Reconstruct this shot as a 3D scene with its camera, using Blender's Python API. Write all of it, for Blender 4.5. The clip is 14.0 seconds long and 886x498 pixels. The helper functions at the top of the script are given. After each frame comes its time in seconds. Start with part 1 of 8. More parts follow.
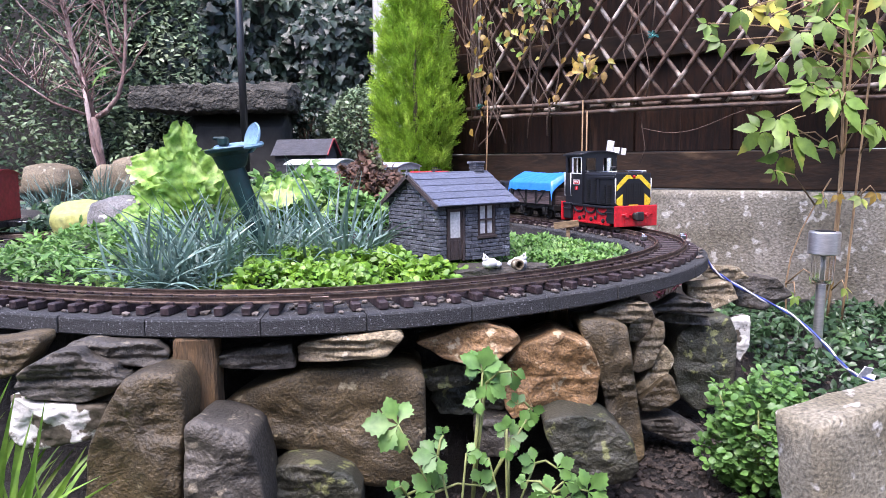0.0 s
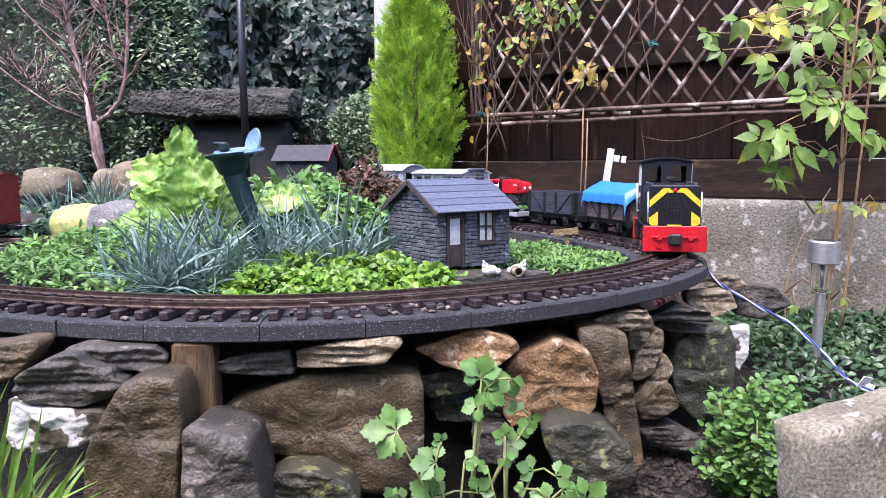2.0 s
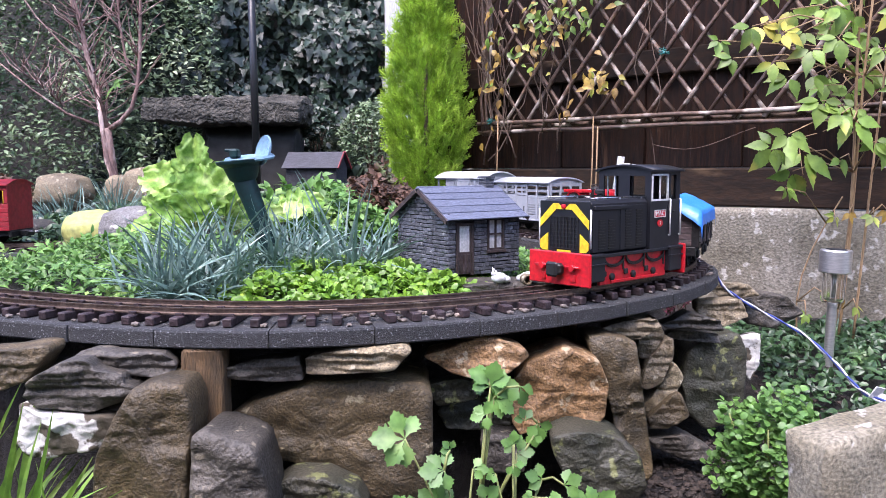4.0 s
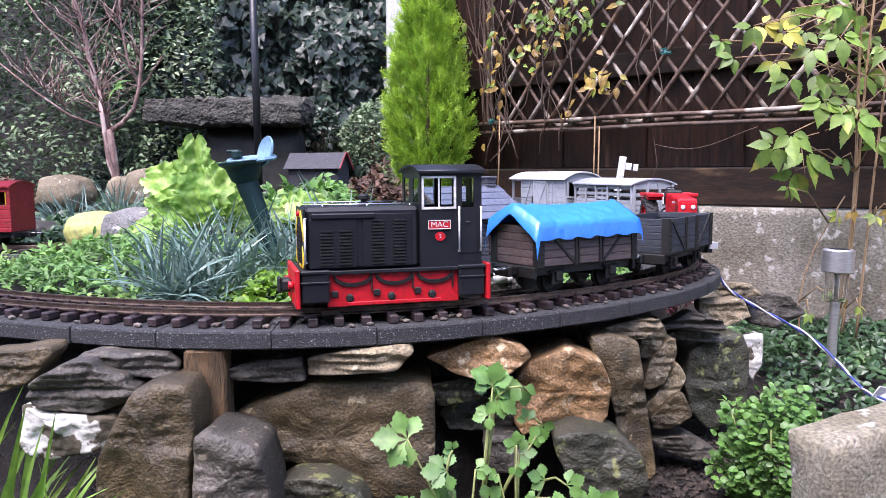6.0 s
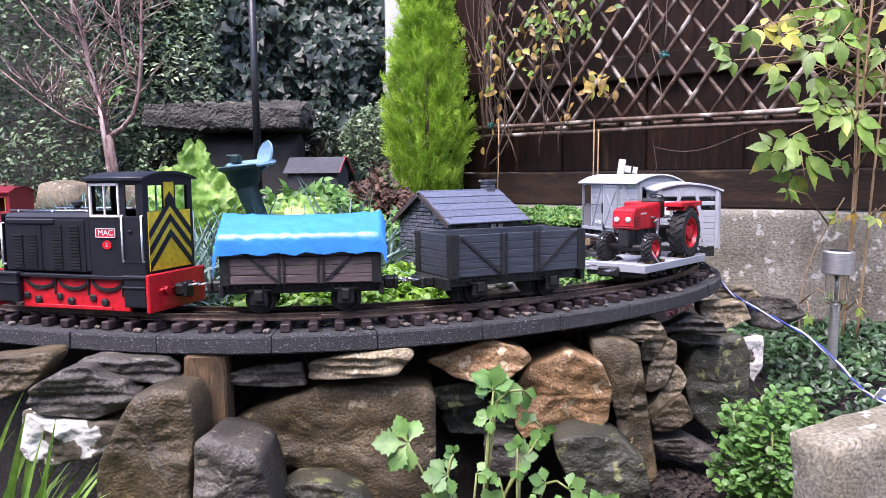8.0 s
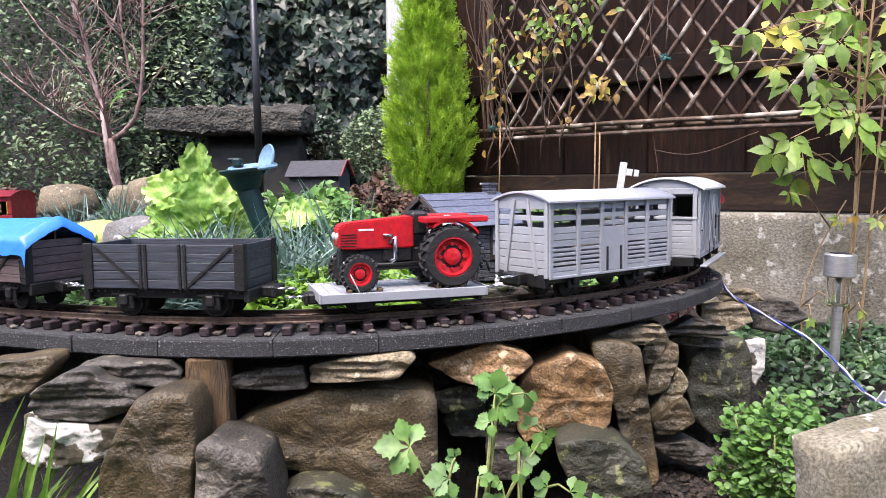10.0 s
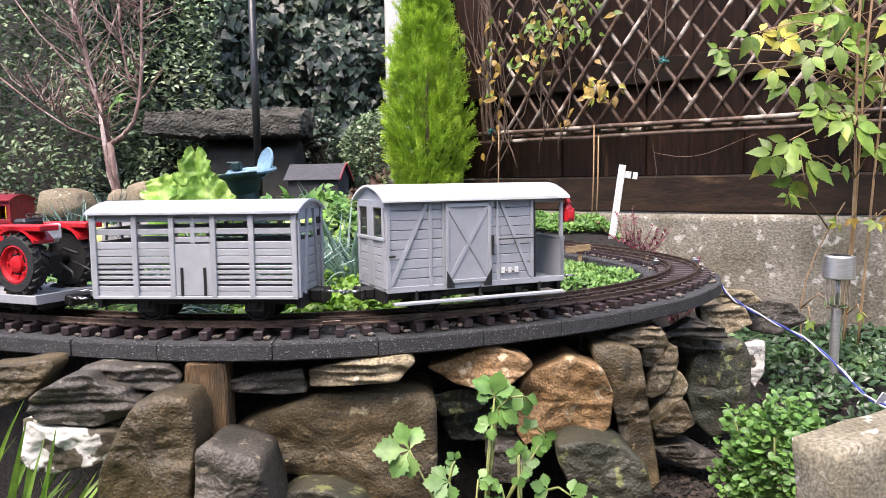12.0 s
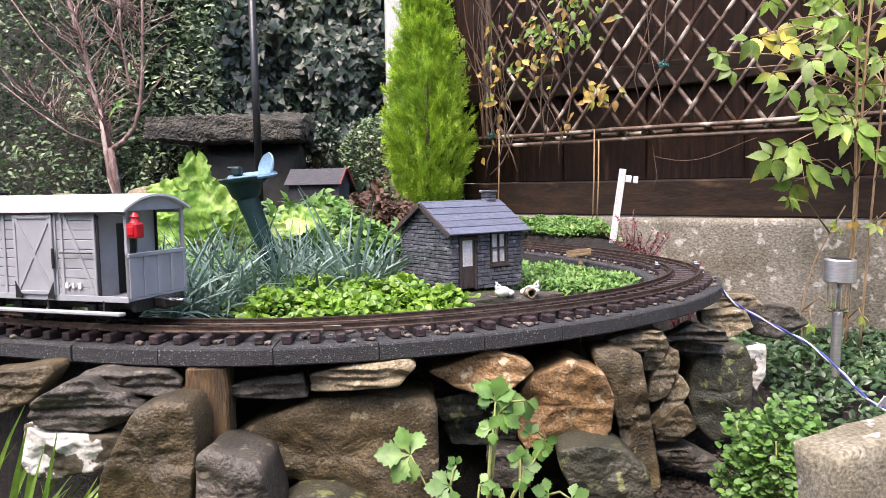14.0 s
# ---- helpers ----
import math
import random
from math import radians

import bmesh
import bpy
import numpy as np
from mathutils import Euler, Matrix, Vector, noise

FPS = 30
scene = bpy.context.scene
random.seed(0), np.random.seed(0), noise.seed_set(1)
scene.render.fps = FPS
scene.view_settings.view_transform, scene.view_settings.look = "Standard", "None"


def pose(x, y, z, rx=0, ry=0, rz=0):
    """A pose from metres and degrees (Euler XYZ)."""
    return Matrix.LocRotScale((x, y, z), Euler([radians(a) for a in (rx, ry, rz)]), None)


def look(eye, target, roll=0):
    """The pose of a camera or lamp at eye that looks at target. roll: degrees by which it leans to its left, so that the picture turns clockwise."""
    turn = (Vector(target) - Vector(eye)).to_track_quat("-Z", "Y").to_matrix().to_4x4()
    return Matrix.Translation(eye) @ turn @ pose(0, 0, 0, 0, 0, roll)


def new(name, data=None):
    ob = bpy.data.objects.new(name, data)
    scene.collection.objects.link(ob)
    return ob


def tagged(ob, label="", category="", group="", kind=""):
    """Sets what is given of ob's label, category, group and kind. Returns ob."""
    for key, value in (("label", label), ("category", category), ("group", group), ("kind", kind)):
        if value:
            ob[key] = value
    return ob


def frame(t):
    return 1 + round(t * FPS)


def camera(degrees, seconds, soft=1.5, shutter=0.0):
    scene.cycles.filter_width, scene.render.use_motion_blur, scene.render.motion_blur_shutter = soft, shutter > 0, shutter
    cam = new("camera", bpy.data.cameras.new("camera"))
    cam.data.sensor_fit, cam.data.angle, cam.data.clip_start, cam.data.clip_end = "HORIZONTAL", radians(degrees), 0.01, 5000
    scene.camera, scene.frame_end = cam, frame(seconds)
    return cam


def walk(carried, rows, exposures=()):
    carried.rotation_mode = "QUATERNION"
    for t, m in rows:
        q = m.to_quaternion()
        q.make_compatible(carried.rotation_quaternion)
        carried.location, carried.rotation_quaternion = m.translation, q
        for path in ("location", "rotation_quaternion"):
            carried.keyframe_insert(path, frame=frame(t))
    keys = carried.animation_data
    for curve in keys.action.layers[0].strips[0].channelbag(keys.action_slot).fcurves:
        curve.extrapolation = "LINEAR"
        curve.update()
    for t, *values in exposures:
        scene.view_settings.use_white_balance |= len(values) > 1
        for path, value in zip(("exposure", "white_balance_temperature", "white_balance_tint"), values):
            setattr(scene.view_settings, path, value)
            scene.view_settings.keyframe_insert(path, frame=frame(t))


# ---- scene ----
# ---- camera ----
cam = camera(60, 14.0, 0.6)
EYE = 0.4468
TURNS = ((0.0, 83.103, 0.774, -0.094), (0.5, 83.285, 0.675, 0.120), (1.0, 83.317, 0.601, 0.017),
         (1.5, 83.403, 0.515, -0.049), (2.0, 83.596, 0.367, -0.077), (2.5, 83.968, 0.380, 0.101),
         (3.0, 84.058, 0.335, 0.372), (5.5, 84.285, 0.199, 0.765), (6.0, 84.179, 0.348, 0.781),
         (6.5, 84.059, 0.358, 0.607), (7.0, 84.138, 0.339, 0.477), (7.5, 84.283, 0.436, 0.598),
         (8.0, 84.453, 0.624, 0.749), (10.5, 84.692, 0.730, 0.884), (11.0, 84.616, 0.917, 0.769),
         (11.5, 84.685, 0.897, 0.675), (12.0, 84.917, 0.856, 0.768), (12.5, 85.141, 0.793, 0.835),
         (13.0, 85.241, 0.811, 0.813), (13.5, 85.246, 0.892, 0.854), (14.0, 85.246, 1.001, 0.804))
walk(cam, [(t, pose(0, 0, EYE, rx, ry, rz)) for t, rx, ry, rz in TURNS], ((0.0, 1.97, 6050, 25), (8.0, 1.97, 6150, 26), (10.5, 1.97, 6750, 18), (12.0, 1.97, 6900, 18), (14.0, 1.97, 7000, 20)))

# ---- light: bright overcast daylight ----
world = bpy.data.worlds.new("sky")
scene.world = world
world.use_nodes = True
wn = world.node_tree
sky = wn.nodes.new("ShaderNodeTexSky")
sky.sky_type = "NISHITA"
sky.sun_disc = False
sky.sun_elevation, sky.sun_rotation = radians(62), radians(209)
sky.air_density, sky.dust_density, sky.ozone_density = 1.0, 2.0, 1.0
wn.links.new(sky.outputs["Color"], wn.nodes["Background"].inputs["Color"])
wn.nodes["Background"].inputs["Strength"].default_value = 0.15
sun = new("sun", bpy.data.lights.new("sun", "SUN"))
sun.data.energy, sun.data.angle, sun.data.color = 1.6, radians(40), (1.0, 0.95, 0.88)
sun.matrix_world = look((-1.2, -1.2, 5.0), (0, 1, 0))


# ---- materials ----
def mat(name, a, b=None, scale=40.0, rough=0.7, bump=0.3, metal=0.0, c=None, fine=4.0, stretch=(1, 1, 1), vary=0.0, spec=0.5,
        spots=0.62, trans=0.0, depth=0.004, dirt=0.45, edge=0.08, patch=0.45):
    """Two colours mixed by noise, a third in patches of its own scale, a fine grain, relief and a shift from object to object."""
    m = bpy.data.materials.new(name)
    m.use_nodes = True
    nt = m.node_tree
    n, l = nt.nodes, nt.links
    bs = n["Principled BSDF"]
    bs.inputs["Metallic"].default_value = metal
    bs.inputs["Specular IOR Level"].default_value = spec
    tc = n.new("ShaderNodeTexCoord")
    mp = n.new("ShaderNodeMapping")
    mp.inputs["Scale"].default_value = stretch
    l.new(tc.outputs["Object"], mp.inputs["Vector"])
    oi = n.new("ShaderNodeObjectInfo")
    shift = n.new("ShaderNodeVectorMath")
    shift.operation = "SCALE"
    shift.inputs[0].default_value = (3.1, 5.7, 9.3)
    l.new(oi.outputs["Random"], shift.inputs["Scale"])
    add = n.new("ShaderNodeVectorMath")
    l.new(mp.outputs["Vector"], add.inputs[0])
    l.new(shift.outputs["Vector"], add.inputs[1])

    def tex(sc, detail=5.0):
        t = n.new("ShaderNodeTexNoise")
        t.inputs["Scale"].default_value = sc
        t.inputs["Detail"].default_value = detail
        l.new(add.outputs["Vector"], t.inputs["Vector"])
        return t.outputs["Fac"]

    def mix(fac, x, y):
        k = n.new("ShaderNodeMix")
        k.data_type = "RGBA"
        for sock, v in ((k.inputs["Factor"], fac), (k.inputs["A"], x), (k.inputs["B"], y)):
            if isinstance(v, bpy.types.NodeSocket):
                l.new(v, sock)
            elif isinstance(v, (int, float)):
                sock.default_value = v
            else:
                sock.default_value = (*v[:3], 1)
        return k.outputs["Result"]

    def ramp(fac, lo, hi):
        r = n.new("ShaderNodeMapRange")
        r.inputs["From Min"].default_value, r.inputs["From Max"].default_value = lo, hi
        l.new(fac, r.inputs["Value"])
        return r.outputs["Result"]

    b = b or [v * 0.7 for v in a]
    col = mix(ramp(tex(scale), 0.35, 0.65), a, b)
    grain = tex(scale * fine, 3.0)
    col = mix(ramp(grain, 0.3, 0.8), col, mix(dirt, col, (0.015, 0.014, 0.012)))
    if c:
        col = mix(ramp(tex(scale * patch, 6.0), spots, spots + edge), col, c)
    if vary:
        hsv = n.new("ShaderNodeHueSaturation")
        rr = n.new("ShaderNodeMapRange")
        rr.inputs["To Min"].default_value, rr.inputs["To Max"].default_value = 1 - vary, 1 + vary
        geo = n.new("ShaderNodeNewGeometry")
        both = n.new("ShaderNodeMath")
        both.operation = "ADD"
        l.new(oi.outputs["Random"], both.inputs[0])
        l.new(geo.outputs["Random Per Island"], both.inputs[1])
        fr = n.new("ShaderNodeMath")
        fr.operation = "FRACT"
        l.new(both.outputs[0], fr.inputs[0])
        l.new(fr.outputs[0], rr.inputs["Value"])
        l.new(rr.outputs["Result"], hsv.inputs["Value"])
        l.new(col, hsv.inputs["Color"])
        col = hsv.outputs["Color"]
    l.new(col, bs.inputs["Base Color"])
    rg = n.new("ShaderNodeMapRange")
    rg.inputs["To Min"].default_value, rg.inputs["To Max"].default_value = max(rough - 0.12, 0.05), min(rough + 0.12, 1)
    l.new(grain, rg.inputs["Value"])
    l.new(rg.outputs["Result"], bs.inputs["Roughness"])
    if bump:
        bp = n.new("ShaderNodeBump")
        bp.inputs["Strength"].default_value, bp.inputs["Distance"].default_value = bump, depth
        sm = n.new("ShaderNodeMath")
        sm.operation = "ADD"
        l.new(tex(scale * 1.5), sm.inputs[0])
        l.new(grain, sm.inputs[1])
        l.new(sm.outputs[0], bp.inputs["Height"])
        l.new(bp.outputs["Normal"], bs.inputs["Normal"])
    if trans:
        bs.inputs["Subsurface Weight"].default_value = 0
        tr = n.new("ShaderNodeBsdfTranslucent")
        l.new(col, tr.inputs["Color"])
        ms = n.new("ShaderNodeMixShader")
        ms.inputs["Fac"].default_value = trans
        l.new(bs.outputs["BSDF"], ms.inputs[1])
        l.new(tr.outputs["BSDF"], ms.inputs[2])
        l.new(ms.outputs["Shader"], n["Material Output"].inputs["Surface"])
    return m


# dark soil, its colour deepened further to stand for shade in the stone gaps
SOIL = mat("soil", (0.016, 0.012, 0.010), (0.030, 0.023, 0.018), 130, 0.75, 1.0, c=(0.060, 0.050, 0.040), depth=0.012, dirt=0.7)
STONE = dict(rough=0.6, bump=0.8, depth=0.0028, dirt=0.85, fine=24.0, vary=0.18, patch=4.5, edge=0.05)
STONE_TAN = mat("stone_tan", (0.158, 0.112, 0.050), (0.040, 0.033, 0.018), 13, c=(0.30, 0.25, 0.15), spots=0.66, **STONE)
STONE_ORANGE = mat("stone_orange", (0.43, 0.245, 0.098), (0.24, 0.145, 0.066), 13, c=(0.47, 0.37, 0.23), spots=0.60, **STONE)
STONE_GREY = mat("stone_grey", (0.120, 0.104, 0.082), (0.040, 0.036, 0.028), 12, c=(0.21, 0.18, 0.13), spots=0.63, **STONE)
STONE_MOSS = mat("stone_moss", (0.078, 0.072, 0.045), (0.026, 0.032, 0.016), 12, c=(0.16, 0.17, 0.065), spots=0.60, **STONE)
STONE_WHITE = mat("stone_whitewashed", (0.70, 0.69, 0.65), (0.62, 0.60, 0.54), 24, 0.8, 0.8, c=(0.075, 0.062, 0.042), spots=0.50, edge=0.03, depth=0.004, patch=1.3)
STONE_LIGHT = mat("stone_light_grey", (0.36, 0.35, 0.35), (0.20, 0.19, 0.18), 14, c=(0.48, 0.46, 0.43), spots=0.60, **STONE)
STONE_PALE = mat("stone_pale", (0.36, 0.29, 0.175), (0.17, 0.132, 0.080), 14, c=(0.42, 0.37, 0.27), spots=0.62, **STONE)
FELT = mat("grit_block", (0.060, 0.062, 0.066), (0.036, 0.038, 0.041), 560, 0.9, 1.0, c=(0.24, 0.245, 0.25), fine=1.6, depth=0.002, spots=0.60, dirt=0.85, patch=0.9)
SLEEPER = mat("sleeper", (0.042, 0.024, 0.026), (0.026, 0.015, 0.017), 60, 0.6, 0.4, vary=0.2)
RAIL = mat("brass_rail", (0.20, 0.145, 0.115), (0.12, 0.085, 0.072), 60, 0.40, 0.2, metal=0.7, c=(0.30, 0.23, 0.17))
PEBBLE = mat("pebble", (0.19, 0.155, 0.125), (0.10, 0.085, 0.075), 60, 0.7, 0.4, vary=0.5)
WOODPOST = mat("timber_post", (0.145, 0.085, 0.036), (0.070, 0.045, 0.022), 25, 0.8, 0.7, stretch=(6, 6, 1), vary=0.1)
FENCE = mat("fence_board", (0.050, 0.0215, 0.0110), (0.018, 0.0085, 0.0055), 16, 0.6, 0.5, stretch=(5, 5, 0.5), c=(0.085, 0.044, 0.024), vary=0.35, dirt=0.8, spec=0.15)
FENCE_RAIL = mat("fence_rail", (0.046, 0.026, 0.015), (0.022, 0.0135, 0.009), 14, 0.6, 0.3, stretch=(0.8, 0.8, 2.5), c=(0.10, 0.064, 0.036), vary=0.1, dirt=0.6, spec=0.15)
# the pale patches paint in the whitish highlights along the sticks
WILLOW = mat("willow_stick", (0.17, 0.10, 0.062), (0.080, 0.044, 0.029), 26, 0.55, 0.6, c=(0.46, 0.39, 0.32), vary=0.35, spots=0.55, dirt=0.7)
CONCRETE = mat("concrete", (0.36, 0.33, 0.265), (0.185, 0.165, 0.115), 5.5, 0.9, 0.8, c=(0.42, 0.40, 0.35), fine=30, spots=0.60, dirt=0.75, patch=7, edge=0.06)
CONCRETE_PALE = mat("weathered_concrete", (0.37, 0.335, 0.245), (0.19, 0.165, 0.105), 13, 0.9, 0.6, c=(0.55, 0.53, 0.47), spots=0.61, dirt=0.8, fine=22, depth=0.0025, patch=3.5)


# ---- mesh tools ----
def box(bm, x0, x1, y0, y1, z0, z1, bevel=0.0, m=None, mi=0):
    r = bmesh.ops.create_cube(bm, size=1.0)
    vs = r["verts"]
    for v in vs:
        v.co = Vector(((x0 + x1) / 2 + v.co.x * (x1 - x0), (y0 + y1) / 2 + v.co.y * (y1 - y0), (z0 + z1) / 2 + v.co.z * (z1 - z0)))
    fs = {f for v in vs for f in v.link_faces}
    if bevel:
        es = list({e for v in vs for e in v.link_edges})
        out = bmesh.ops.bevel(bm, geom=es, offset=bevel, segments=1, affect="EDGES", clamp_overlap=True)
        vs = list({v for f in out["faces"] for v in f.verts} | {v for v in vs if v.is_valid})
        fs = {f for v in vs for f in v.link_faces}
    if mi:
        for f in fs:
            f.material_index = mi
    if m is not None:
        bmesh.ops.transform(bm, matrix=m, verts=vs)
    return vs


def tube(bm, p0, p1, r0, r1=None, n=8, caps=True):
    p0, p1 = Vector(p0), Vector(p1)
    r1 = r0 if r1 is None else r1
    d = p1 - p0
    if d.length < 1e-6:
        return []
    rot = d.to_track_quat("Z", "Y").to_matrix()
    rings = []
    for p, r in ((p0, r0), (p1, r1)):
        rings.append([bm.verts.new(p + rot @ Vector((r * math.cos(2 * math.pi * i / n), r * math.sin(2 * math.pi * i / n), 0))) for i in range(n)])
    for i in range(n):
        f = bm.faces.new((rings[0][i], rings[0][(i + 1) % n], rings[1][(i + 1) % n], rings[1][i]))
        f.smooth = n > 5
    if caps:
        bm.faces.new(list(reversed(rings[0])))
        bm.faces.new(rings[1])
    return rings[0] + rings[1]


def path_tube(bm, pts, r0, r1=None, n=6):
    """One bent, tapering round bar through the points."""
    r1 = r0 if r1 is None else r1
    pts = [Vector(p) for p in pts]
    k = len(pts) - 1
    side = None
    rings = []
    for i, p in enumerate(pts):
        d = (pts[min(i + 1, k)] - pts[max(i - 1, 0)])
        d = d.normalized() if d.length > 1e-7 else Vector((0, 0, 1))
        if side is None:
            side = d.orthogonal().normalized()
        side = side - d * side.dot(d)
        side = side.normalized() if side.length > 1e-5 else d.orthogonal().normalized()
        up = d.cross(side)
        r = r0 + (r1 - r0) * i / k
        rings.append([bm.verts.new(p + (side * math.cos(2 * math.pi * j / n) + up * math.sin(2 * math.pi * j / n)) * r) for j in range(n)])
    for a, b in zip(rings, rings[1:]):
        for j in range(n):
            bm.faces.new((a[j], a[(j + 1) % n], b[(j + 1) % n], b[j])).smooth = True
    bm.faces.new(list(reversed(rings[0])))
    bm.faces.new(rings[-1])


def lathe(bm, prof, n=20, m=None):
    """A turned body from (radius, height) pairs."""
    rings = [[bm.verts.new((max(r, 1e-5) * math.cos(2 * math.pi * i / n), max(r, 1e-5) * math.sin(2 * math.pi * i / n), z)) for i in range(n)] for r, z in prof]
    for a, b in zip(rings, rings[1:]):
        for i in range(n):
            bm.faces.new((a[i], a[(i + 1) % n], b[(i + 1) % n], b[i])).smooth = True
    bm.faces.new(list(reversed(rings[0])))
    bm.faces.new(rings[-1])
    # a hard edge wherever the profile turns sharply
    for k, ring in enumerate(rings):
        bend = 90.0
        if 0 < k < len(prof) - 1:
            a0 = math.atan2(prof[k][1] - prof[k - 1][1], prof[k][0] - prof[k - 1][0])
            a1 = math.atan2(prof[k + 1][1] - prof[k][1], prof[k + 1][0] - prof[k][0])
            bend = abs((math.degrees(a1 - a0) + 180) % 360 - 180)
        if bend > 32:
            for i in range(n):
                e = bm.edges.get((ring[i], ring[(i + 1) % n]))
                if e:
                    e.smooth = False
    vs = [v for r in rings for v in r]
    if m is not None:
        bmesh.ops.transform(bm, matrix=m, verts=vs)
    return vs


def extrude_outline(bm, pts, depth, m=None):
    """A plate from an outline in x, z, of that thickness in y."""
    a = [bm.verts.new((x, 0, z)) for x, z in pts]
    b = [bm.verts.new((x, depth, z)) for x, z in pts]
    n = len(pts)
    bm.faces.new(a)
    bm.faces.new(list(reversed(b)))
    for i in range(n):
        bm.faces.new((a[i], b[i], b[(i + 1) % n], a[(i + 1) % n]))
    bmesh.ops.recalc_face_normals(bm, faces=list({f for v in a + b for f in v.link_faces}))
    if m is not None:
        bmesh.ops.transform(bm, matrix=m, verts=a + b)
    return a + b


def mesh_of(name, bm, *mats):
    me = bpy.data.meshes.new(name)
    bm.to_mesh(me)
    bm.free()
    for m in mats:
        me.materials.append(m)
    return me


def part(name, bm, material, parent, label=""):
    mats = material if isinstance(material, (list, tuple)) else (material,)
    ob = new(name, mesh_of(name, bm, *mats))
    ob.parent = parent
    if label:
        ob["label"] = label
    return ob


def thing(name, label, category, group="", m=None):
    ob = tagged(new(name), label, category, group)
    ob.empty_display_size = 0.02
    if m is not None:
        ob.matrix_basis = m
    return ob


def solid(name, bm, material, label, category="", group="", kind="", m=None):
    mats = material if isinstance(material, (list, tuple)) else (material,)
    ob = tagged(new(name, mesh_of(name, bm, *mats)), label, category, group, kind)
    if m is not None:
        ob.matrix_basis = m
    return ob


def text_mesh(body, size, depth):
    cu = bpy.data.curves.new("lettering", "FONT")
    cu.body, cu.size, cu.extrude, cu.align_x, cu.align_y = body, size, depth, "CENTER", "CENTER"
    ob = bpy.data.objects.new("lettering", cu)
    scene.collection.objects.link(ob)
    me = bpy.data.meshes.new_from_object(ob.evaluated_get(bpy.context.evaluated_depsgraph_get()))
    bpy.data.objects.remove(ob)
    bm = bmesh.new()
    bm.from_mesh(me)
    return bm


# ---- the line of the track: curvature along its length ----
RAIL_Z = 0.30
BENDS = (0.49, 2.306, 1.098, 1.414, 2.813, 0.844, 0.299, 0.521, 0.667, 0.537, 0.331, 0.209, 0.132, 0.084, 0.055, 0.036, 0.026, 0.022)
STEP = 0.005


def line_of_track():
    def run(length, sign, bend):
        x, y, a = -0.466, 0.886, -0.342
        rows = [(0.0, x, y, a)]
        for i in range(int(length / STEP)):
            k = bend((i + 0.5) * STEP)
            a2 = a + sign * k * STEP
            x += sign * STEP * math.cos((a + a2) / 2)
            y += sign * STEP * math.sin((a + a2) / 2)
            a = a2
            rows.append((sign * (i + 1) * STEP, x, y, a))
        return rows
    def near(s):
        u = s / 4.6 * (len(BENDS) - 1)
        i = min(int(u), len(BENDS) - 2)
        return BENDS[i] + (BENDS[i + 1] - BENDS[i]) * (u - i)
    return list(reversed(run(1.9, -1, lambda s: 1.0)))[:-1] + run(4.5, 1, near)


LINE = np.array(line_of_track())


def on_track(s, side=0.0, up=0.0):
    """Place and heading at s metres along the track; side: metres to the inner side of the loop."""
    x, y, a = (float(np.interp(s, LINE[:, 0], LINE[:, i])) for i in (1, 2, 3))
    return Vector((x - side * math.sin(a), y + side * math.cos(a), RAIL_Z + up)), a


def inside(x, y):
    """Metres inside the loop's line (negative outside)."""
    d = (LINE[::4, 1] - x) ** 2 + (LINE[::4, 2] - y) ** 2
    i = int(d.argmin()) * 4
    _, px, py, a = LINE[i]
    return math.copysign(math.sqrt(d.min()), -(x - px) * math.sin(a) + (y - py) * math.cos(a))


def step(a, b, v):
    v = min(max((v - a) / (b - a), 0), 1)
    return v * v * (3 - 2 * v)


BED = 0.272


def ground_z(x, y):
    d = inside(x, y)
    low = 0.03 + 0.05 * step(1.0, 1.5, y)
    back = BED + 0.05 * step(1.5, 2.3, y) + 0.03 * step(0.1, 0.5, d)
    # the bed behind the far bend runs up to the boundary wall
    behind = step(1.60, 1.75, y) * (1 - step(0.40, 0.52, x))
    k = max(step(0.035, 0.06, d), behind)
    z = low + (back - low) * k
    z += 0.010 * noise.noise(Vector((x * 9, y * 9, 0))) + 0.004 * noise.noise(Vector((x * 40, y * 40, 3)))
    if abs(d) < 0.075 and k > 0.5:
        z = min(z, BED - 0.012)
    return z


def build_ground():
    bm = bmesh.new()
    xs = [-60, -20, -8, -4] + list(np.arange(-2.2, 1.9, 0.02)) + [2.5, 4, 8, 20, 60]
    ys = [-60, -20, -6, -2, -0.5, 0.1] + list(np.arange(0.4, 3.6, 0.02)) + [4, 5, 8, 20, 60]
    grid = [[bm.verts.new((x, y, ground_z(x, y))) for x in xs] for y in ys]
    for j in range(len(ys) - 1):
        for i in range(len(xs) - 1):
            bm.faces.new((grid[j][i], grid[j][i + 1], grid[j + 1][i + 1], grid[j + 1][i])).smooth = True
    solid("ground", bm, SOIL, "dark garden soil, deepened for shade between stones", "ground", kind="structure")


build_ground()

# ---- boundary: concrete wall, gravel board, fence boards ----
FENCE_A, FENCE_B = 2.6, -0.8
FDIR = Vector((1, FENCE_B, 0)).normalized()
FNOR = Vector((FENCE_B, -1, 0)).normalized()
FENCE_M = Matrix(((FDIR.x, -FNOR.x, 0, 0), (FDIR.y, -FNOR.y, 0, FENCE_A), (0, 0, 1, 0), (0, 0, 0, 1)))
# in the fence's own space: x along it to the near end, y away from the garden, z up


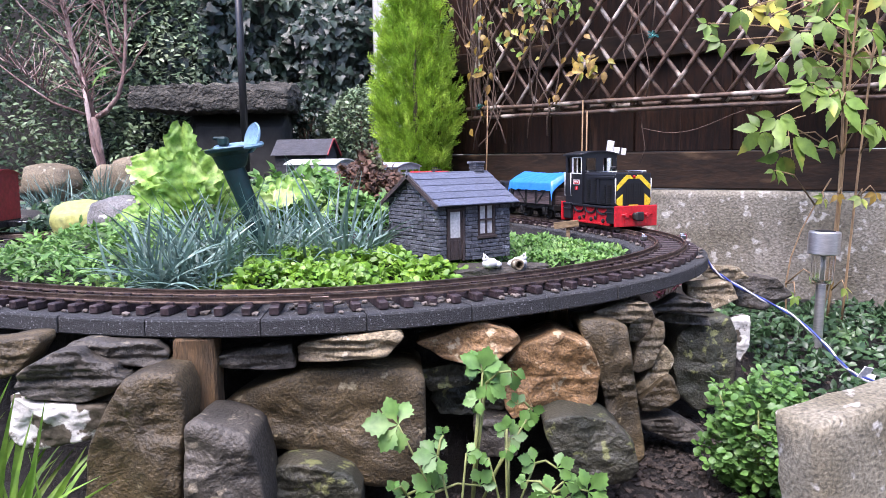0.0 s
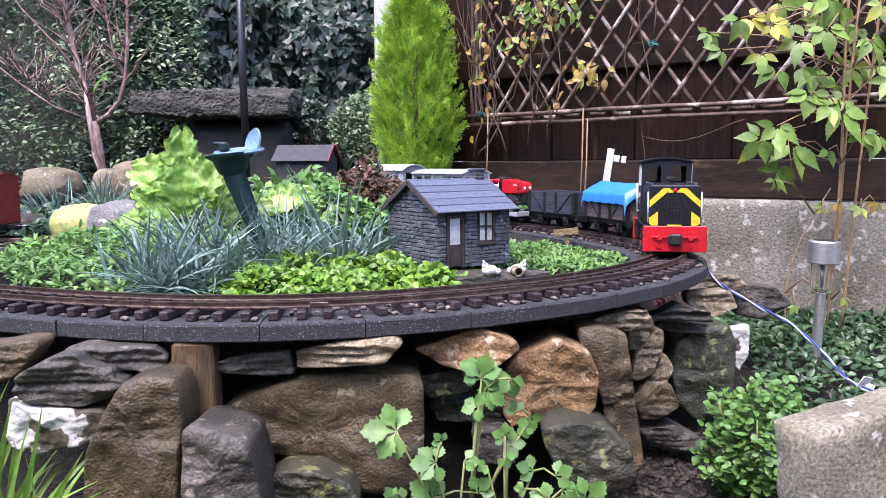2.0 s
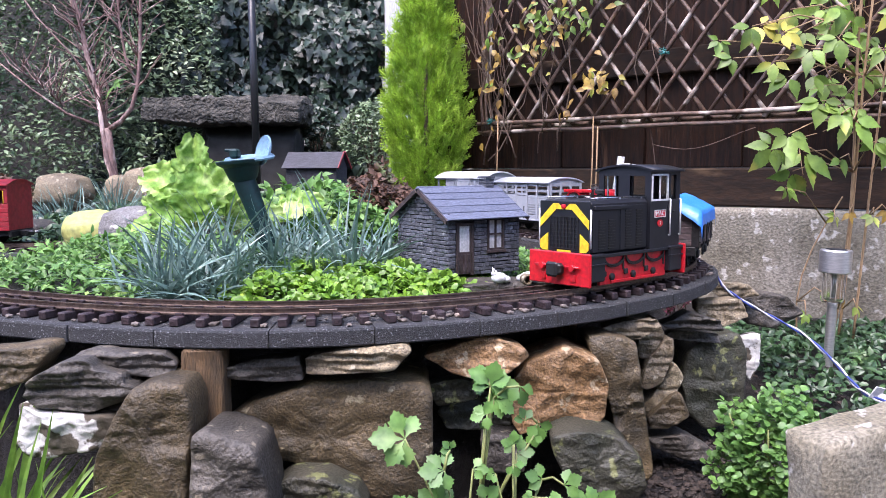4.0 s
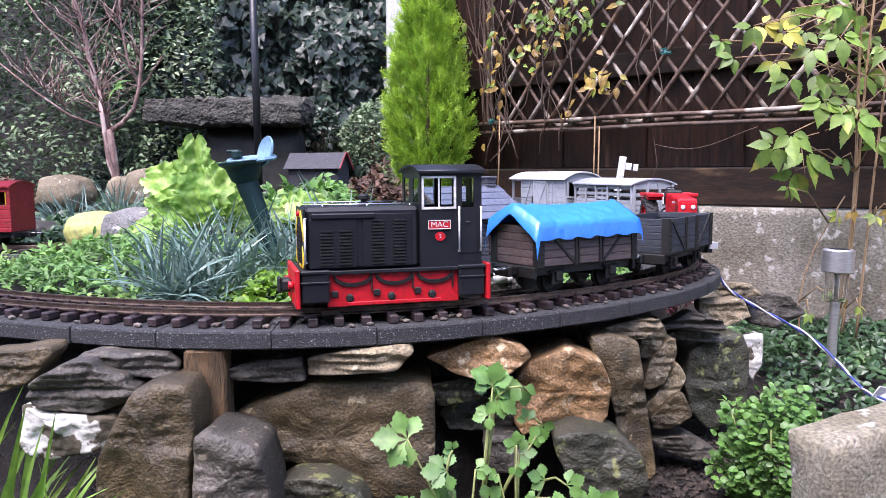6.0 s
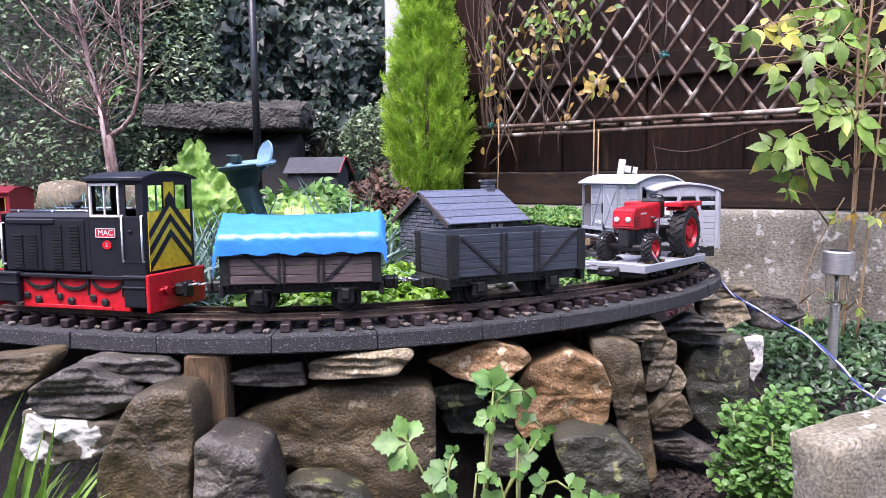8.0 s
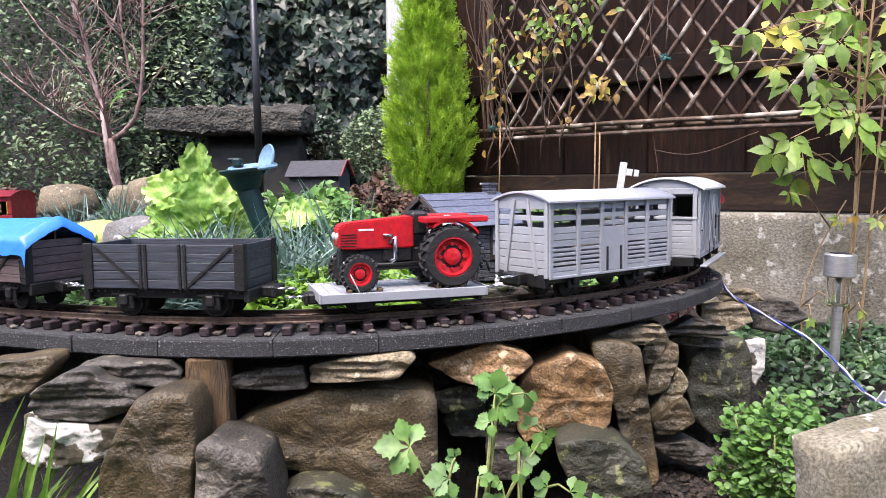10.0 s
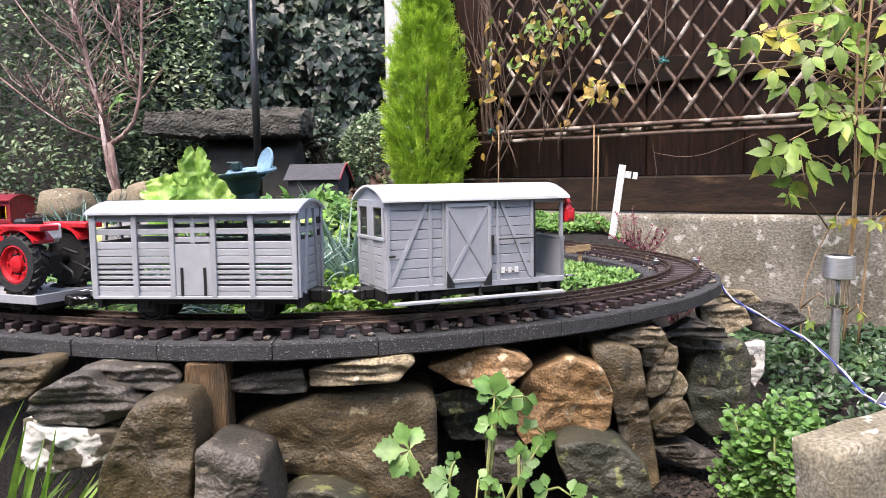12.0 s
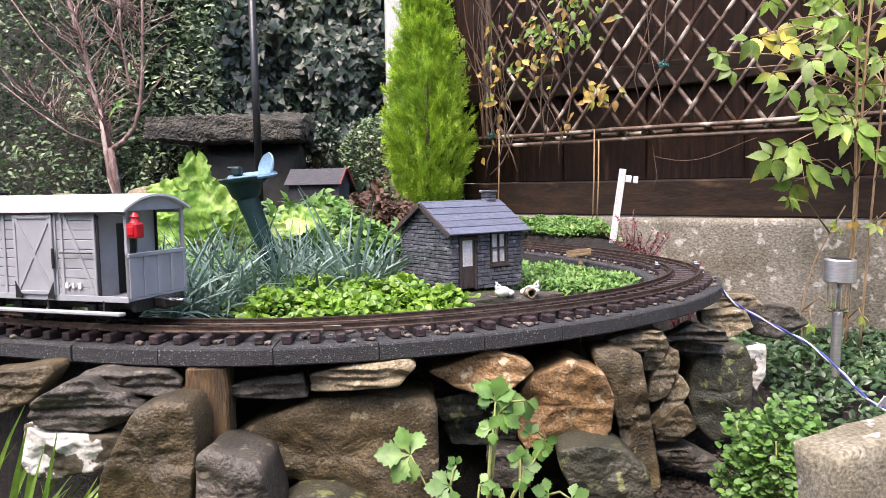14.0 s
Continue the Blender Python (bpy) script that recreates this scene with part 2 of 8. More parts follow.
def build_boundary():
    bm = bmesh.new()
    vs = box(bm, -0.11, 3.2, 0.0, 0.15, -0.1, 0.347)
    bmesh.ops.subdivide_edges(bm, edges=bm.edges[:], cuts=24, use_grid_fill=True)
    for v in bm.verts:
        v.co.y += 0.006 * noise.noise(v.co * 7) if v.co.y < 0.07 else 0
        v.co.z += 0.004 * noise.noise(v.co * 11) if v.co.z > 0.3 else 0
    for f in bm.faces:
        f.smooth = abs(f.normal.y) > 0.5
    solid("wall_concrete", bm, CONCRETE, "weathered grey concrete retaining wall under the fence", "wall", kind="structure", m=FENCE_M)
    fence = thing("fence", "dark brown stained timber fence of upright boards", "fence", m=FENCE_M)
    tagged(fence, kind="structure")
    bm = bmesh.new()
    box(bm, -0.03, 3.2, 0.02, 0.05, 0.35, 0.45, 0.004)
    part("gravel_board", bm, FENCE_RAIL, fence, "wide dark board along the foot of the fence")
    bm = bmesh.new()
    box(bm, -0.03, 3.2, 0.03, 0.054, 0.71, 0.78, 0.004)
    part("arris_rail", bm, FENCE_RAIL, fence)
    bm = bmesh.new()
    box(bm, 0, 0.142, 0, 0.016, 0.452, 1.75, 0.003)
    me = mesh_of("board", bm, FENCE)
    for i in range(23):
        ob = new("board", me)
        ob.parent = fence
        ob.matrix_basis = pose(-0.03 + i * 0.138, 0.055 + 0.010 * (i % 2), 0, 0, 0, 0)
    bm = bmesh.new()
    box(bm, -0.11, -0.031, -0.005, 0.085, 0.1, 1.8, 0.006)
    part("post", bm, FENCE, fence)
    # added walls left and behind, out of view, that cut the low sky light
    for name, a, b in (("wall_left", (-4.2, -2.6), (-4.2, 4.0)), ("wall_behind", (-4.2, -2.6), (4.2, -2.6))):
        bm = bmesh.new()
        box(bm, min(a[0], b[0]) - 0.1, max(a[0], b[0]) + 0.1, min(a[1], b[1]) - 0.1, max(a[1], b[1]) + 0.1, 0, 2.4 if name == "wall_behind" else 1.3)
        solid(name, bm, CONCRETE, "plain unseen wall added to cut side light", "wall", kind="structure")


build_boundary()


# ---- track ----
def build_track():
    track = thing("railway_track", "garden railway track with brown sleepers and brass rails", "railway track")
    # rails: swept I-section
    prof = [(-0.0030, -0.0075), (0.0030, -0.0075), (0.0030, -0.0062), (0.0009, -0.0050), (0.0009, -0.0022), (0.0016, -0.0014), (0.0016, 0), (-0.0016, 0), (-0.0016, -0.0014), (-0.0009, -0.0022), (-0.0009, -0.0050), (-0.0030, -0.0062)]
    for side in (-0.0225, 0.0225):
        bm = bmesh.new()
        prev = None
        for s in np.arange(-1.85, 4.45, 0.025):
            p, a = on_track(s)
            c = Vector((-math.sin(a), math.cos(a), 0))
            ring = [bm.verts.new(p + c * (side + u) + Vector((0, 0, z))) for u, z in prof]
            if prev:
                for i in range(len(prof)):
                    bm.faces.new((prev[i], prev[(i + 1) % len(prof)], ring[(i + 1) % len(prof)], ring[i]))
            prev = ring
        part("rail", bm, RAIL, track, "worn brass-coloured rail")
    bm = bmesh.new()
    for v in box(bm, -0.0052, 0.0052, -0.042, 0.042, -0.0175, -0.0080, 0.0012):
        pass
    for sd in (-0.0225, 0.0225):
        for k in (-0.0055, 0.0055):
            box(bm, -0.004, 0.004, sd + k - 0.0018, sd + k + 0.0018, -0.0085, -0.0052)
    me = mesh_of("sleeper", bm, SLEEPER)
    s = -1.8
    rnd = random.Random(4)
    while s < 4.4:
        p, a = on_track(s)
        ob = new("sleeper", me)
        ob.parent = track
        ob.matrix_basis = Matrix.Translation(p) @ pose(0, 0, 0, 0, 0, math.degrees(a) + rnd.uniform(-1, 1))
        s += 0.0268
    # pebbles lying between the sleepers
    bm = bmesh.new()
    for i in range(640):
        s = rnd.uniform(-0.3, 1.9) if i < 520 else rnd.uniform(1.9, 3.0)
        p, a = on_track(s, rnd.uniform(-0.05, 0.05), -0.0155)
        r = rnd.uniform(0.002, 0.0055)
        q = bmesh.ops.create_icosphere(bm, subdivisions=1, radius=r)
        bmesh.ops.transform(bm, matrix=Matrix.Translation(p) @ pose(0, 0, 0, 0, 0, rnd.uniform(0, 360)) @ Matrix.Diagonal((1.3, 1, 0.6, 1)), verts=q["verts"])
    solid("ballast", bm, PEBBLE, "loose small pebbles between the sleepers", "pebbles", kind="stuff")
    joints = part("fishplate", cube_bm(0.02, 0.003, 0.005), RAIL, track)
    joints.matrix_basis = Matrix.Translation(on_track(0.335, -0.0262, -0.004)[0]) @ pose(0, 0, 0, 0, 0, math.degrees(on_track(0.335)[1]))


def cube_bm(x, y, z, bevel=0.0005):
    bm = bmesh.new()
    box(bm, -x / 2, x / 2, -y / 2, y / 2, -z / 2, z / 2, bevel)
    return bm


def build_base():
    """The roadbed: grey gritty blocks end to end under the track."""
    bed = thing("roadbed", "row of dark grey gritty concrete blocks under the track", "track base")
    s, i = -1.8, 0
    rnd = random.Random(9)
    while s < 4.3:
        length = 0.098 + 0.012 * (i % 2)
        bm = bmesh.new()
        a0, a1 = s + 0.0006, s + length - 0.0006
        n = 4
        rows = []
        for k in range(n + 1):
            sk = a0 + (a1 - a0) * k / n
            o = rnd.uniform(-0.001, 0.001)
            sec = [(-0.058 + o, -0.0350), (-0.0560 + o, -0.0368), (0.064, -0.0368), (0.065, -0.0200), (0.063, -0.0178), (-0.056 + o, -0.0178), (-0.058 + o, -0.0198)]
            rows.append([bm.verts.new(on_track(sk, u, z)[0]) for u, z in sec])
        m = len(rows[0])
        for k in range(n):
            for j in range(m):
                bm.faces.new((rows[k][j], rows[k + 1][j], rows[k + 1][(j + 1) % m], rows[k][(j + 1) % m]))
        bm.faces.new(rows[0])
        bm.faces.new(list(reversed(rows[-1])))
        part("block", bm, FELT, bed)
        s += length
        i += 1


build_track()
build_base()


# ---- the dry stone wall under the roadbed ----
def rock_bm(w, d, h, seed, square=0.55, rough=0.10, cuts=17, strata=0.0):
    """A quarried stone: a rounded block, chipped along planes, with uneven faces."""
    rnd = random.Random(seed)
    bm = bmesh.new()
    bmesh.ops.create_cube(bm, size=2.0)
    bmesh.ops.subdivide_edges(bm, edges=bm.edges[:], cuts=cuts, use_grid_fill=True)
    planes = []
    for i in range(9):
        v = Vector((rnd.gauss(0, 1), rnd.gauss(0, 0.7), rnd.gauss(0, 1))).normalized()
        planes.append((v, rnd.uniform(0.74, 1.0) * (abs(v.x) + abs(v.y) + abs(v.z)) * 0.86))
    off = Vector((seed * 3.7, seed * 1.3, seed * 0.7))
    for v in bm.verts:
        p = v.co.copy()
        rnd_p = p.normalized()
        m = max(abs(p.x), abs(p.y), abs(p.z))
        p = p * square + rnd_p * 1.18 * m * (1 - square)
        for nrm, dist in planes:
            over = p.dot(nrm) - dist
            if over > 0:
                p -= nrm * over
        q = p + off
        p += p.normalized() * (rough * noise.noise(q * 1.3) + rough * 0.6 * noise.noise(q * 3.1) + rough * 0.28 * noise.noise(q * 7) + rough * 0.16 * noise.noise(q * 17))
        p.x += strata * noise.noise(Vector((q.x * 0.6, q.y * 0.6, q.z * 5)))
        p.y += strata * noise.noise(Vector((q.x * 0.6, q.y * 0.6 + 9, q.z * 5)))
        v.co = p
    lo = [min(v.co[i] for v in bm.verts) for i in range(3)]
    hi = [max(v.co[i] for v in bm.verts) for i in range(3)]
    for v in bm.verts:
        v.co = Vector([((v.co[i] - lo[i]) / (hi[i] - lo[i]) - 0.5) * (w, d, h)[i] for i in range(3)])
    for f in bm.faces:
        f.smooth = True
    return bm


def taper(bm, low=0.0, high=0.0, lean=0.0, slope=0.0):
    """Narrow a stone towards its foot or head, lean it, or slope its top."""
    zs = [v.co.z for v in bm.verts]
    xs = [v.co.x for v in bm.verts]
    z0, z1, w = min(zs), max(zs), max(xs) - min(xs)
    for v in bm.verts:
        u = (v.co.z - z0) / (z1 - z0)
        k = 1 - low * (1 - u) - high * u
        x = v.co.x / w
        v.co.x = v.co.x * k + lean * (u - 0.5) * w
        v.co.z += slope * x * u * (z1 - z0)
    return bm


def split_stone(w, d, h, outline, seed, strata):
    """A split wall stone: a face of that outline, rounded over its arris, with a rough uneven skin."""
    n = 84
    cx = sum(u for u, _ in outline) / len(outline)
    cz = sum(v for _, v in outline) / len(outline)
    reach = []
    for i in range(n):
        a = 2 * math.pi * i / n
        dx, dz = math.cos(a), math.sin(a)
        best = 0.0
        for (x0, z0), (x1, z1) in zip(outline, outline[1:] + outline[:1]):
            ex, ez = x1 - x0, z1 - z0
            det = dx * ez - dz * ex
            if abs(det) < 1e-9:
                continue
            r = ((x0 - cx) * ez - (z0 - cz) * ex) / det
            q = ((x0 - cx) * dz - (z0 - cz) * dx) / det
            if r > 0 and -1e-6 <= q <= 1 + 1e-6:
                best = max(best, r)
        reach.append(best)
    soft = [(reach[i - 1] + 3 * reach[i] + reach[(i + 1) % n]) / 5 for i in range(n)]
    off = Vector((seed * 3.7, seed * 1.3, seed * 0.7))
    edge = min(w, h) * 0.055
    shells = [(k / 11 * 0.93, 0.0) for k in range(1, 11)] + [(0.945, 0.12), (0.975, 0.40), (0.995, 0.75), (1.0, 1.0)] + [(1.0 - 0.02 * k, 1.0 + 4.0 * k) for k in range(1, 5)]
    bm = bmesh.new()

    def place(u, a, back):
        x = (cx + u * math.cos(a) - 0.5) * w
        z = (cz + u * math.sin(a) - 0.5) * h
        deep = min(back * edge, d)
        p = Vector((x, -d / 2 + deep, z))
        q = p * 14 + off
        lift = 0.006 * noise.noise(q * 0.8) + 0.0040 * noise.noise(q * 2.0) + 0.0022 * noise.noise(q * 5) + 0.0016 * noise.noise(q * 12)
        lift += 0.009 * abs(noise.noise(q * 0.9 + Vector((7, 3, 1)))) + 0.0045 * abs(noise.noise(q * 2.6)) - 0.003
        p.y += lift * 1.3 * min(1, w / 0.08)
        p.x += 0.16 * lift * math.cos(a)
        p.z += 0.16 * lift * math.sin(a)
        p.y += strata * 0.05 * noise.noise(Vector((p.x * 12, seed, p.z * 160)))
        return bm.verts.new(p)
    hub = place(0, 0, 0)
    prev = None
    for u, back in shells:
        row = [place(u * soft[i], 2 * math.pi * i / n, back) for i in range(n)]
        for i in range(n):
            j = (i + 1) % n
            f = bm.faces.new((hub, row[i], row[j]) if prev is None else (prev[i], row[i], row[j], prev[j]))
            f.smooth = True
        prev = row
    bm.faces.new(list(reversed(prev)))
    bmesh.ops.recalc_face_normals(bm, faces=bm.faces[:])
    return bm


def wall_stone(label, material, x, y, z, w, d, h, seed, strata, outline):
    solid("wall_stone", split_stone(w, d, h, outline, seed, strata), material, label + " in a dry stone wall", "stone", "dry stone wall", m=pose(x, y, z))


wall_stone("flat brown stone", STONE_TAN, -0.451, 0.800, 0.246, 0.084, 0.09, 0.052, 1, 0.06, ((0.46, 0.92), (0.95, 1.00), (1.00, 0.85), (0.74, 0.29), (0.42, 0.10), (0.00, 0.00), (0.05, 0.87)))
wall_stone("layered dark grey stone", STONE_GREY, -0.372, 0.795, 0.234, 0.116, 0.1, 0.056, 2, 0.16, ((0.12, 0.70), (0.37, 0.98), (0.57, 1.00), (0.64, 0.81), (0.87, 0.68), (0.88, 0.52), (1.00, 0.46), (0.82, 0.15), (0.59, 0.00), (0.09, 0.09), (0.00, 0.28), (0.03, 0.54)))
wall_stone("thin flat grey stone", STONE_GREY, -0.337, 0.810, 0.250, 0.104, 0.09, 0.032, 3, 0.14, ((0.00, 0.72), (0.11, 1.00), (0.89, 0.85), (1.00, 0.43), (0.94, 0.00), (0.49, 0.17), (0.01, 0.53)))
wall_stone("thin flat dark stone", STONE_GREY, -0.213, 0.850, 0.235, 0.106, 0.09, 0.030, 4, 0.12, ((0.00, 0.46), (0.49, 0.81), (0.96, 1.00), (1.00, 0.09), (0.72, 0.00), (0.25, 0.15)))
wall_stone("flat lichen-covered stone", STONE_PALE, -0.099, 0.840, 0.247, 0.114, 0.09, 0.033, 5, 0.14, ((0.00, 0.56), (0.38, 0.92), (0.94, 1.00), (1.00, 0.81), (0.83, 0.15), (0.37, 0.04), (0.00, 0.00)))
wall_stone("three-cornered orange-brown stone", STONE_ORANGE, 0.026, 0.890, 0.237, 0.120, 0.1, 0.049, 6, 0.05, ((0.00, 0.58), (0.23, 0.71), (0.60, 1.00), (0.97, 0.75), (1.00, 0.55), (0.81, 0.15), (0.52, 0.00), (0.28, 0.14)))
wall_stone("grey stone splashed with white paint", STONE_WHITE, -0.386, 0.790, 0.187, 0.106, 0.09, 0.060, 7, 0.01, ((0.02, 1.00), (0.16, 0.85), (0.57, 0.81), (0.94, 0.76), (1.00, 0.48), (0.76, 0.17), (0.26, 0.00), (0.11, 0.06), (0.00, 0.31)))
wall_stone("tall tan sandstone block", STONE_TAN, -0.307, 0.775, 0.162, 0.107, 0.11, 0.164, 8, 0.04, ((0.28, 0.78), (0.45, 0.95), (0.70, 1.00), (0.93, 0.98), (1.00, 0.86), (0.99, 0.61), (0.92, 0.00), (0.00, 0.01), (0.07, 0.51), (0.19, 0.66)))
wall_stone("rough purple-grey stone", STONE_GREY, -0.214, 0.755, 0.144, 0.079, 0.1, 0.113, 9, 0.05, ((0.04, 0.94), (0.17, 1.00), (0.79, 0.87), (0.87, 0.80), (0.94, 0.47), (1.00, 0.00), (0.00, 0.01), (0.02, 0.68)))
wall_stone("huge rounded brown boulder", STONE_TAN, -0.138, 0.885, 0.149, 0.233, 0.14, 0.143, 10, 0.03, ((0.02, 0.69), (0.12, 0.79), (0.42, 0.98), (0.69, 1.00), (0.97, 0.96), (1.00, 0.90), (1.00, 0.35), (0.98, 0.00), (0.71, 0.02), (0.59, 0.15), (0.38, 0.32), (0.16, 0.36), (0.04, 0.47), (0.00, 0.58)))
wall_stone("low mossy stone", STONE_MOSS, -0.145, 0.820, 0.090, 0.114, 0.1, 0.075, 11, 0.04, ((0.02, 0.74), (0.25, 0.99), (0.59, 1.00), (0.90, 0.81), (1.00, 0.58), (0.99, 0.00), (0.00, 0.02)))
wall_stone("mossy dark stone", STONE_MOSS, 0.029, 0.940, 0.156, 0.094, 0.09, 0.042, 12, 0.04, ((0.00, 0.53), (0.13, 1.00), (0.94, 0.91), (1.00, 0.50), (0.93, 0.13), (0.64, 0.00), (0.13, 0.02)))
wall_stone("squarish orange sandstone block", STONE_ORANGE, 0.129, 0.935, 0.192, 0.113, 0.11, 0.097, 13, 0.04, ((0.00, 0.60), (0.16, 0.84), (0.55, 1.00), (0.88, 0.85), (1.00, 0.51), (0.96, 0.11), (0.88, 0.01), (0.40, 0.00), (0.11, 0.15)))
wall_stone("tall upright brown slab", STONE_TAN, 0.203, 0.955, 0.156, 0.091, 0.09, 0.186, 14, 0.05, ((0.00, 0.98), (0.36, 1.00), (0.71, 0.96), (0.79, 0.70), (0.89, 0.39), (1.00, 0.05), (0.85, 0.00), (0.53, 0.11), (0.41, 0.47), (0.21, 0.78)))
wall_stone("rounded grey-green stone", STONE_MOSS, 0.164, 0.880, 0.117, 0.108, 0.11, 0.084, 15, 0.03, ((0.00, 0.91), (0.24, 1.00), (0.74, 0.88), (0.93, 0.64), (1.00, 0.20), (0.78, 0.00), (0.42, 0.05), (0.15, 0.35), (0.03, 0.67)))
wall_stone("flat pale grey stone", STONE_PALE, 0.230, 1.010, 0.243, 0.080, 0.08, 0.026, 16, 0.1, ((0.00, 0.61), (0.43, 0.90), (0.89, 1.00), (1.00, 0.59), (0.66, 0.00), (0.39, 0.01)))
wall_stone("small pale brown stone", STONE_PALE, 0.267, 1.050, 0.222, 0.037, 0.07, 0.057, 17, 0.08, ((0.00, 0.32), (0.24, 0.76), (0.68, 1.00), (1.00, 0.59), (0.56, 0.00), (0.09, 0.00)))
wall_stone("pale brown stone set on a slant", STONE_PALE, 0.275, 1.050, 0.187, 0.046, 0.08, 0.071, 18, 0.06, ((0.00, 0.08), (0.14, 0.50), (0.77, 1.00), (0.97, 1.00), (1.00, 0.66), (0.63, 0.10), (0.21, 0.00)))
wall_stone("pale brown stone set on a slant", STONE_PALE, 0.287, 1.060, 0.152, 0.057, 0.08, 0.073, 19, 0.06, ((0.00, 0.07), (0.40, 0.51), (0.76, 1.00), (1.00, 0.69), (0.65, 0.08), (0.24, 0.00)))
wall_stone("small brown stone", STONE_TAN, 0.293, 1.050, 0.123, 0.057, 0.08, 0.051, 20, 0.06, ((0.00, 0.29), (0.56, 0.94), (0.76, 1.00), (1.00, 0.37), (0.47, 0.00), (0.07, 0.01)))
wall_stone("large dark mossy stone", STONE_MOSS, 0.388, 1.170, 0.135, 0.097, 0.12, 0.145, 21, 0.04, ((0.00, 0.50), (0.08, 0.80), (0.38, 0.96), (0.86, 1.00), (1.00, 0.79), (0.96, 0.25), (0.68, 0.04), (0.35, 0.00), (0.07, 0.20)))
wall_stone("flat grey slate", STONE_GREY, 0.342, 1.130, 0.231, 0.090, 0.1, 0.027, 22, 0.1, ((0.00, 0.38), (0.47, 1.00), (0.95, 0.58), (1.00, 0.00), (0.11, 0.13)))
wall_stone("flat grey slate", STONE_GREY, 0.347, 1.150, 0.204, 0.084, 0.1, 0.018, 23, 0.1, ((0.00, 0.68), (0.25, 1.00), (0.98, 0.76), (1.00, 0.00), (0.30, 0.28)))
wall_stone("flat brown stone", STONE_PALE, 0.420, 1.220, 0.225, 0.081, 0.09, 0.043, 24, 0.06, ((0.00, 0.92), (0.85, 1.00), (1.00, 0.37), (0.51, 0.00), (0.01, 0.52)))
wall_stone("small stone with flaking white paint", STONE_WHITE, 0.464, 1.200, 0.156, 0.030, 0.05, 0.076, 25, 0.03, ((0.00, 0.93), (1.00, 1.00), (1.00, 0.36), (0.55, 0.00), (0.18, 0.18)))
wall_stone("dark stone by the wall", STONE_GREY, 0.560, 1.360, 0.202, 0.104, 0.08, 0.064, 26, 0.04, ((0.00, 0.77), (0.27, 1.00), (0.70, 0.91), (1.00, 0.43), (0.48, 0.00), (0.05, 0.14)))
wall_stone("pale flat stone", STONE_PALE, 0.481, 1.330, 0.240, 0.084, 0.07, 0.031, 27, 0.05, ((0.00, 0.57), (0.30, 1.00), (0.76, 0.92), (1.00, 0.29), (0.31, 0.00)))
wall_stone("dark low stone", STONE_GREY, 0.315, 1.055, 0.070, 0.095, 0.08, 0.041, 28, 0.05, ((0.00, 0.78), (0.49, 1.00), (0.95, 0.36), (1.00, 0.00), (0.50, 0.11), (0.08, 0.48)))
wall_stone("dark stone in a gap", STONE_GREY, 0.058, 0.905, 0.120, 0.053, 0.09, 0.050, 29, 0.04, ((0.00, 0.84), (0.31, 1.00), (0.88, 0.89), (1.00, 0.06), (0.12, 0.00)))
wall_stone("brown stone in a gap", STONE_ORANGE, 0.087, 0.915, 0.161, 0.035, 0.08, 0.049, 30, 0.04, ((0.04, 1.00), (0.77, 0.68), (1.00, 0.22), (0.29, 0.00), (0.00, 0.33)))
wall_stone("dark stone in a gap", STONE_MOSS, 0.003, 0.920, 0.188, 0.066, 0.09, 0.034, 31, 0.04, ((0.00, 0.81), (0.49, 1.00), (1.00, 0.89), (0.90, 0.28), (0.18, 0.00)))


def build_posts():
    for x, y, z, w, h, turn in ((-0.262, 0.800, 0.165, 0.042, 0.196, 6), (0.152, 1.015, 0.20, 0.028, 0.10, 0)):
        bm = bmesh.new()
        box(bm, -w / 2, w / 2, -w / 2, w / 2, -h / 2, h / 2, 0.003)
        bmesh.ops.subdivide_edges(bm, edges=[e for e in bm.edges if e.calc_length() > h * 0.6], cuts=8)
        for v in bm.verts:
            v.co += Vector((1, 1, 0)) * 0.002 * noise.noise(v.co * 60)
        solid("timber_post", bm, WOODPOST, "stained wooden post that carries the track base", "post", "track posts", m=pose(x, y, z, 0, 0, turn))


build_posts()


# ---- the train ----
BLACK = mat("black_paint", (0.0085, 0.0095, 0.0135), (0.0115, 0.0125, 0.0165), 20, 0.45, 0.05, dirt=0.1, spec=0.4)
CHASSIS = mat("chassis_black", (0.0060, 0.0060, 0.0070), (0.0105, 0.0100, 0.0095), 60, 0.55, 0.2)
RED = mat("red_paint", (0.62, 0.012, 0.022), (0.52, 0.010, 0.018), 50, 0.38, 0.06)
YELLOW = mat("yellow_paint", (0.85, 0.62, 0.02), (0.78, 0.55, 0.02), 50, 0.45, 0.05)
WHITE = mat("white_paint", (0.80, 0.80, 0.78), (0.70, 0.70, 0.68), 50, 0.5, 0.05)
SILVER = mat("bright_metal", (0.62, 0.63, 0.66), (0.5, 0.5, 0.52), 60, 0.3, 0.1, metal=1.0)
GREY = mat("grey_wagon_paint", (0.335, 0.350, 0.375), (0.300, 0.315, 0.338), 14, 0.55, 0.1, vary=0.05, dirt=0.12)
ROOF_WHITE = mat("white_roof_paint", (0.72, 0.73, 0.71), (0.64, 0.65, 0.63), 14, 0.5, 0.1, dirt=0.15)
ROOF_GREY = mat("grey_roof_paint", (0.46, 0.48, 0.53), (0.40, 0.42, 0.47), 14, 0.5, 0.1, dirt=0.15)
SLATE_PAINT = mat("dark_grey_wagon_paint", (0.042, 0.050, 0.066), (0.032, 0.038, 0.051), 30, 0.6, 0.2, stretch=(0.4, 1, 3), vary=0.1)
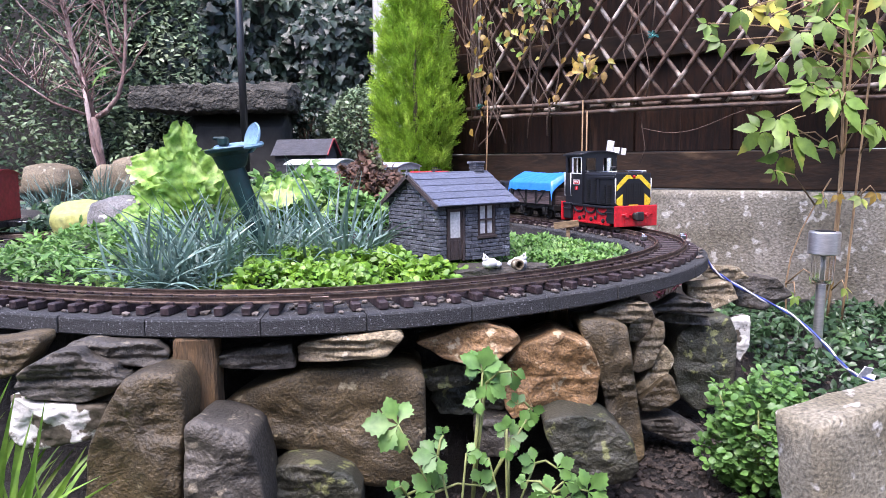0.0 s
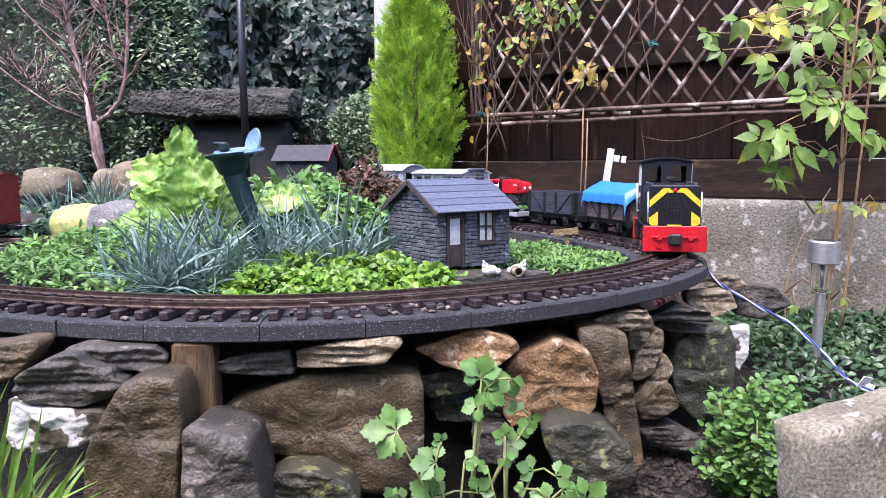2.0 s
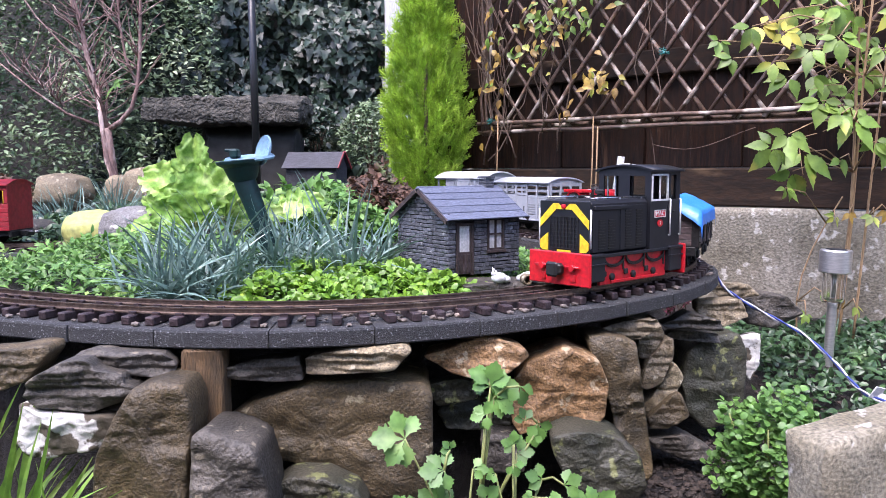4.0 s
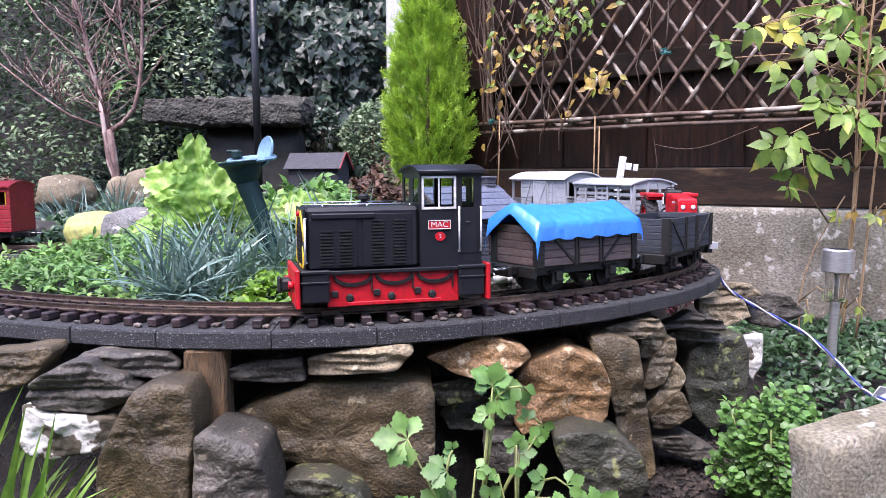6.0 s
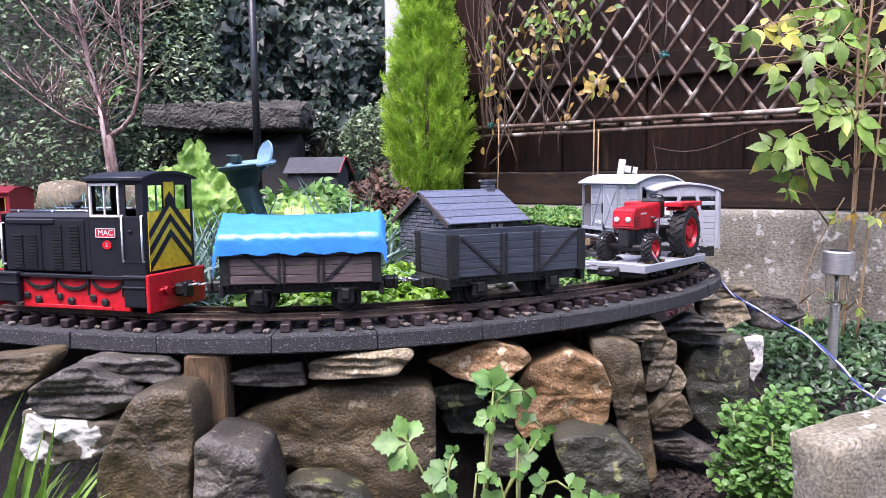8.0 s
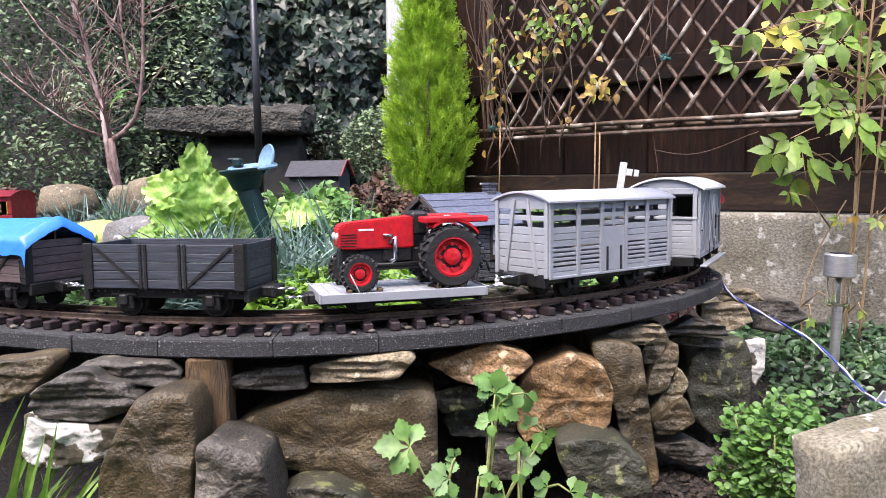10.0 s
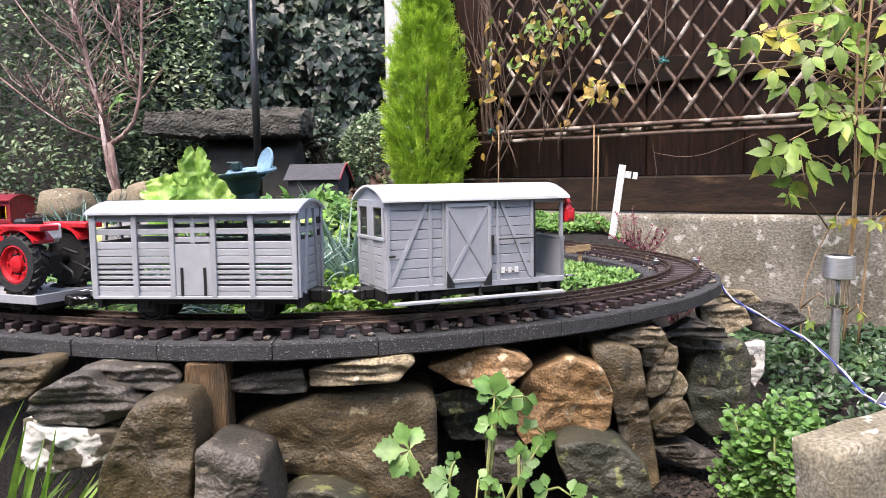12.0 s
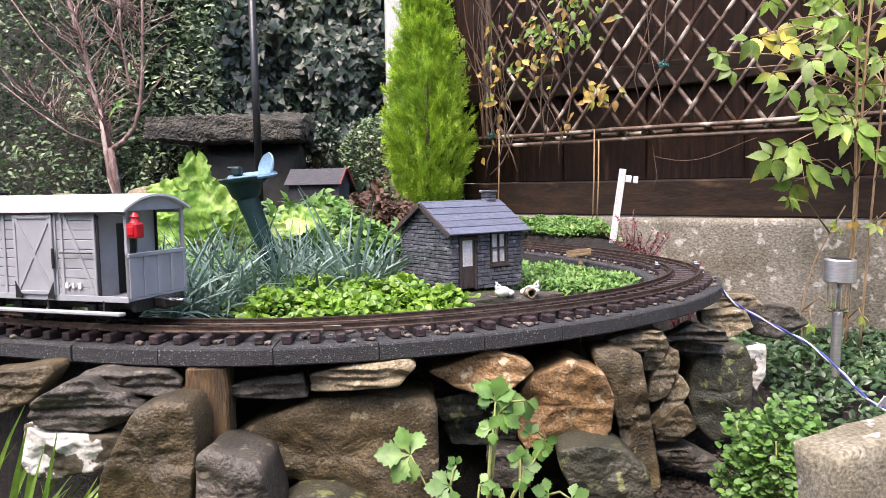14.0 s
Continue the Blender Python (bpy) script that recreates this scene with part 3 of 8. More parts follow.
BROWN_PAINT = mat("brown_wagon_paint", (0.125, 0.090, 0.088), (0.092, 0.066, 0.066), 30, 0.65, 0.25, stretch=(0.4, 1, 3), vary=0.1)
TARP = mat("blue_tarpaulin", (0.025, 0.20, 0.72), (0.03, 0.24, 0.78), 25, 0.36, 0.35, depth=0.003, dirt=0.08, spec=0.9)
RUBBER = mat("tyre_rubber", (0.010, 0.010, 0.011), (0.017, 0.017, 0.017), 70, 0.75, 0.3)
CRIMSON = mat("crimson_coach_paint", (0.33, 0.018, 0.028), (0.27, 0.016, 0.024), 30, 0.45, 0.15, vary=0.08)


def glass(name, tint=(0.9, 0.95, 0.95), rough=0.02):
    m = bpy.data.materials.new(name)
    m.use_nodes = True
    b = m.node_tree.nodes["Principled BSDF"]
    b.inputs["Base Color"].default_value = (*tint, 1)
    b.inputs["Transmission Weight"].default_value = 1.0
    b.inputs["Roughness"].default_value = rough
    b.inputs["IOR"].default_value = 1.1
    return m


GLASS = glass("clear_glazing")
TRAIN = {}


def bar(name, parent, material, x0, x1, y0, y1, z0, z1, bevel=0.0006, label="", m=None):
    bm = bmesh.new()
    box(bm, x0, x1, y0, y1, z0, z1, min(bevel, 0.3 * min(x1 - x0, y1 - y0, z1 - z0)), m)
    return part(name, bm, material, parent, label)


def strap(name, parent, material, p, q, width, thick, label=""):
    """A flat strap between two points of a side (x, y, z), lying in the plane of x and z."""
    p, q = Vector(p), Vector(q)
    d = q - p
    bm = bmesh.new()
    box(bm, -d.length / 2, d.length / 2, -thick / 2, thick / 2, -width / 2, width / 2)
    ang = math.atan2(d.z, d.x)
    bmesh.ops.transform(bm, matrix=Matrix.Translation((p + q) / 2) @ Matrix.Rotation(-ang, 4, "Y"), verts=bm.verts)
    return part(name, bm, material, parent, label)


def boards(parent, material, n, x0, x1, y0, y1, z0, z1, gap=0.0006, along="z", name="plank"):
    """n like planks, stacked upwards (or side by side along x), as parts that share one mesh."""
    w = ((z1 - z0) if along == "z" else (x1 - x0)) / n
    bm = bmesh.new()
    if along == "z":
        box(bm, x0, x1, y0, y1, 0, w - gap, 0.0005)
    else:
        box(bm, 0, w - gap, y0, y1, z0, z1, 0.0005)
    me = mesh_of(name, bm, material)
    for i in range(n):
        ob = new(name, me)
        ob.parent = parent
        ob.matrix_basis = pose(0, 0, z0 + i * w) if along == "z" else pose(x0 + i * w, 0, 0)


def end_boards(parent, material, n, x0, x1, y, z0, z1):
    bm = bmesh.new()
    w = (z1 - z0) / n
    box(bm, x0, x1, -y, y, 0, w - 0.0006, 0.0005)
    me = mesh_of("plank", bm, material)
    for i in range(n):
        ob = new("plank", me)
        ob.parent = parent
        ob.matrix_basis = pose(0, 0, z0 + i * w)


def wheelset(parent, xs, r=0.0145):
    bm = bmesh.new()
    turn = Matrix.Rotation(radians(90), 4, "X")
    for sd in (-1, 1):
        prof = [(r, sd * 0.0195), (r, sd * 0.0225), (r + 0.0022, sd * 0.0195)]
        lathe(bm, [(0.003, 0.0170), (r + 0.002, 0.0170), (r + 0.002, 0.0195), (r, 0.0200), (r - 0.0003, 0.0255), (r - 0.0025, 0.0260), (r - 0.004, 0.0240), (0.005, 0.0245), (0.003, 0.0270)], 20,
              (turn if sd > 0 else Matrix.Rotation(radians(-90), 4, "X")))
    tube(bm, (0, -0.03, 0), (0, 0.03, 0), 0.0025, n=8)
    me = mesh_of("wheelset", bm, CHASSIS)
    for x in xs:
        ob = new("wheelset", me)
        ob.parent = parent
        ob.matrix_basis = pose(x, 0, r)


def coupler(parent, x, z=0.024):
    """A dark buffer block at the end and a bright hook and chain reaching outwards."""
    s = 1 if x > 0 else -1
    bm = bmesh.new()
    box(bm, min(x, x + s * 0.014), max(x, x + s * 0.014), -0.012, 0.012, z - 0.006, z + 0.006, 0.002)
    box(bm, min(x + s * 0.012, x + s * 0.018), max(x + s * 0.012, x + s * 0.018), -0.015, 0.015, z - 0.0065, z + 0.0065, 0.002)
    part("buffer", bm, CHASSIS, parent, "black centre buffer")
    bm = bmesh.new()
    for k in range(2):
        x0 = x + s * (0.017 + 0.011 * k)
        for yy in (-0.003, 0.003):
            tube(bm, (x0, yy + 0.010, z + 0.004), (x0 + s * 0.011, yy + 0.010, z + 0.003), 0.0010, n=6)
        tube(bm, (x0 + s * 0.011, 0.006, z + 0.003), (x0 + s * 0.011, 0.014, z + 0.003), 0.0010, n=6)
    part("coupling_chain", bm, SILVER, parent, "bright coupling chain")


def chassis(t, half, y=0.034, axles=(-0.05, 0.05), top=0.026):
    for sd in (-1, 1):
        bar("solebar", t, CHASSIS, -half, half, min(sd * y, sd * (y - 0.005)), max(sd * y, sd * (y - 0.005)), top - 0.010, top)
        for x in axles:
            bm = bmesh.new()
            box(bm, x - 0.010, x + 0.010, min(sd * y, sd * (y + 0.003)), max(sd * y, sd * (y + 0.003)), 0.007, top - 0.004, 0.001)
            box(bm, x - 0.005, x + 0.005, min(sd * y, sd * (y + 0.007)), max(sd * y, sd * (y + 0.007)), 0.010, 0.020, 0.0015)
            box(bm, x - 0.015, x + 0.015, min(sd * y, sd * (y + 0.004)), max(sd * y, sd * (y + 0.004)), top - 0.008, top - 0.005, 0.001)
            part("axle_guard", bm, CHASSIS, t)
    bar("headstock", t, CHASSIS, half - 0.001, half + 0.005, -0.040, 0.040, top - 0.012, top)
    bar("headstock", t, CHASSIS, -half - 0.005, -half + 0.001, -0.040, 0.040, top - 0.012, top)
    wheelset(t, axles)
    coupler(t, half + 0.005, top - 0.005)
    coupler(t, -half - 0.005, top - 0.005)


def arc_roof(parent, material, x0, x1, y, z, rise, name="roof", label=""):
    bm = bmesh.new()
    n = 12
    rows = []
    for x in (x0, x1):
        up = [bm.verts.new((x, -y + 2 * y * i / n, z + rise * (1 - (2 * i / n - 1) ** 2))) for i in range(n + 1)]
        dn = [bm.verts.new((x, -y + 2 * y * i / n, z - 0.0025 + rise * (1 - (2 * i / n - 1) ** 2))) for i in range(n + 1)]
        rows.append((up, dn))
    (a, b), (c, d) = rows
    for i in range(n):
        bm.faces.new((a[i], a[i + 1], c[i + 1], c[i])).smooth = True
        bm.faces.new((b[i + 1], b[i], d[i], d[i + 1])).smooth = True
        bm.faces.new((a[i + 1], a[i], b[i], b[i + 1]))
        bm.faces.new((c[i], c[i + 1], d[i + 1], d[i]))
    bm.faces.new((a[0], c[0], d[0], b[0]))
    bm.faces.new((c[n], a[n], b[n], d[n]))
    bmesh.ops.recalc_face_normals(bm, faces=bm.faces[:])
    return part(name, bm, material, parent, label)


def end_arch(parent, material, x, y, z, rise, thick=0.002):
    """The curved gable that fills the end under an arched roof."""
    pts = [(-y, z)] + [(-y + 2 * y * i / 10, z + (rise - 0.0005) * (1 - (2 * i / 10 - 1) ** 2)) for i in range(1, 10)] + [(y, z)]
    bm = bmesh.new()
    extrude_outline(bm, pts, thick, Matrix.Translation((x, 0, 0)) @ Matrix.Rotation(radians(90), 4, "Z"))
    part("gable", bm, material, parent)


def locomotive():
    t = thing("locomotive", "black and red toy diesel shunting locomotive with yellow chevron ends", "locomotive")
    L = 0.108
    bar("footplate", t, BLACK, -L, L, -0.043, 0.043, 0.037, 0.041)
    for sd in (-1, 1):
        fr = bar("side_frame", t, RED, -0.077, 0.077, min(sd * 0.034, sd * 0.038), max(sd * 0.034, sd * 0.038), 0.003, 0.037, label="bright red side frame")
        for x in (-0.048, 0.0, 0.048):
            bm = bmesh.new()
            pts = [(x + 0.021 * math.cos(a), 0.0345 - 0.010 * math.sin(a)) for a in [math.pi * i / 10 for i in range(11)]]
            for p, q in zip(pts, pts[1:]):
                for off in (0, 0.002):
                    tube(bm, (p[0], sd * 0.0395, p[1] + off), (q[0], sd * 0.0395, q[1] + off), 0.0012, n=5)
            tube(bm, (x - 0.021, sd * 0.0395, 0.019), (x - 0.021, sd * 0.0395, 0.036), 0.0012, n=5)
            part("leaf_spring", bm, CHASSIS, fr, "black leaf spring")
            bm = bmesh.new()
            lathe(bm, [(0.0045, 0), (0.0045, 0.003), (0.0025, 0.004)], 12, Matrix.Translation((x + 0.004, sd * 0.038, 0.012)) @ Matrix.Rotation(radians(-90 * sd), 4, "X"))
            box(bm, x + 0.017, x + 0.025, min(sd * 0.038, sd * 0.041), max(sd * 0.038, sd * 0.041), 0.013, 0.020, 0.001)
            part("axle_box", bm, CHASSIS, fr)
        bar("rod", t, RED, -0.055, 0.055, min(sd * 0.0395, sd * 0.0415), max(sd * 0.0395, sd * 0.0415), 0.004, 0.008)
        for x in (-L + 0.017, L - 0.017):
            sb = bar("sandbox", t, BLACK, x - 0.0155, x + 0.0155, min(sd * 0.026, sd * 0.046), max(sd * 0.026, sd * 0.046), 0.009, 0.0405, 0.0015, label="black sandbox")
            bar("lid", sb, BLACK, x - 0.0165, x + 0.0165, min(sd * 0.025, sd * 0.0475), max(sd * 0.025, sd * 0.0475), 0.0385, 0.0425, 0.001)
            bar("ledge", sb, BLACK, x - 0.0165, x + 0.0165, min(sd * 0.044, sd * 0.0475), max(sd * 0.044, sd * 0.0475), 0.029, 0.031, 0.0005)
    wheelset(t, (-0.052, 0.0, 0.052), 0.016)
    for s in (-1, 1):
        x = s * L
        beam = bar("buffer_beam", t, RED, min(x, x + s * 0.005), max(x, x + s * 0.005), -0.049, 0.049, 0.004, 0.044, 0.0012, "bright red buffer beam")
        bm = bmesh.new()
        xx = x + s * 0.005
        box(bm, min(xx, xx + s * 0.012), max(xx, xx + s * 0.012), -0.011, 0.011, 0.017, 0.031, 0.003)
        box(bm, min(xx + s * 0.011, xx + s * 0.016), max(xx + s * 0.011, xx + s * 0.016), -0.009, 0.009, 0.015, 0.033, 0.003)
        part("coupler", bm, CHASSIS, beam, "black centre coupler")
        for yy in (-0.024, 0.024):
            bm = bmesh.new()
            tube(bm, (xx, yy, 0.026), (xx + s * 0.006, yy, 0.026), 0.004, n=10)
            tube(bm, (xx + s * 0.003, yy - 0.012, 0.027), (xx + s * 0.003, yy + 0.012, 0.027), 0.0016, n=6)
            box(bm, min(xx, xx + s * 0.002), max(xx, xx + s * 0.002), yy - 0.004, yy + 0.004, 0.010, 0.018)
            part("buffer", bm, RED, beam)
    # bonnet
    bo = bmesh.new()
    box(bo, -0.030, 0.100, -0.039, 0.039, 0.041, 0.106, 0.004)
    bonnet = part("bonnet", bo, BLACK, t)
    for sd in (-1, 1):
        a, b = (0.039, 0.0402) if sd > 0 else (-0.0402, -0.039)
        bar("door", bonnet, BLACK, 0.043, 0.096, a, b, 0.044, 0.094)
        bar("door", bonnet, BLACK, -0.020, 0.036, a, b, 0.044, 0.099)
        bar("hinge_strip", bonnet, BLACK, 0.022, 0.094, sd * 0.040 - 0.002, sd * 0.040 + 0.002, 0.094, 0.100, 0.0015)
        for x, z1 in ((0.077, 0.083), (0.056, 0.083), (0.019, 0.092), (-0.006, 0.092)):
            bm = bmesh.new()
            z = 0.047
            while z < z1:
                vs = box(bm, x - 0.0072, x + 0.0072, -0.0012, 0.0012, z, z + 0.0016)
                bmesh.ops.transform(bm, matrix=Matrix.Translation((0, sd * 0.0405, 0)), verts=vs)
                z += 0.0034
            part("louvre", bm, CHASSIS, bonnet)
        bm = bmesh.new()
        tube(bm, (-0.03, sd * 0.034, 0.1085), (0.094, sd * 0.034, 0.1085), 0.0010, n=6)
        for x in (-0.02, 0.03, 0.08):
            tube(bm, (x, sd * 0.034, 0.105), (x, sd * 0.034, 0.1085), 0.0012, n=6)
        part("rail", bm, SILVER, bonnet, "bright hand rail")
        bm = bmesh.new()
        tube(bm, (0.101, sd * 0.041, 0.050), (0.101, sd * 0.041, 0.095), 0.0012, n=6)
        tube(bm, (0.099, sd * 0.038, 0.050), (0.101, sd * 0.041, 0.050), 0.0012, n=6)
        tube(bm, (0.099, sd * 0.038, 0.095), (0.101, sd * 0.041, 0.095), 0.0012, n=6)
        part("grab_rail", bm, WHITE, bonnet, "white grab rail")
    bm = bmesh.new()
    lathe(bm, [(0.006, 0.105), (0.006, 0.109), (0.0035, 0.110), (0.0035, 0.112), (0.0065, 0.113), (0.0065, 0.1165), (0.004, 0.118)], 14, Matrix.Translation((0.027, 0, 0)))
    part("exhaust", bm, CHASSIS, bonnet, "black exhaust cap")
    # nose: striped panel round a dark grille
    gx = 0.100
    nose = bar("nose_panel", bonnet, BLACK, gx, gx + 0.002, -0.040, 0.040, 0.0415, 0.105, 0.0005)
    for sd in (-1, 1):
        for pts in ([(0.001, 0.0950), (0.009, 0.1020), (0.0175, 0.1020), (0.0390, 0.0825), (0.0390, 0.0720), (0.0125, 0.0950)],
                    [(0.0255, 0.0440), (0.0350, 0.0440), (0.0390, 0.0475), (0.0390, 0.0560), (0.0255, 0.0660)]):
            bm = bmesh.new()
            extrude_outline(bm, [(sd * u, z) for u, z in pts], 0.0008, Matrix.Translation((gx + 0.0029, 0, 0)) @ Matrix.Rotation(radians(90), 4, "Z"))
            part("stripe", bm, YELLOW, nose, "yellow warning stripe")
    bar("stripe", nose, YELLOW, gx + 0.002, gx + 0.0028, -0.011, 0.011, 0.0425, 0.0455, 0.0002, "yellow warning stripe")
    bm = bmesh.new()
    for i in range(9):
        box(bm, gx + 0.002, gx + 0.0032, -0.022, 0.022, 0.047 + i * 0.0048, 0.0482 + i * 0.0048)
    for i in range(9):
        box(bm, gx + 0.002, gx + 0.0034, -0.022 + i * 0.0055 - 0.0005, -0.022 + i * 0.0055 + 0.0005, 0.047, 0.0865)
    part("grille", bm, CHASSIS, nose, "black mesh radiator grille")
    bm = bmesh.new()
    lathe(bm, [(0.003, 0), (0.003, 0.003), (0.001, 0.004)], 10, Matrix.Translation((gx + 0.002, 0, 0.0985)) @ Matrix.Rotation(radians(90), 4, "Y"))
    part("lamp", bm, RED, nose)
    # cab
    bm = bmesh.new()
    X0, X1, Y, Z0, Z1 = -0.104, -0.030, 0.042, 0.041, 0.1435
    wx = (X0, -0.0945, -0.0800, -0.0715, -0.0330, X1)
    for sd in (-1, 1):
        a, b = min(sd * Y, sd * (Y - 0.002)), max(sd * Y, sd * (Y - 0.002))
        box(bm, X0, X1, a, b, Z0, 0.1035)
        box(bm, X0, X1, a, b, 0.1360, Z1)
        for i in (0, 2, 4):
            box(bm, wx[i], wx[i + 1], a, b, 0.1035, 0.1360)
    for x0, x1, low in ((X0, X0 + 0.002, 0.1080), (X1 - 0.002, X1, 0.1080)):
        box(bm, x0, x1, -Y + 0.002, Y - 0.002, Z0, low)
        box(bm, x0, x1, -Y + 0.002, Y - 0.002, 0.1345, Z1)
        for y0, y1 in ((-0.040, -0.033), (-0.009, 0.009), (0.033, 0.040)):
            box(bm, x0, x1, y0, y1, low, 0.1345)
    shell = part("cab_shell", bm, BLACK, t)
    for sd in (-1, 1):
        bm = bmesh.new()
        for u in (0, 1):
            x = (-0.0715, -0.0330)[u]
            box(bm, x - 0.0012, x + 0.0012, sd * Y - 0.0012, sd * Y + 0.0012, 0.1023, 0.1372)
        for z in (0.1035, 0.1360):
            box(bm, -0.0727, -0.0318, sd * Y - 0.0012, sd * Y + 0.0012, z - 0.0012, z + 0.0012)
        box(bm, -0.0530, -0.0515, sd * Y - 0.0010, sd * Y + 0.0010, 0.1035, 0.1360)
        part("window_frame", bm, WHITE, shell, "white window frame")
        bar("pane", shell, GLASS, -0.0715, -0.0330, sd * 0.041 - 0.0004, sd * 0.041 + 0.0004, 0.1035, 0.1360, 0.0)
        for x in (-0.0760, -0.1025):
            bm = bmesh.new()
            tube(bm, (x, sd * 0.0445, 0.057), (x, sd * 0.0445, 0.104), 0.0011, n=6)
            for z in (0.057, 0.104):
                tube(bm, (x, sd * 0.042, z), (x, sd * 0.0445, z), 0.0011, n=6)
            part("grab_rail", bm, WHITE, shell, "white grab rail")
        bar("door", shell, BLACK, -0.0985, -0.0765, min(sd * 0.042, sd * 0.0428), max(sd * 0.042, sd * 0.0428), 0.055, 0.1030)
        bar("door_handle", shell, CHASSIS, -0.089, -0.084, min(sd * 0.0428, sd * 0.0445), max(sd * 0.0428, sd * 0.0445), 0.087, 0.089)
        bar("window_catch", shell, BLACK, -0.0785, -0.072, min(sd * 0.042, sd * 0.043), max(sd * 0.042, sd * 0.043), 0.089, 0.097)
        plate = bar("nameplate", shell, RED, -0.0655, -0.0395, min(sd * 0.042, sd * 0.0432), max(sd * 0.042, sd * 0.0432), 0.0815, 0.0905, 0.0004, "red nameplate with pale raised letters")
        bm = bmesh.new()
        for y0 in (0.0812, 0.0900):
            box(bm, -0.066, -0.039, sd * 0.0433 - 0.0005, sd * 0.0433 + 0.0005, y0, y0 + 0.0008)
        for x0 in (-0.066, -0.0398):
            box(bm, x0, x0 + 0.0008, sd * 0.0433 - 0.0005, sd * 0.0433 + 0.0005, 0.0812, 0.0908)
        part("border", bm, WHITE, plate)
        face = Matrix.Translation((-0.0525, sd * 0.0432, 0.0860)) @ Matrix.Rotation(radians(180 if sd > 0 else 0), 4, "Z") @ Matrix.Rotation(radians(90), 4, "X")
        bm = text_mesh("MAC", 0.0085, 0.0004)
        bmesh.ops.transform(bm, matrix=face @ Matrix.Diagonal((1.15, 1, 1, 1)), verts=bm.verts)
        part("lettering", bm, WHITE, plate)
        bm = bmesh.new()
        lathe(bm, [(0.0062, 0), (0.0062, 0.0012)], 20, Matrix.Translation((-0.0535, sd * 0.042, 0.0735)) @ Matrix.Rotation(radians(-90 * sd), 4, "X"))
        for v in bm.verts:
            v.co.z = 0.0735 + (v.co.z - 0.0735) * 0.75
        disc = part("number_disc", bm, RED, shell, "oval red number plate")
        bm = text_mesh("2", 0.006, 0.0003)
        bmesh.ops.transform(bm, matrix=Matrix.Translation((-0.001, 0, -0.0125)) @ face, verts=bm.verts)
        part("lettering", bm, WHITE, disc)
    for x in (X0 + 0.001, X1 - 0.001):
        for y0, y1 in ((-0.033, -0.009), (0.009, 0.033)):
            bar("pane", shell, GLASS, x - 0.0004, x + 0.0004, y0, y1, 0.108, 0.1345, 0.0)
    arc_roof(t, BLACK, -0.1085, -0.0265, 0.0465, 0.1425, 0.0070, label="black arched cab roof")
    end_arch(shell, BLACK, X0 + 0.003, Y, 0.1425, 0.0055)
    end_arch(shell, BLACK, X1 - 0.001, Y, 0.1425, 0.0055)
    back = bar("back_panel", shell, YELLOW, X0 - 0.0012, X0, -0.036, 0.036, 0.046, 0.1075, 0.0003, "yellow back panel with black chevrons")
    bar("centre_panel", shell, YELLOW, X0 - 0.0012, X0, -0.0085, 0.0085, 0.1077, 0.138, 0.0003)
    for i in range(4):
        z0 = 0.046 + 0.0165 * i
        for sd in (-1, 1):
            ztop = z0 + 0.042
            pts = [(0, min(ztop - 0.008, 0.135)), (0.0355, z0), (0.0355, z0 + 0.0082), (0, ztop)]
            if i == 3:
                pts = [(0, 0.119), (0.0083, 0.110), (0.0083, 0.119), (0, 0.128)]
            bm = bmesh.new()
            extrude_outline(bm, [(sd * u, z) for u, z in pts], 0.0008, Matrix.Translation((X0 - 0.0012, 0, 0)) @ Matrix.Rotation(radians(90), 4, "Z"))
            part("chevron", bm, BLACK, back, "black chevron")
    bar("floor", shell, CHASSIS, X0 + 0.002, X1 - 0.002, -0.039, 0.039, 0.0412, 0.045)
    bar("control_desk", shell, CHASSIS, -0.050, -0.034, -0.020, 0.020, 0.045, 0.095, 0.002)
    return t


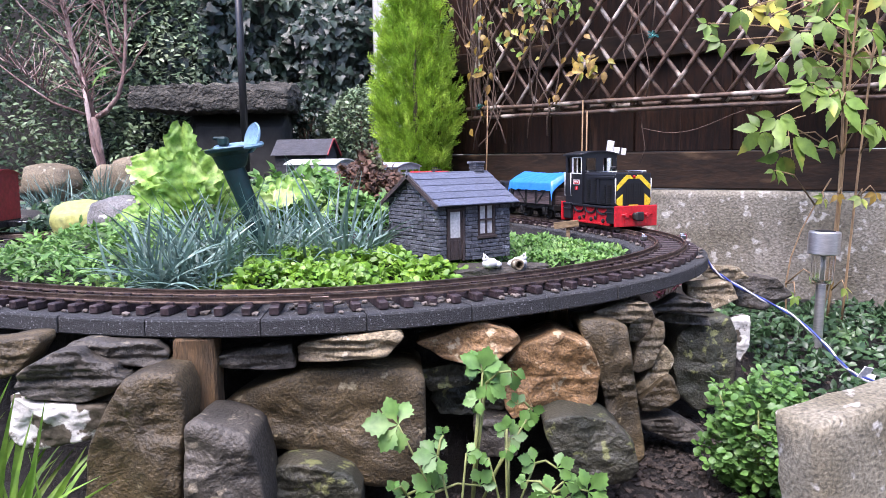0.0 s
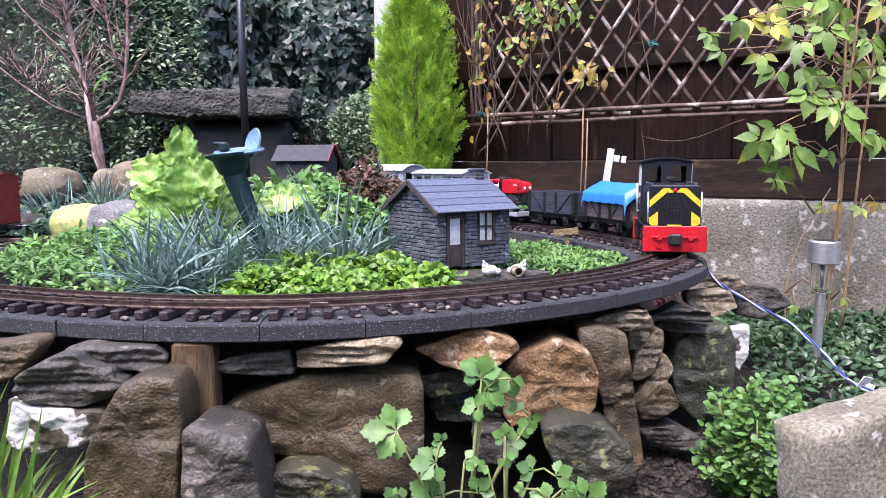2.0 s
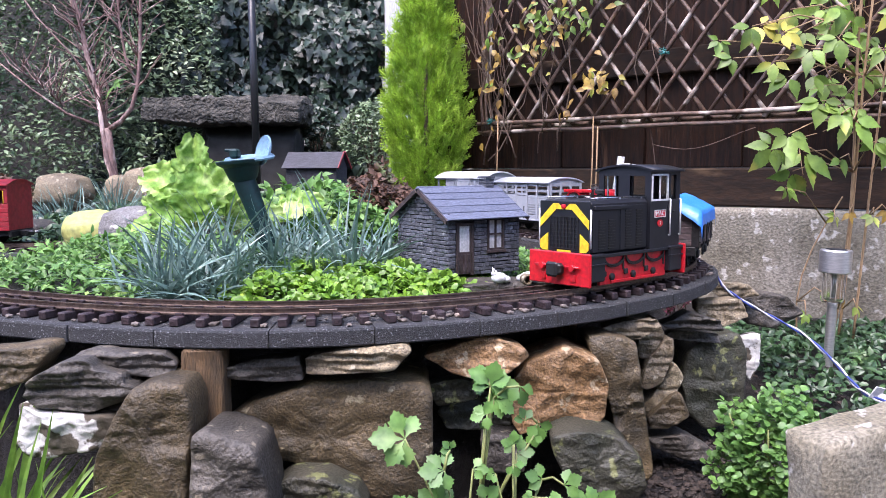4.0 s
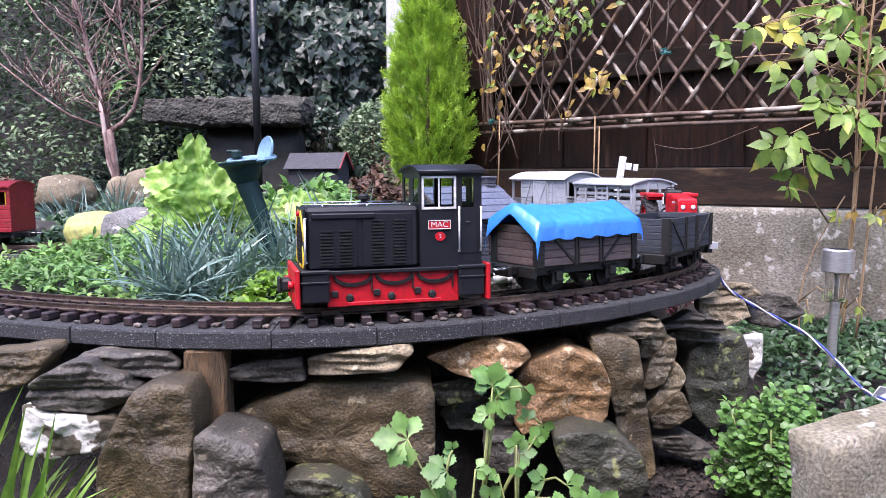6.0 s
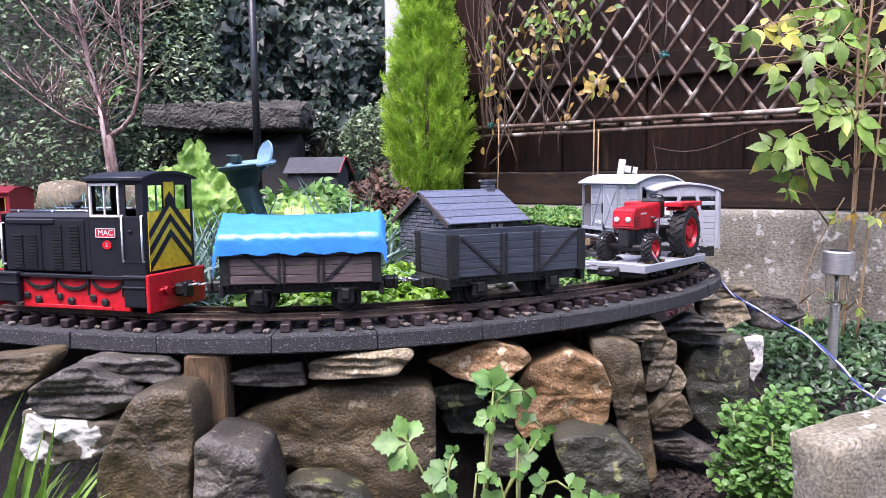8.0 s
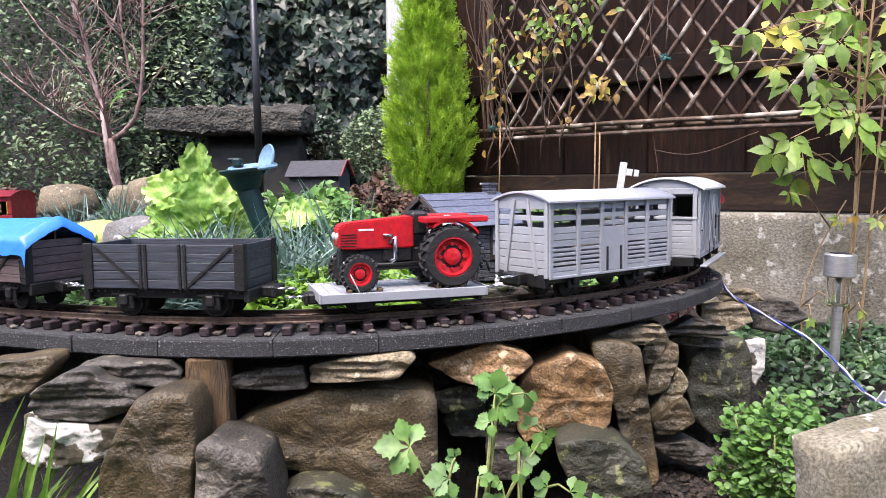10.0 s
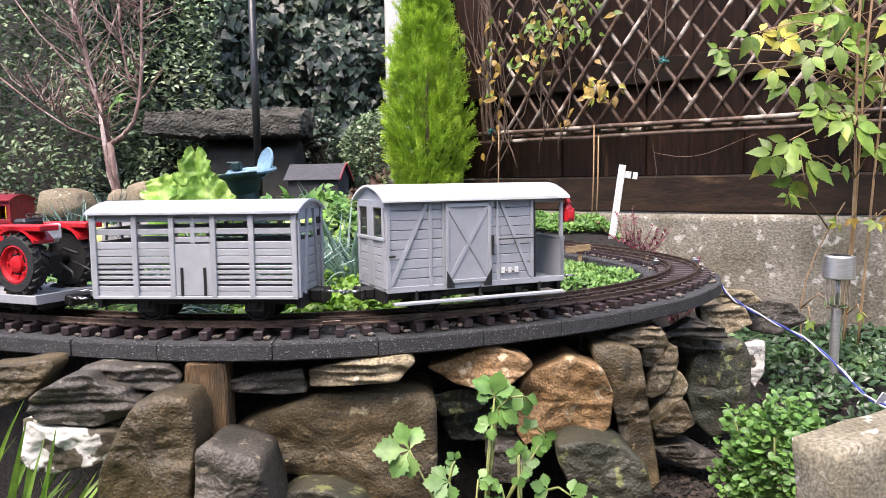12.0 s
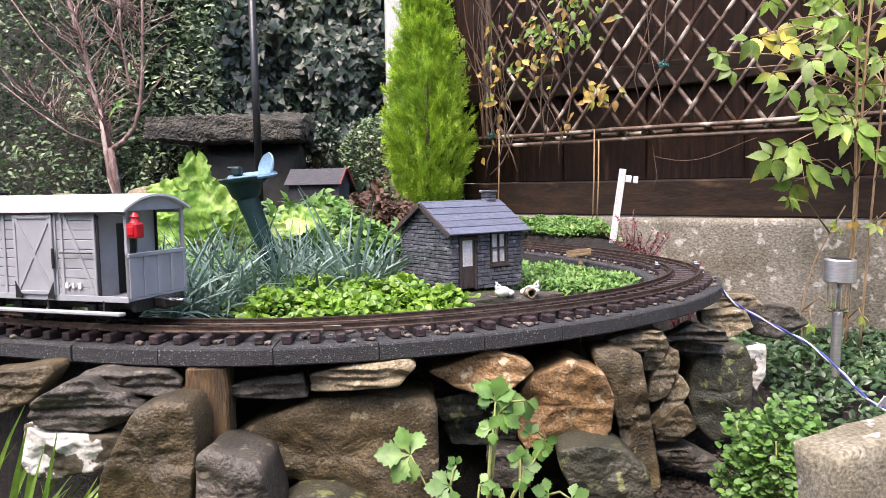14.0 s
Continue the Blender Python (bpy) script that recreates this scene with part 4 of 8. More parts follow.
def open_wagon(name, label, paint, half=0.090):
    t = thing(name, label, "wagon", "wagons of the train")
    chassis(t, half)
    z0, z1, y = 0.027, 0.0745, 0.043
    bar("floor", t, CHASSIS, -half, half, -0.041, 0.041, 0.0255, 0.0285)
    for sd in (-1, 1):
        boards(t, paint, 5, -half, half, min(sd * y, sd * (y - 0.003)), max(sd * y, sd * (y - 0.003)), z0, z1)
    for s in (-1, 1):
        end_boards(t, paint, 5, min(s * half, s * (half - 0.003)), max(s * half, s * (half - 0.003)), y - 0.0032, z0, z1)
    for sd in (-1, 1):
        yy = sd * (y + 0.0006)
        for x in (-0.0225, 0.0225):
            for dx in (-0.003, 0.003):
                bar("strap", t, CHASSIS, x + dx - 0.0016, x + dx + 0.0016, yy - 0.0009, yy + 0.0009, z0 - 0.001, z1, 0.0003)
        strap("strap", t, CHASSIS, (-0.028, yy, z0 + 0.003), (-half + 0.012, yy, z1 - 0.003), 0.0032, 0.0016)
        strap("strap", t, CHASSIS, (0.028, yy, z0 + 0.003), (half - 0.012, yy, z1 - 0.003), 0.0032, 0.0016)
        for s in (-1, 1):
            cp = bar("corner_plate", t, CHASSIS, s * half - 0.0055 + (-0.0035 if s > 0 else 0.0035), s * half + 0.0055 + (-0.0035 if s > 0 else 0.0035), yy - 0.001, yy + 0.001, z0 - 0.001, z1 + 0.0005, 0.0003)
            bar("corner_plate", t, CHASSIS, s * (half + 0.0006) - 0.0009, s * (half + 0.0006) + 0.0009, min(yy, yy - sd * 0.010), max(yy, yy - sd * 0.010), z0 - 0.001, z1 + 0.0005, 0.0003)
            bm = bmesh.new()
            for z in (0.033, 0.042, 0.051, 0.060, 0.069):
                for dx in (-0.003, 0.003):
                    box(bm, s * (half - 0.0035) + dx - 0.0006, s * (half - 0.0035) + dx + 0.0006, yy + sd * 0.0015 - 0.0007, yy + sd * 0.0015 + 0.0007, z - 0.0006, z + 0.0006)
            part("rivet", bm, CHASSIS, cp)
        bm = bmesh.new()
        for i in range(22):
            x = -half + 0.006 + i * (2 * half - 0.012) / 21
            box(bm, x - 0.0007, x + 0.0007, yy - 0.0008, yy + 0.0008, z0 - 0.0036, z0 - 0.0022)
        part("rivet", bm, CHASSIS, t)
    return t


def tarpaulin():
    """A sheet pitched over a ridge and hanging over the wagon's sides in folds."""
    t = thing("tarpaulin", "bright blue plastic tarpaulin pitched over the brown wagon", "tarpaulin")
    bm = bmesh.new()
    nx, ny = 40, 28
    half = 0.0975
    rows = []
    for layer in (0, 1):
        grid = []
        for i in range(nx + 1):
            u = i / nx * 2 - 1
            row = []
            for j in range(ny + 1):
                v = j / ny * 2 - 1
                av = abs(v)
                y = v / 0.80 * 0.0478 if av < 0.80 else math.copysign(0.0478 + (av - 0.80) * 0.008, v)
                ridge = 0.1005 - 0.0035 * (1 - u * u) 
                z = ridge - (ridge - 0.0785) * min(av / 0.80, 1) ** 1.15 - 0.019 * max(av - 0.80, 0) / 0.20
                z += 0.0018 * noise.noise(Vector((u * 9, v * 6, 1.0))) + 0.0012 * math.sin(u * 17 + v * 3) * step(0.85, 1.0, av)
                if abs(u) > 0.955:
                    z -= (0.012 + (0.012 * av if u > 0 else 0)) * (abs(u) - 0.955) / 0.045
                x = u * half
                row.append(bm.verts.new((x, y + 0.001 * noise.noise(Vector((u * 12, v * 3, 4))), z - layer * 0.0007)))
            grid.append(row)
        rows.append(grid)
    for layer, grid in enumerate(rows):
        for i in range(nx):
            for j in range(ny):
                q = (grid[i][j], grid[i + 1][j], grid[i + 1][j + 1], grid[i][j + 1])
                bm.faces.new(q if layer == 0 else tuple(reversed(q))).smooth = True
    part("sheet", bm, TARP, t)
    bm = bmesh.new()
    tube(bm, (-0.09, 0, 0.094), (0.085, 0, 0.094), 0.0012, n=6)
    for x in (-0.085, 0.08):
        tube(bm, (x, 0, 0.0287), (x, 0, 0.095), 0.0015, n=6)
    part("ridge_pole", bm, WOODPOST, t, "thin wooden ridge pole")
    return t


def flat_wagon():
    t = thing("flat_wagon", "low grey flat wagon that carries a tractor", "wagon", "wagons of the train")
    chassis(t, 0.097, top=0.022)
    boards(t, GREY, 16, -0.104, 0.104, -0.046, 0.046, 0.0225, 0.0255, along="x")
    for sd in (-1, 1):
        bar("edge_rail", t, GREY, -0.104, 0.104, min(sd * 0.046, sd * 0.0485), max(sd * 0.046, sd * 0.0485), 0.0165, 0.0265, label="grey edge rail")
    for x in (-0.1065, 0.104):
        bar("end_rail", t, GREY, x, x + 0.0025, -0.0485, 0.0485, 0.0165, 0.0275)
    for x in (-0.0745, -0.044, 0.030, 0.068):
        for sd in (-1, 1):
            bar("wheel_chock", t, WOODPOST, x - 0.003, x + 0.003, sd * 0.036 - 0.006, sd * 0.036 + 0.006, 0.0255, 0.0295)
    return t


def tractor():
    t = thing("toy_tractor", "red toy farm tractor with large treaded rear tyres", "tractor")
    z = 0.0256

    def wheel(x, y, r, w, hub, lugs):
        bm = bmesh.new()
        turn = Matrix.Rotation(radians(-90), 4, "X") if y > 0 else Matrix.Rotation(radians(90), 4, "X")
        lathe(bm, [(hub, -w / 2), (r * 0.90, -w / 2), (r * 0.97, -w * 0.3), (r * 0.97, w * 0.3), (r * 0.90, w / 2), (hub, w / 2), (hub - 0.001, w * 0.2)], 28, turn)
        if lugs:
            for i in range(20):
                for k in (-1, 1):
                    a = 2 * math.pi * (i + (0.5 if k > 0 else 0)) / 20
                    m = Matrix.Rotation(a, 4, "Y") @ Matrix.Translation((0, k * w * 0.25, r * 0.975)) @ Matrix.Rotation(radians(35 * k), 4, "Z")
                    box(bm, -0.0010, 0.0010, -w * 0.26, w * 0.26, -0.0012, 0.0014, m=m)
        tyre_ob = new("wheel")
        tyre_ob.parent = t
        tyre_ob.matrix_basis = pose(x, y, z + r)
        part("tyre", bm, RUBBER, tyre_ob, "black treaded tyre")
        bm = bmesh.new()
        o = w / 2
        lathe(bm, [(hub, -o * 0.8), (hub, o * 0.9), (hub * 0.9, o * 0.95), (hub * 0.82, o * 0.5), (hub * 0.45, o * 0.35), (hub * 0.40, o * 0.75), (hub * 0.2, o * 0.85)], 24, turn)
        for i in range(8):
            a = 2 * math.pi * i / 8
            lathe(bm, [(hub * 0.09, 0), (hub * 0.09, o * 0.65)], 8, turn @ Matrix.Translation((hub * 0.62 * math.cos(a), hub * 0.62 * math.sin(a), 0)))
        part("rim", bm, RED, tyre_ob, "red wheel rim")

    for sd in (-1, 1):
        wheel(-0.0285, sd * 0.034, 0.0315, 0.020, 0.0205, True)
        wheel(0.0635, sd * 0.032, 0.0180, 0.012, 0.0120, True)
    bm = bmesh.new()
    prof = [(0.004, z + 0.040), (0.076, z + 0.040), (0.080, z + 0.044), (0.079, z + 0.062), (0.074, z + 0.066), (0.004, z + 0.072)]
    extrude_outline(bm, prof, 0.030, Matrix.Translation((0, -0.015, 0)))
    bmesh.ops.bevel(bm, geom=bm.edges[:], offset=0.0015, segments=2, affect="EDGES")
    bonnet = part("bonnet", bm, RED, t, "red bonnet")
    for k in range(5):
        bar("slot", bonnet, CHASSIS, 0.062, 0.0775, -0.0155, 0.0155, z + 0.0435 + k * 0.0028, z + 0.0443 + k * 0.0028, 0.0)
    bar("badge", bonnet, WHITE, 0.045, 0.060, -0.0153, 0.0153, z + 0.0585, z + 0.0605, 0.0)
    bm = bmesh.new()
    for y in (-0.008, 0.008):
        lathe(bm, [(0.0035, 0), (0.0035, 0.002), (0.002, 0.003)], 12, Matrix.Translation((0.079, y, z + 0.053)) @ Matrix.Rotation(radians(90), 4, "Y"))
    part("headlight", bm, WHITE, bonnet, "pale round headlights")
    bm = bmesh.new()
    box(bm, -0.040, 0.060, -0.010, 0.010, z + 0.018, z + 0.040, 0.002)
    box(bm, 0.005, 0.035, -0.013, 0.013, z + 0.026, z + 0.042, 0.002)
    tube(bm, (-0.0285, -0.030, z + 0.0315), (-0.0285, 0.030, z + 0.0315), 0.006, n=10)
    tube(bm, (0.0635, -0.030, z + 0.018), (0.0635, 0.030, z + 0.018), 0.004, n=8)
    box(bm, 0.055, 0.078, -0.008, 0.008, z + 0.020, z + 0.041, 0.002)
    for y in (-0.012, 0.012):
        tube(bm, (0.045, y, z + 0.024), (-0.01, y, z + 0.024), 0.0018, n=6)
    box(bm, -0.012, 0.006, -0.014, 0.014, z + 0.052, z + 0.0765, 0.003)
    part("engine_block", bm, CHASSIS, t, "black engine and gearbox")
    bm = bmesh.new()
    path_tube(bm, [Vector(p) for p in ((0.030, 0.018, z + 0.046), (0.0245, 0.020, z + 0.052), (0.0245, 0.020, z + 0.040), (0.0245, 0.020, z + 0.030), (0.030, 0.020, z + 0.027))], 0.0022, n=8)
    path_tube(bm, [Vector(p) for p in ((0.026, 0.018, z + 0.053), (0.036, 0.017, z + 0.054))], 0.0015, n=6)
    part("exhaust", bm, SILVER, t, "chromed exhaust pipe")
    for sd in (-1, 1):
        bm = bmesh.new()
        y0 = sd * 0.016
        prof = [(-0.0285 + 0.0345 * math.cos(a), z + 0.0315 + 0.0355 * math.sin(a)) for a in [radians(55 + i * 11) for i in range(9)]]
        top = [(x, zz + 0.003) for x, zz in prof]
        extrude_outline(bm, prof + list(reversed(top)), 0.026 * sd, Matrix.Translation((0, y0, 0)))
        box(bm, -0.066, 0.000, min(sd * 0.017, sd * 0.042), max(sd * 0.017, sd * 0.042), z + 0.0655, z + 0.0715, 0.001)
        part("mudguard", bm, RED, t, "red rear mudguard")
    bm = bmesh.new()
    box(bm, -0.036, -0.014, -0.011, 0.011, z + 0.050, z + 0.056, 0.002)
    box(bm, -0.040, -0.034, -0.011, 0.011, z + 0.054, z + 0.071, 0.002)
    part("seat", bm, WHITE, t, "white driver's seat")
    bm = bmesh.new()
    tube(bm, (-0.002, 0, z + 0.070), (-0.012, 0, z + 0.079), 0.001, n=6)
    ring = [Vector((-0.012 + 0.004 * math.sin(a), 0.010 * math.cos(a), z + 0.079 + 0.004 * math.sin(a) * 0.6)) for a in [2 * math.pi * i / 14 for i in range(15)]]
    path_tube(bm, ring, 0.0009, n=5)
    part("steering_wheel", bm, CHASSIS, t)
    bm = bmesh.new()
    path_tube(bm, [Vector(p) for p in ((-0.055, -0.008, z + 0.030), (-0.075, -0.012, z + 0.022), (-0.078, -0.012, z + 0.012))], 0.0016, n=6)
    path_tube(bm, [Vector(p) for p in ((-0.055, 0.008, z + 0.030), (-0.075, 0.012, z + 0.022), (-0.078, 0.012, z + 0.012))], 0.0016, n=6)
    path_tube(bm, [Vector(p) for p in ((-0.05, 0.0, z + 0.045), (-0.072, 0.0, z + 0.040))], 0.0018, n=6)
    part("linkage", bm, CHASSIS, t)
    bm = bmesh.new()
    for sd in (-1, 1):
        path_tube(bm, [Vector((0.066, sd * 0.044, z + 0.001)), Vector((0.078, sd * 0.030, z + 0.030))], 0.0007, n=5)
    part("tie_wire", bm, WHITE, t, "thin pale tie wire")
    return t


def cattle_wagon():
    t = thing("cattle_wagon", "light grey slatted cattle wagon with an arched roof", "wagon", "wagons of the train")
    half, y = 0.112, 0.046
    chassis(t, half - 0.004, axles=(-0.06, 0.06), top=0.022)
    bar("floor", t, CHASSIS, -half, half, -y + 0.004, y - 0.004, 0.020, 0.023)
    posts = (-0.109, -0.0635, -0.0225, 0.0225, 0.0635, 0.109)
    for sd in (-1, 1):
        a, b = min(sd * y, sd * (y - 0.002)), max(sd * y, sd * (y - 0.002))
        o, q = min(sd * (y - 0.0005), sd * (y + 0.0025)), max(sd * (y - 0.0005), sd * (y + 0.0025))
        for x in posts:
            bar("post", t, GREY, x - 0.003, x + 0.003, o, q, 0.018, 0.1145)
        for x0, x1 in ((-half, -0.0235), (0.0235, half)):
            boards(t, GREY, 2, x0, x1, a, b, 0.0195, 0.0320)
            boards(t, GREY, 4, x0, x1, a, b, 0.0335, 0.0575, gap=0.0022)
            boards(t, GREY, 3, x0, x1, a, b, 0.0575, 0.0830)
            bar("slat", t, GREY, x0, x1, a, b, 0.0905, 0.0975)
            bar("slat", t, GREY, x0, x1, a, b, 0.1055, 0.1145)
        door = bar("door", t, GREY, -0.0215, 0.0215, min(sd * y, sd * (y + 0.0012)), max(sd * y, sd * (y + 0.0012)), 0.0205, 0.0800, label="plain grey drop door")
        for x in (-0.0125, 0.0125):
            bar("hinge", door, CHASSIS, x - 0.0014, x + 0.0014, min(sd * (y + 0.001), sd * (y + 0.0026)), max(sd * (y + 0.001), sd * (y + 0.0026)), 0.0205, 0.053, 0.0003, "long black hinge strap")
        for z in (0.0815, 0.0920, 0.1035):
            bar("slat", t, GREY, -0.0215, 0.0215, a, b, z, z + 0.0065)
        bar("slat", t, GREY, -0.0215, 0.0215, a, b, 0.1105, 0.1145)
        bar("stile", t, GREY, -0.0025, 0.0025, a - 0.0003, b + 0.0003, 0.080, 0.1145)
        bar("sill", t, GREY, -half, half, o, q, 0.0165, 0.0200)
        bar("cornice", t, GREY, -half, half, o, q, 0.1130, 0.1165)
    for s in (-1, 1):
        x = s * half
        a, b = min(x, x - s * 0.002), max(x, x - s * 0.002)
        end_boards(t, GREY, 6, a, b, y - 0.002, 0.0195, 0.0830)
        for z0, z1 in ((0.0905, 0.0975), (0.1055, 0.1165)):
            bar("slat", t, GREY, a, b, -y + 0.002, y - 0.002, z0, z1)
        end_arch(t, GREY, x - (0.000 if s > 0 else -0.002), y, 0.1165, 0.0095)
        for yy in (-0.043, 0.043):
            bar("post", t, GREY, min(x, x + s * 0.0025), max(x, x + s * 0.0025), yy - 0.003, yy + 0.003, 0.018, 0.117)
        for sd in (-1, 1):
            bm = bmesh.new()
            box(bm, -0.0013, 0.0013, -0.0025, 0.0025, -0.0495, 0.0495)
            bmesh.ops.transform(bm, matrix=Matrix.Translation((x + s * 0.0013, sd * 0.019, 0.069)) @ Matrix.Rotation(radians(sd * 9), 4, "X"), verts=bm.verts)
            part("brace", bm, GREY, t)
    arc_roof(t, ROOF_GREY, -half - 0.004, half + 0.004, y + 0.006, 0.1165, 0.0115, label="pale grey arched roof")
    return t


def brake_van():
    t = thing("brake_van", "light grey guard's brake van with a white arched roof and veranda", "wagon", "wagons of the train")
    half, y = 0.115, 0.047
    chassis(t, half - 0.004, axles=(-0.055, 0.055), top=0.024)
    bar("floor", t, GREY, -half, half, -y, y, 0.0235, 0.0265)
    back = -0.072       # the veranda lies behind this wall
    for sd in (-1, 1):
        a, b = min(sd * y, sd * (y - 0.002)), max(sd * y, sd * (y - 0.002))
        o, q = min(sd * y, sd * (y + 0.0016)), max(sd * y, sd * (y + 0.0016))
        boards(t, GREY, 9, back, half, a, b, 0.0268, 0.1205)
        for x in (half - 0.003, 0.062, 0.045, back + 0.002, -0.024, -0.0145):
            bar("post", t, GREY, x - 0.0022, x + 0.0022, o, q, 0.0268, 0.1205)
        bar("sill", t, GREY, -half, half, o, q, 0.0225, 0.0290)
        bar("cornice", t, GREY, -half, half, o, q, 0.1175, 0.1215)
        yy = sd * (y + 0.001)
        strap("brace", t, GREY, (0.066, yy, 0.117), (0.110, yy, 0.031), 0.0042, 0.0016)
        strap("brace", t, GREY, (-0.028, yy, 0.117), (-0.068, yy, 0.031), 0.0042, 0.0016)
        d0, d1 = min(sd * (y + 0.001), sd * (y + 0.003)), max(sd * (y + 0.001), sd * (y + 0.003))
        door = bar("door", t, GREY, -0.013, 0.043, d0, d1, 0.0285, 0.1165, label="grey side door with crossed braces")
        yd = sd * (y + 0.0036)
        strap("brace", door, GREY, (-0.010, yd, 0.034), (0.040, yd, 0.112), 0.0042, 0.0014)
        strap("brace", door, GREY, (0.040, yd - sd * 0.0002, 0.034), (-0.010, yd - sd * 0.0002, 0.112), 0.0042, 0.0014)
        for x in (-0.012, 0.042):
            bar("stile", door, GREY, x - 0.002, x + 0.002, yd - 0.0008, yd + 0.0008, 0.0285, 0.1165)
        for z in (0.031, 0.114):
            bar("rail", door, GREY, -0.0135, 0.0435, yd - 0.0008, yd + 0.0008, z - 0.002, z + 0.002)
        for x, s in ((-0.0105, -1), (0.0405, 1)):
            bm = bmesh.new()
            extrude_outline(bm, [(x + s * 0.003, 0.0245), (x + s * 0.003, 0.043), (x - s * 0.006, 0.0285), (x - s * 0.006, 0.0245)], 0.0014, Matrix.Translation((0, sd * (y + 0.0045) - 0.0007, 0)))
            part("hinge", bm, CHASSIS, door, "black corner hinge")
        bar("handle", door, CHASSIS, -0.0165, -0.0135, yd, yd + sd * 0.003 if sd > 0 else yd, 0.058, 0.080) if sd > 0 else bar("handle", door, CHASSIS, -0.0165, -0.0135, yd - 0.003, yd, 0.058, 0.080)
        bm = bmesh.new()
        tube(bm, (back + 0.002, sd * (y + 0.004), 0.075), (-0.024, sd * (y + 0.004), 0.075), 0.0008, n=6)
        tube(bm, (0.105, sd * (y + 0.003), 0.062), (0.112, sd * (y + 0.003), 0.062), 0.0012, n=6)
        part("hand_rail", bm, CHASSIS, t, "thin black hand rail")
        # running number, illegible
        bm = bmesh.new()
        for k, (w, h) in enumerate(((0.0045, 0.006), (0.0016, 0.002), (0.004, 0.006), (0.0016, 0.002), (0.0045, 0.006))):
            x = -0.030 - k * 0.0045
            box(bm, x - w / 2, x + w / 2, yy - 0.001 + sd * 0.0005, yy + 0.001 + sd * 0.0005, 0.0395 - h / 2, 0.0395 + h / 2)
        part("number", bm, WHITE, t, "small worn white figures")
        # veranda: pillar, low side and step board
        bar("pillar", t, GREY, -half, -half + 0.004, a, b, 0.0268, 0.1205)
        bar("pillar", t, CHASSIS, back - 0.004, back, a, b, 0.0268, 0.1205)
        bar("side_rail", t, GREY, -half, -half + 0.004, a, b, 0.0268, 0.075)
        bar("door_rail", t, GREY, -half, back, a, b, 0.1150, 0.1205)
        f0, f1 = min(sd * (y + 0.001), sd * (y + 0.011)), max(sd * (y + 0.001), sd * (y + 0.011))
        bar("footboard", t, GREY, -0.110, 0.108, f0, f1, 0.0105, 0.0135, label="long grey footboard")
        for x in (-0.08, 0.0, 0.08):
            bar("hanger", t, CHASSIS, x - 0.0015, x + 0.0015, min(sd * 0.036, sd * (y + 0.002)), max(sd * 0.036, sd * (y + 0.002)), 0.0125, 0.0240)
    # ends
    x = half
    end_boards(t, GREY, 6, x - 0.002, x, y - 0.002, 0.0268, 0.0790)
    for yy, w in ((-0.041, 0.006), (0.0, 0.020), (0.041, 0.006)):
        bar("post", t, GREY, x - 0.002, x + 0.0015, yy - w / 2, yy + w / 2, 0.0268, 0.1210)
    bar("rail", t, GREY, x - 0.0018, x + 0.0022, -y + 0.002, y - 0.002, 0.0775, 0.0815)
    bar("rail", t, GREY, x - 0.002, x + 0.001, -y + 0.002, y - 0.002, 0.1130, 0.1215)
    for y0, y1 in ((-0.038, -0.010), (0.010, 0.038)):
        bar("window_pane", t, GLASS, x - 0.0012, x - 0.0004, y0, y1, 0.0815, 0.1130, 0.0)
    end_arch(t, GREY, x, y, 0.1215, 0.0125)
    # inner wall with a doorway onto the veranda
    bm = bmesh.new()
    for y0, y1 in ((-y + 0.002, -0.016), (0.016, y - 0.002)):
        box(bm, back, back + 0.002, y0, y1, 0.0268, 0.1215)
    box(bm, back, back + 0.002, -0.016, 0.016, 0.105, 0.1215)
    part("inner_wall", bm, GREY, t)
    bar("inner_door", t, CHASSIS, back + 0.0021, back + 0.0040, -0.016, 0.016, 0.0268, 0.105)
    # rear end: low planked front with posts, open above
    bar("rear_panel", t, GREY, -half, -half + 0.002, -y + 0.002, y - 0.002, 0.0268, 0.0700)
    for yy in (-0.044, -0.022, 0.0, 0.022, 0.044):
        bar("post", t, GREY, -half - 0.0016, -half, yy - 0.0022, yy + 0.0022, 0.0268, 0.0730)
    bar("rail", t, GREY, -half - 0.002, -half + 0.002, -y, y, 0.0700, 0.0745)
    for yy in (-0.0445, 0.0445):
        bar("post", t, GREY, -half, -half + 0.004, yy - 0.0022, yy + 0.0022, 0.0745, 0.1215)
    end_arch(t, GREY, -half + 0.002, y, 0.1195, 0.0135)
    arc_roof(t, ROOF_WHITE, -half - 0.005, half + 0.005, y + 0.007, 0.1215, 0.0160, label="white arched roof")
    bm = bmesh.new()
    for sd in (1,):
        c = Matrix.Translation((-half - 0.0085, sd * 0.043, 0))
        box(bm, -half - 0.0155, -half - 0.0015, 0.0365, 0.0495, 0.091, 0.107, 0.0015)
        lathe(bm, [(0.0062, 0.107), (0.0040, 0.111), (0.0040, 0.113), (0.0050, 0.1135), (0.002, 0.118)], 12, c)
        box(bm, -half - 0.0125, -half - 0.0045, 0.0485, 0.0515, 0.094, 0.104, 0.001)
    part("tail_lamp", bm, RED, t, "bright red tail lamp")
    return t


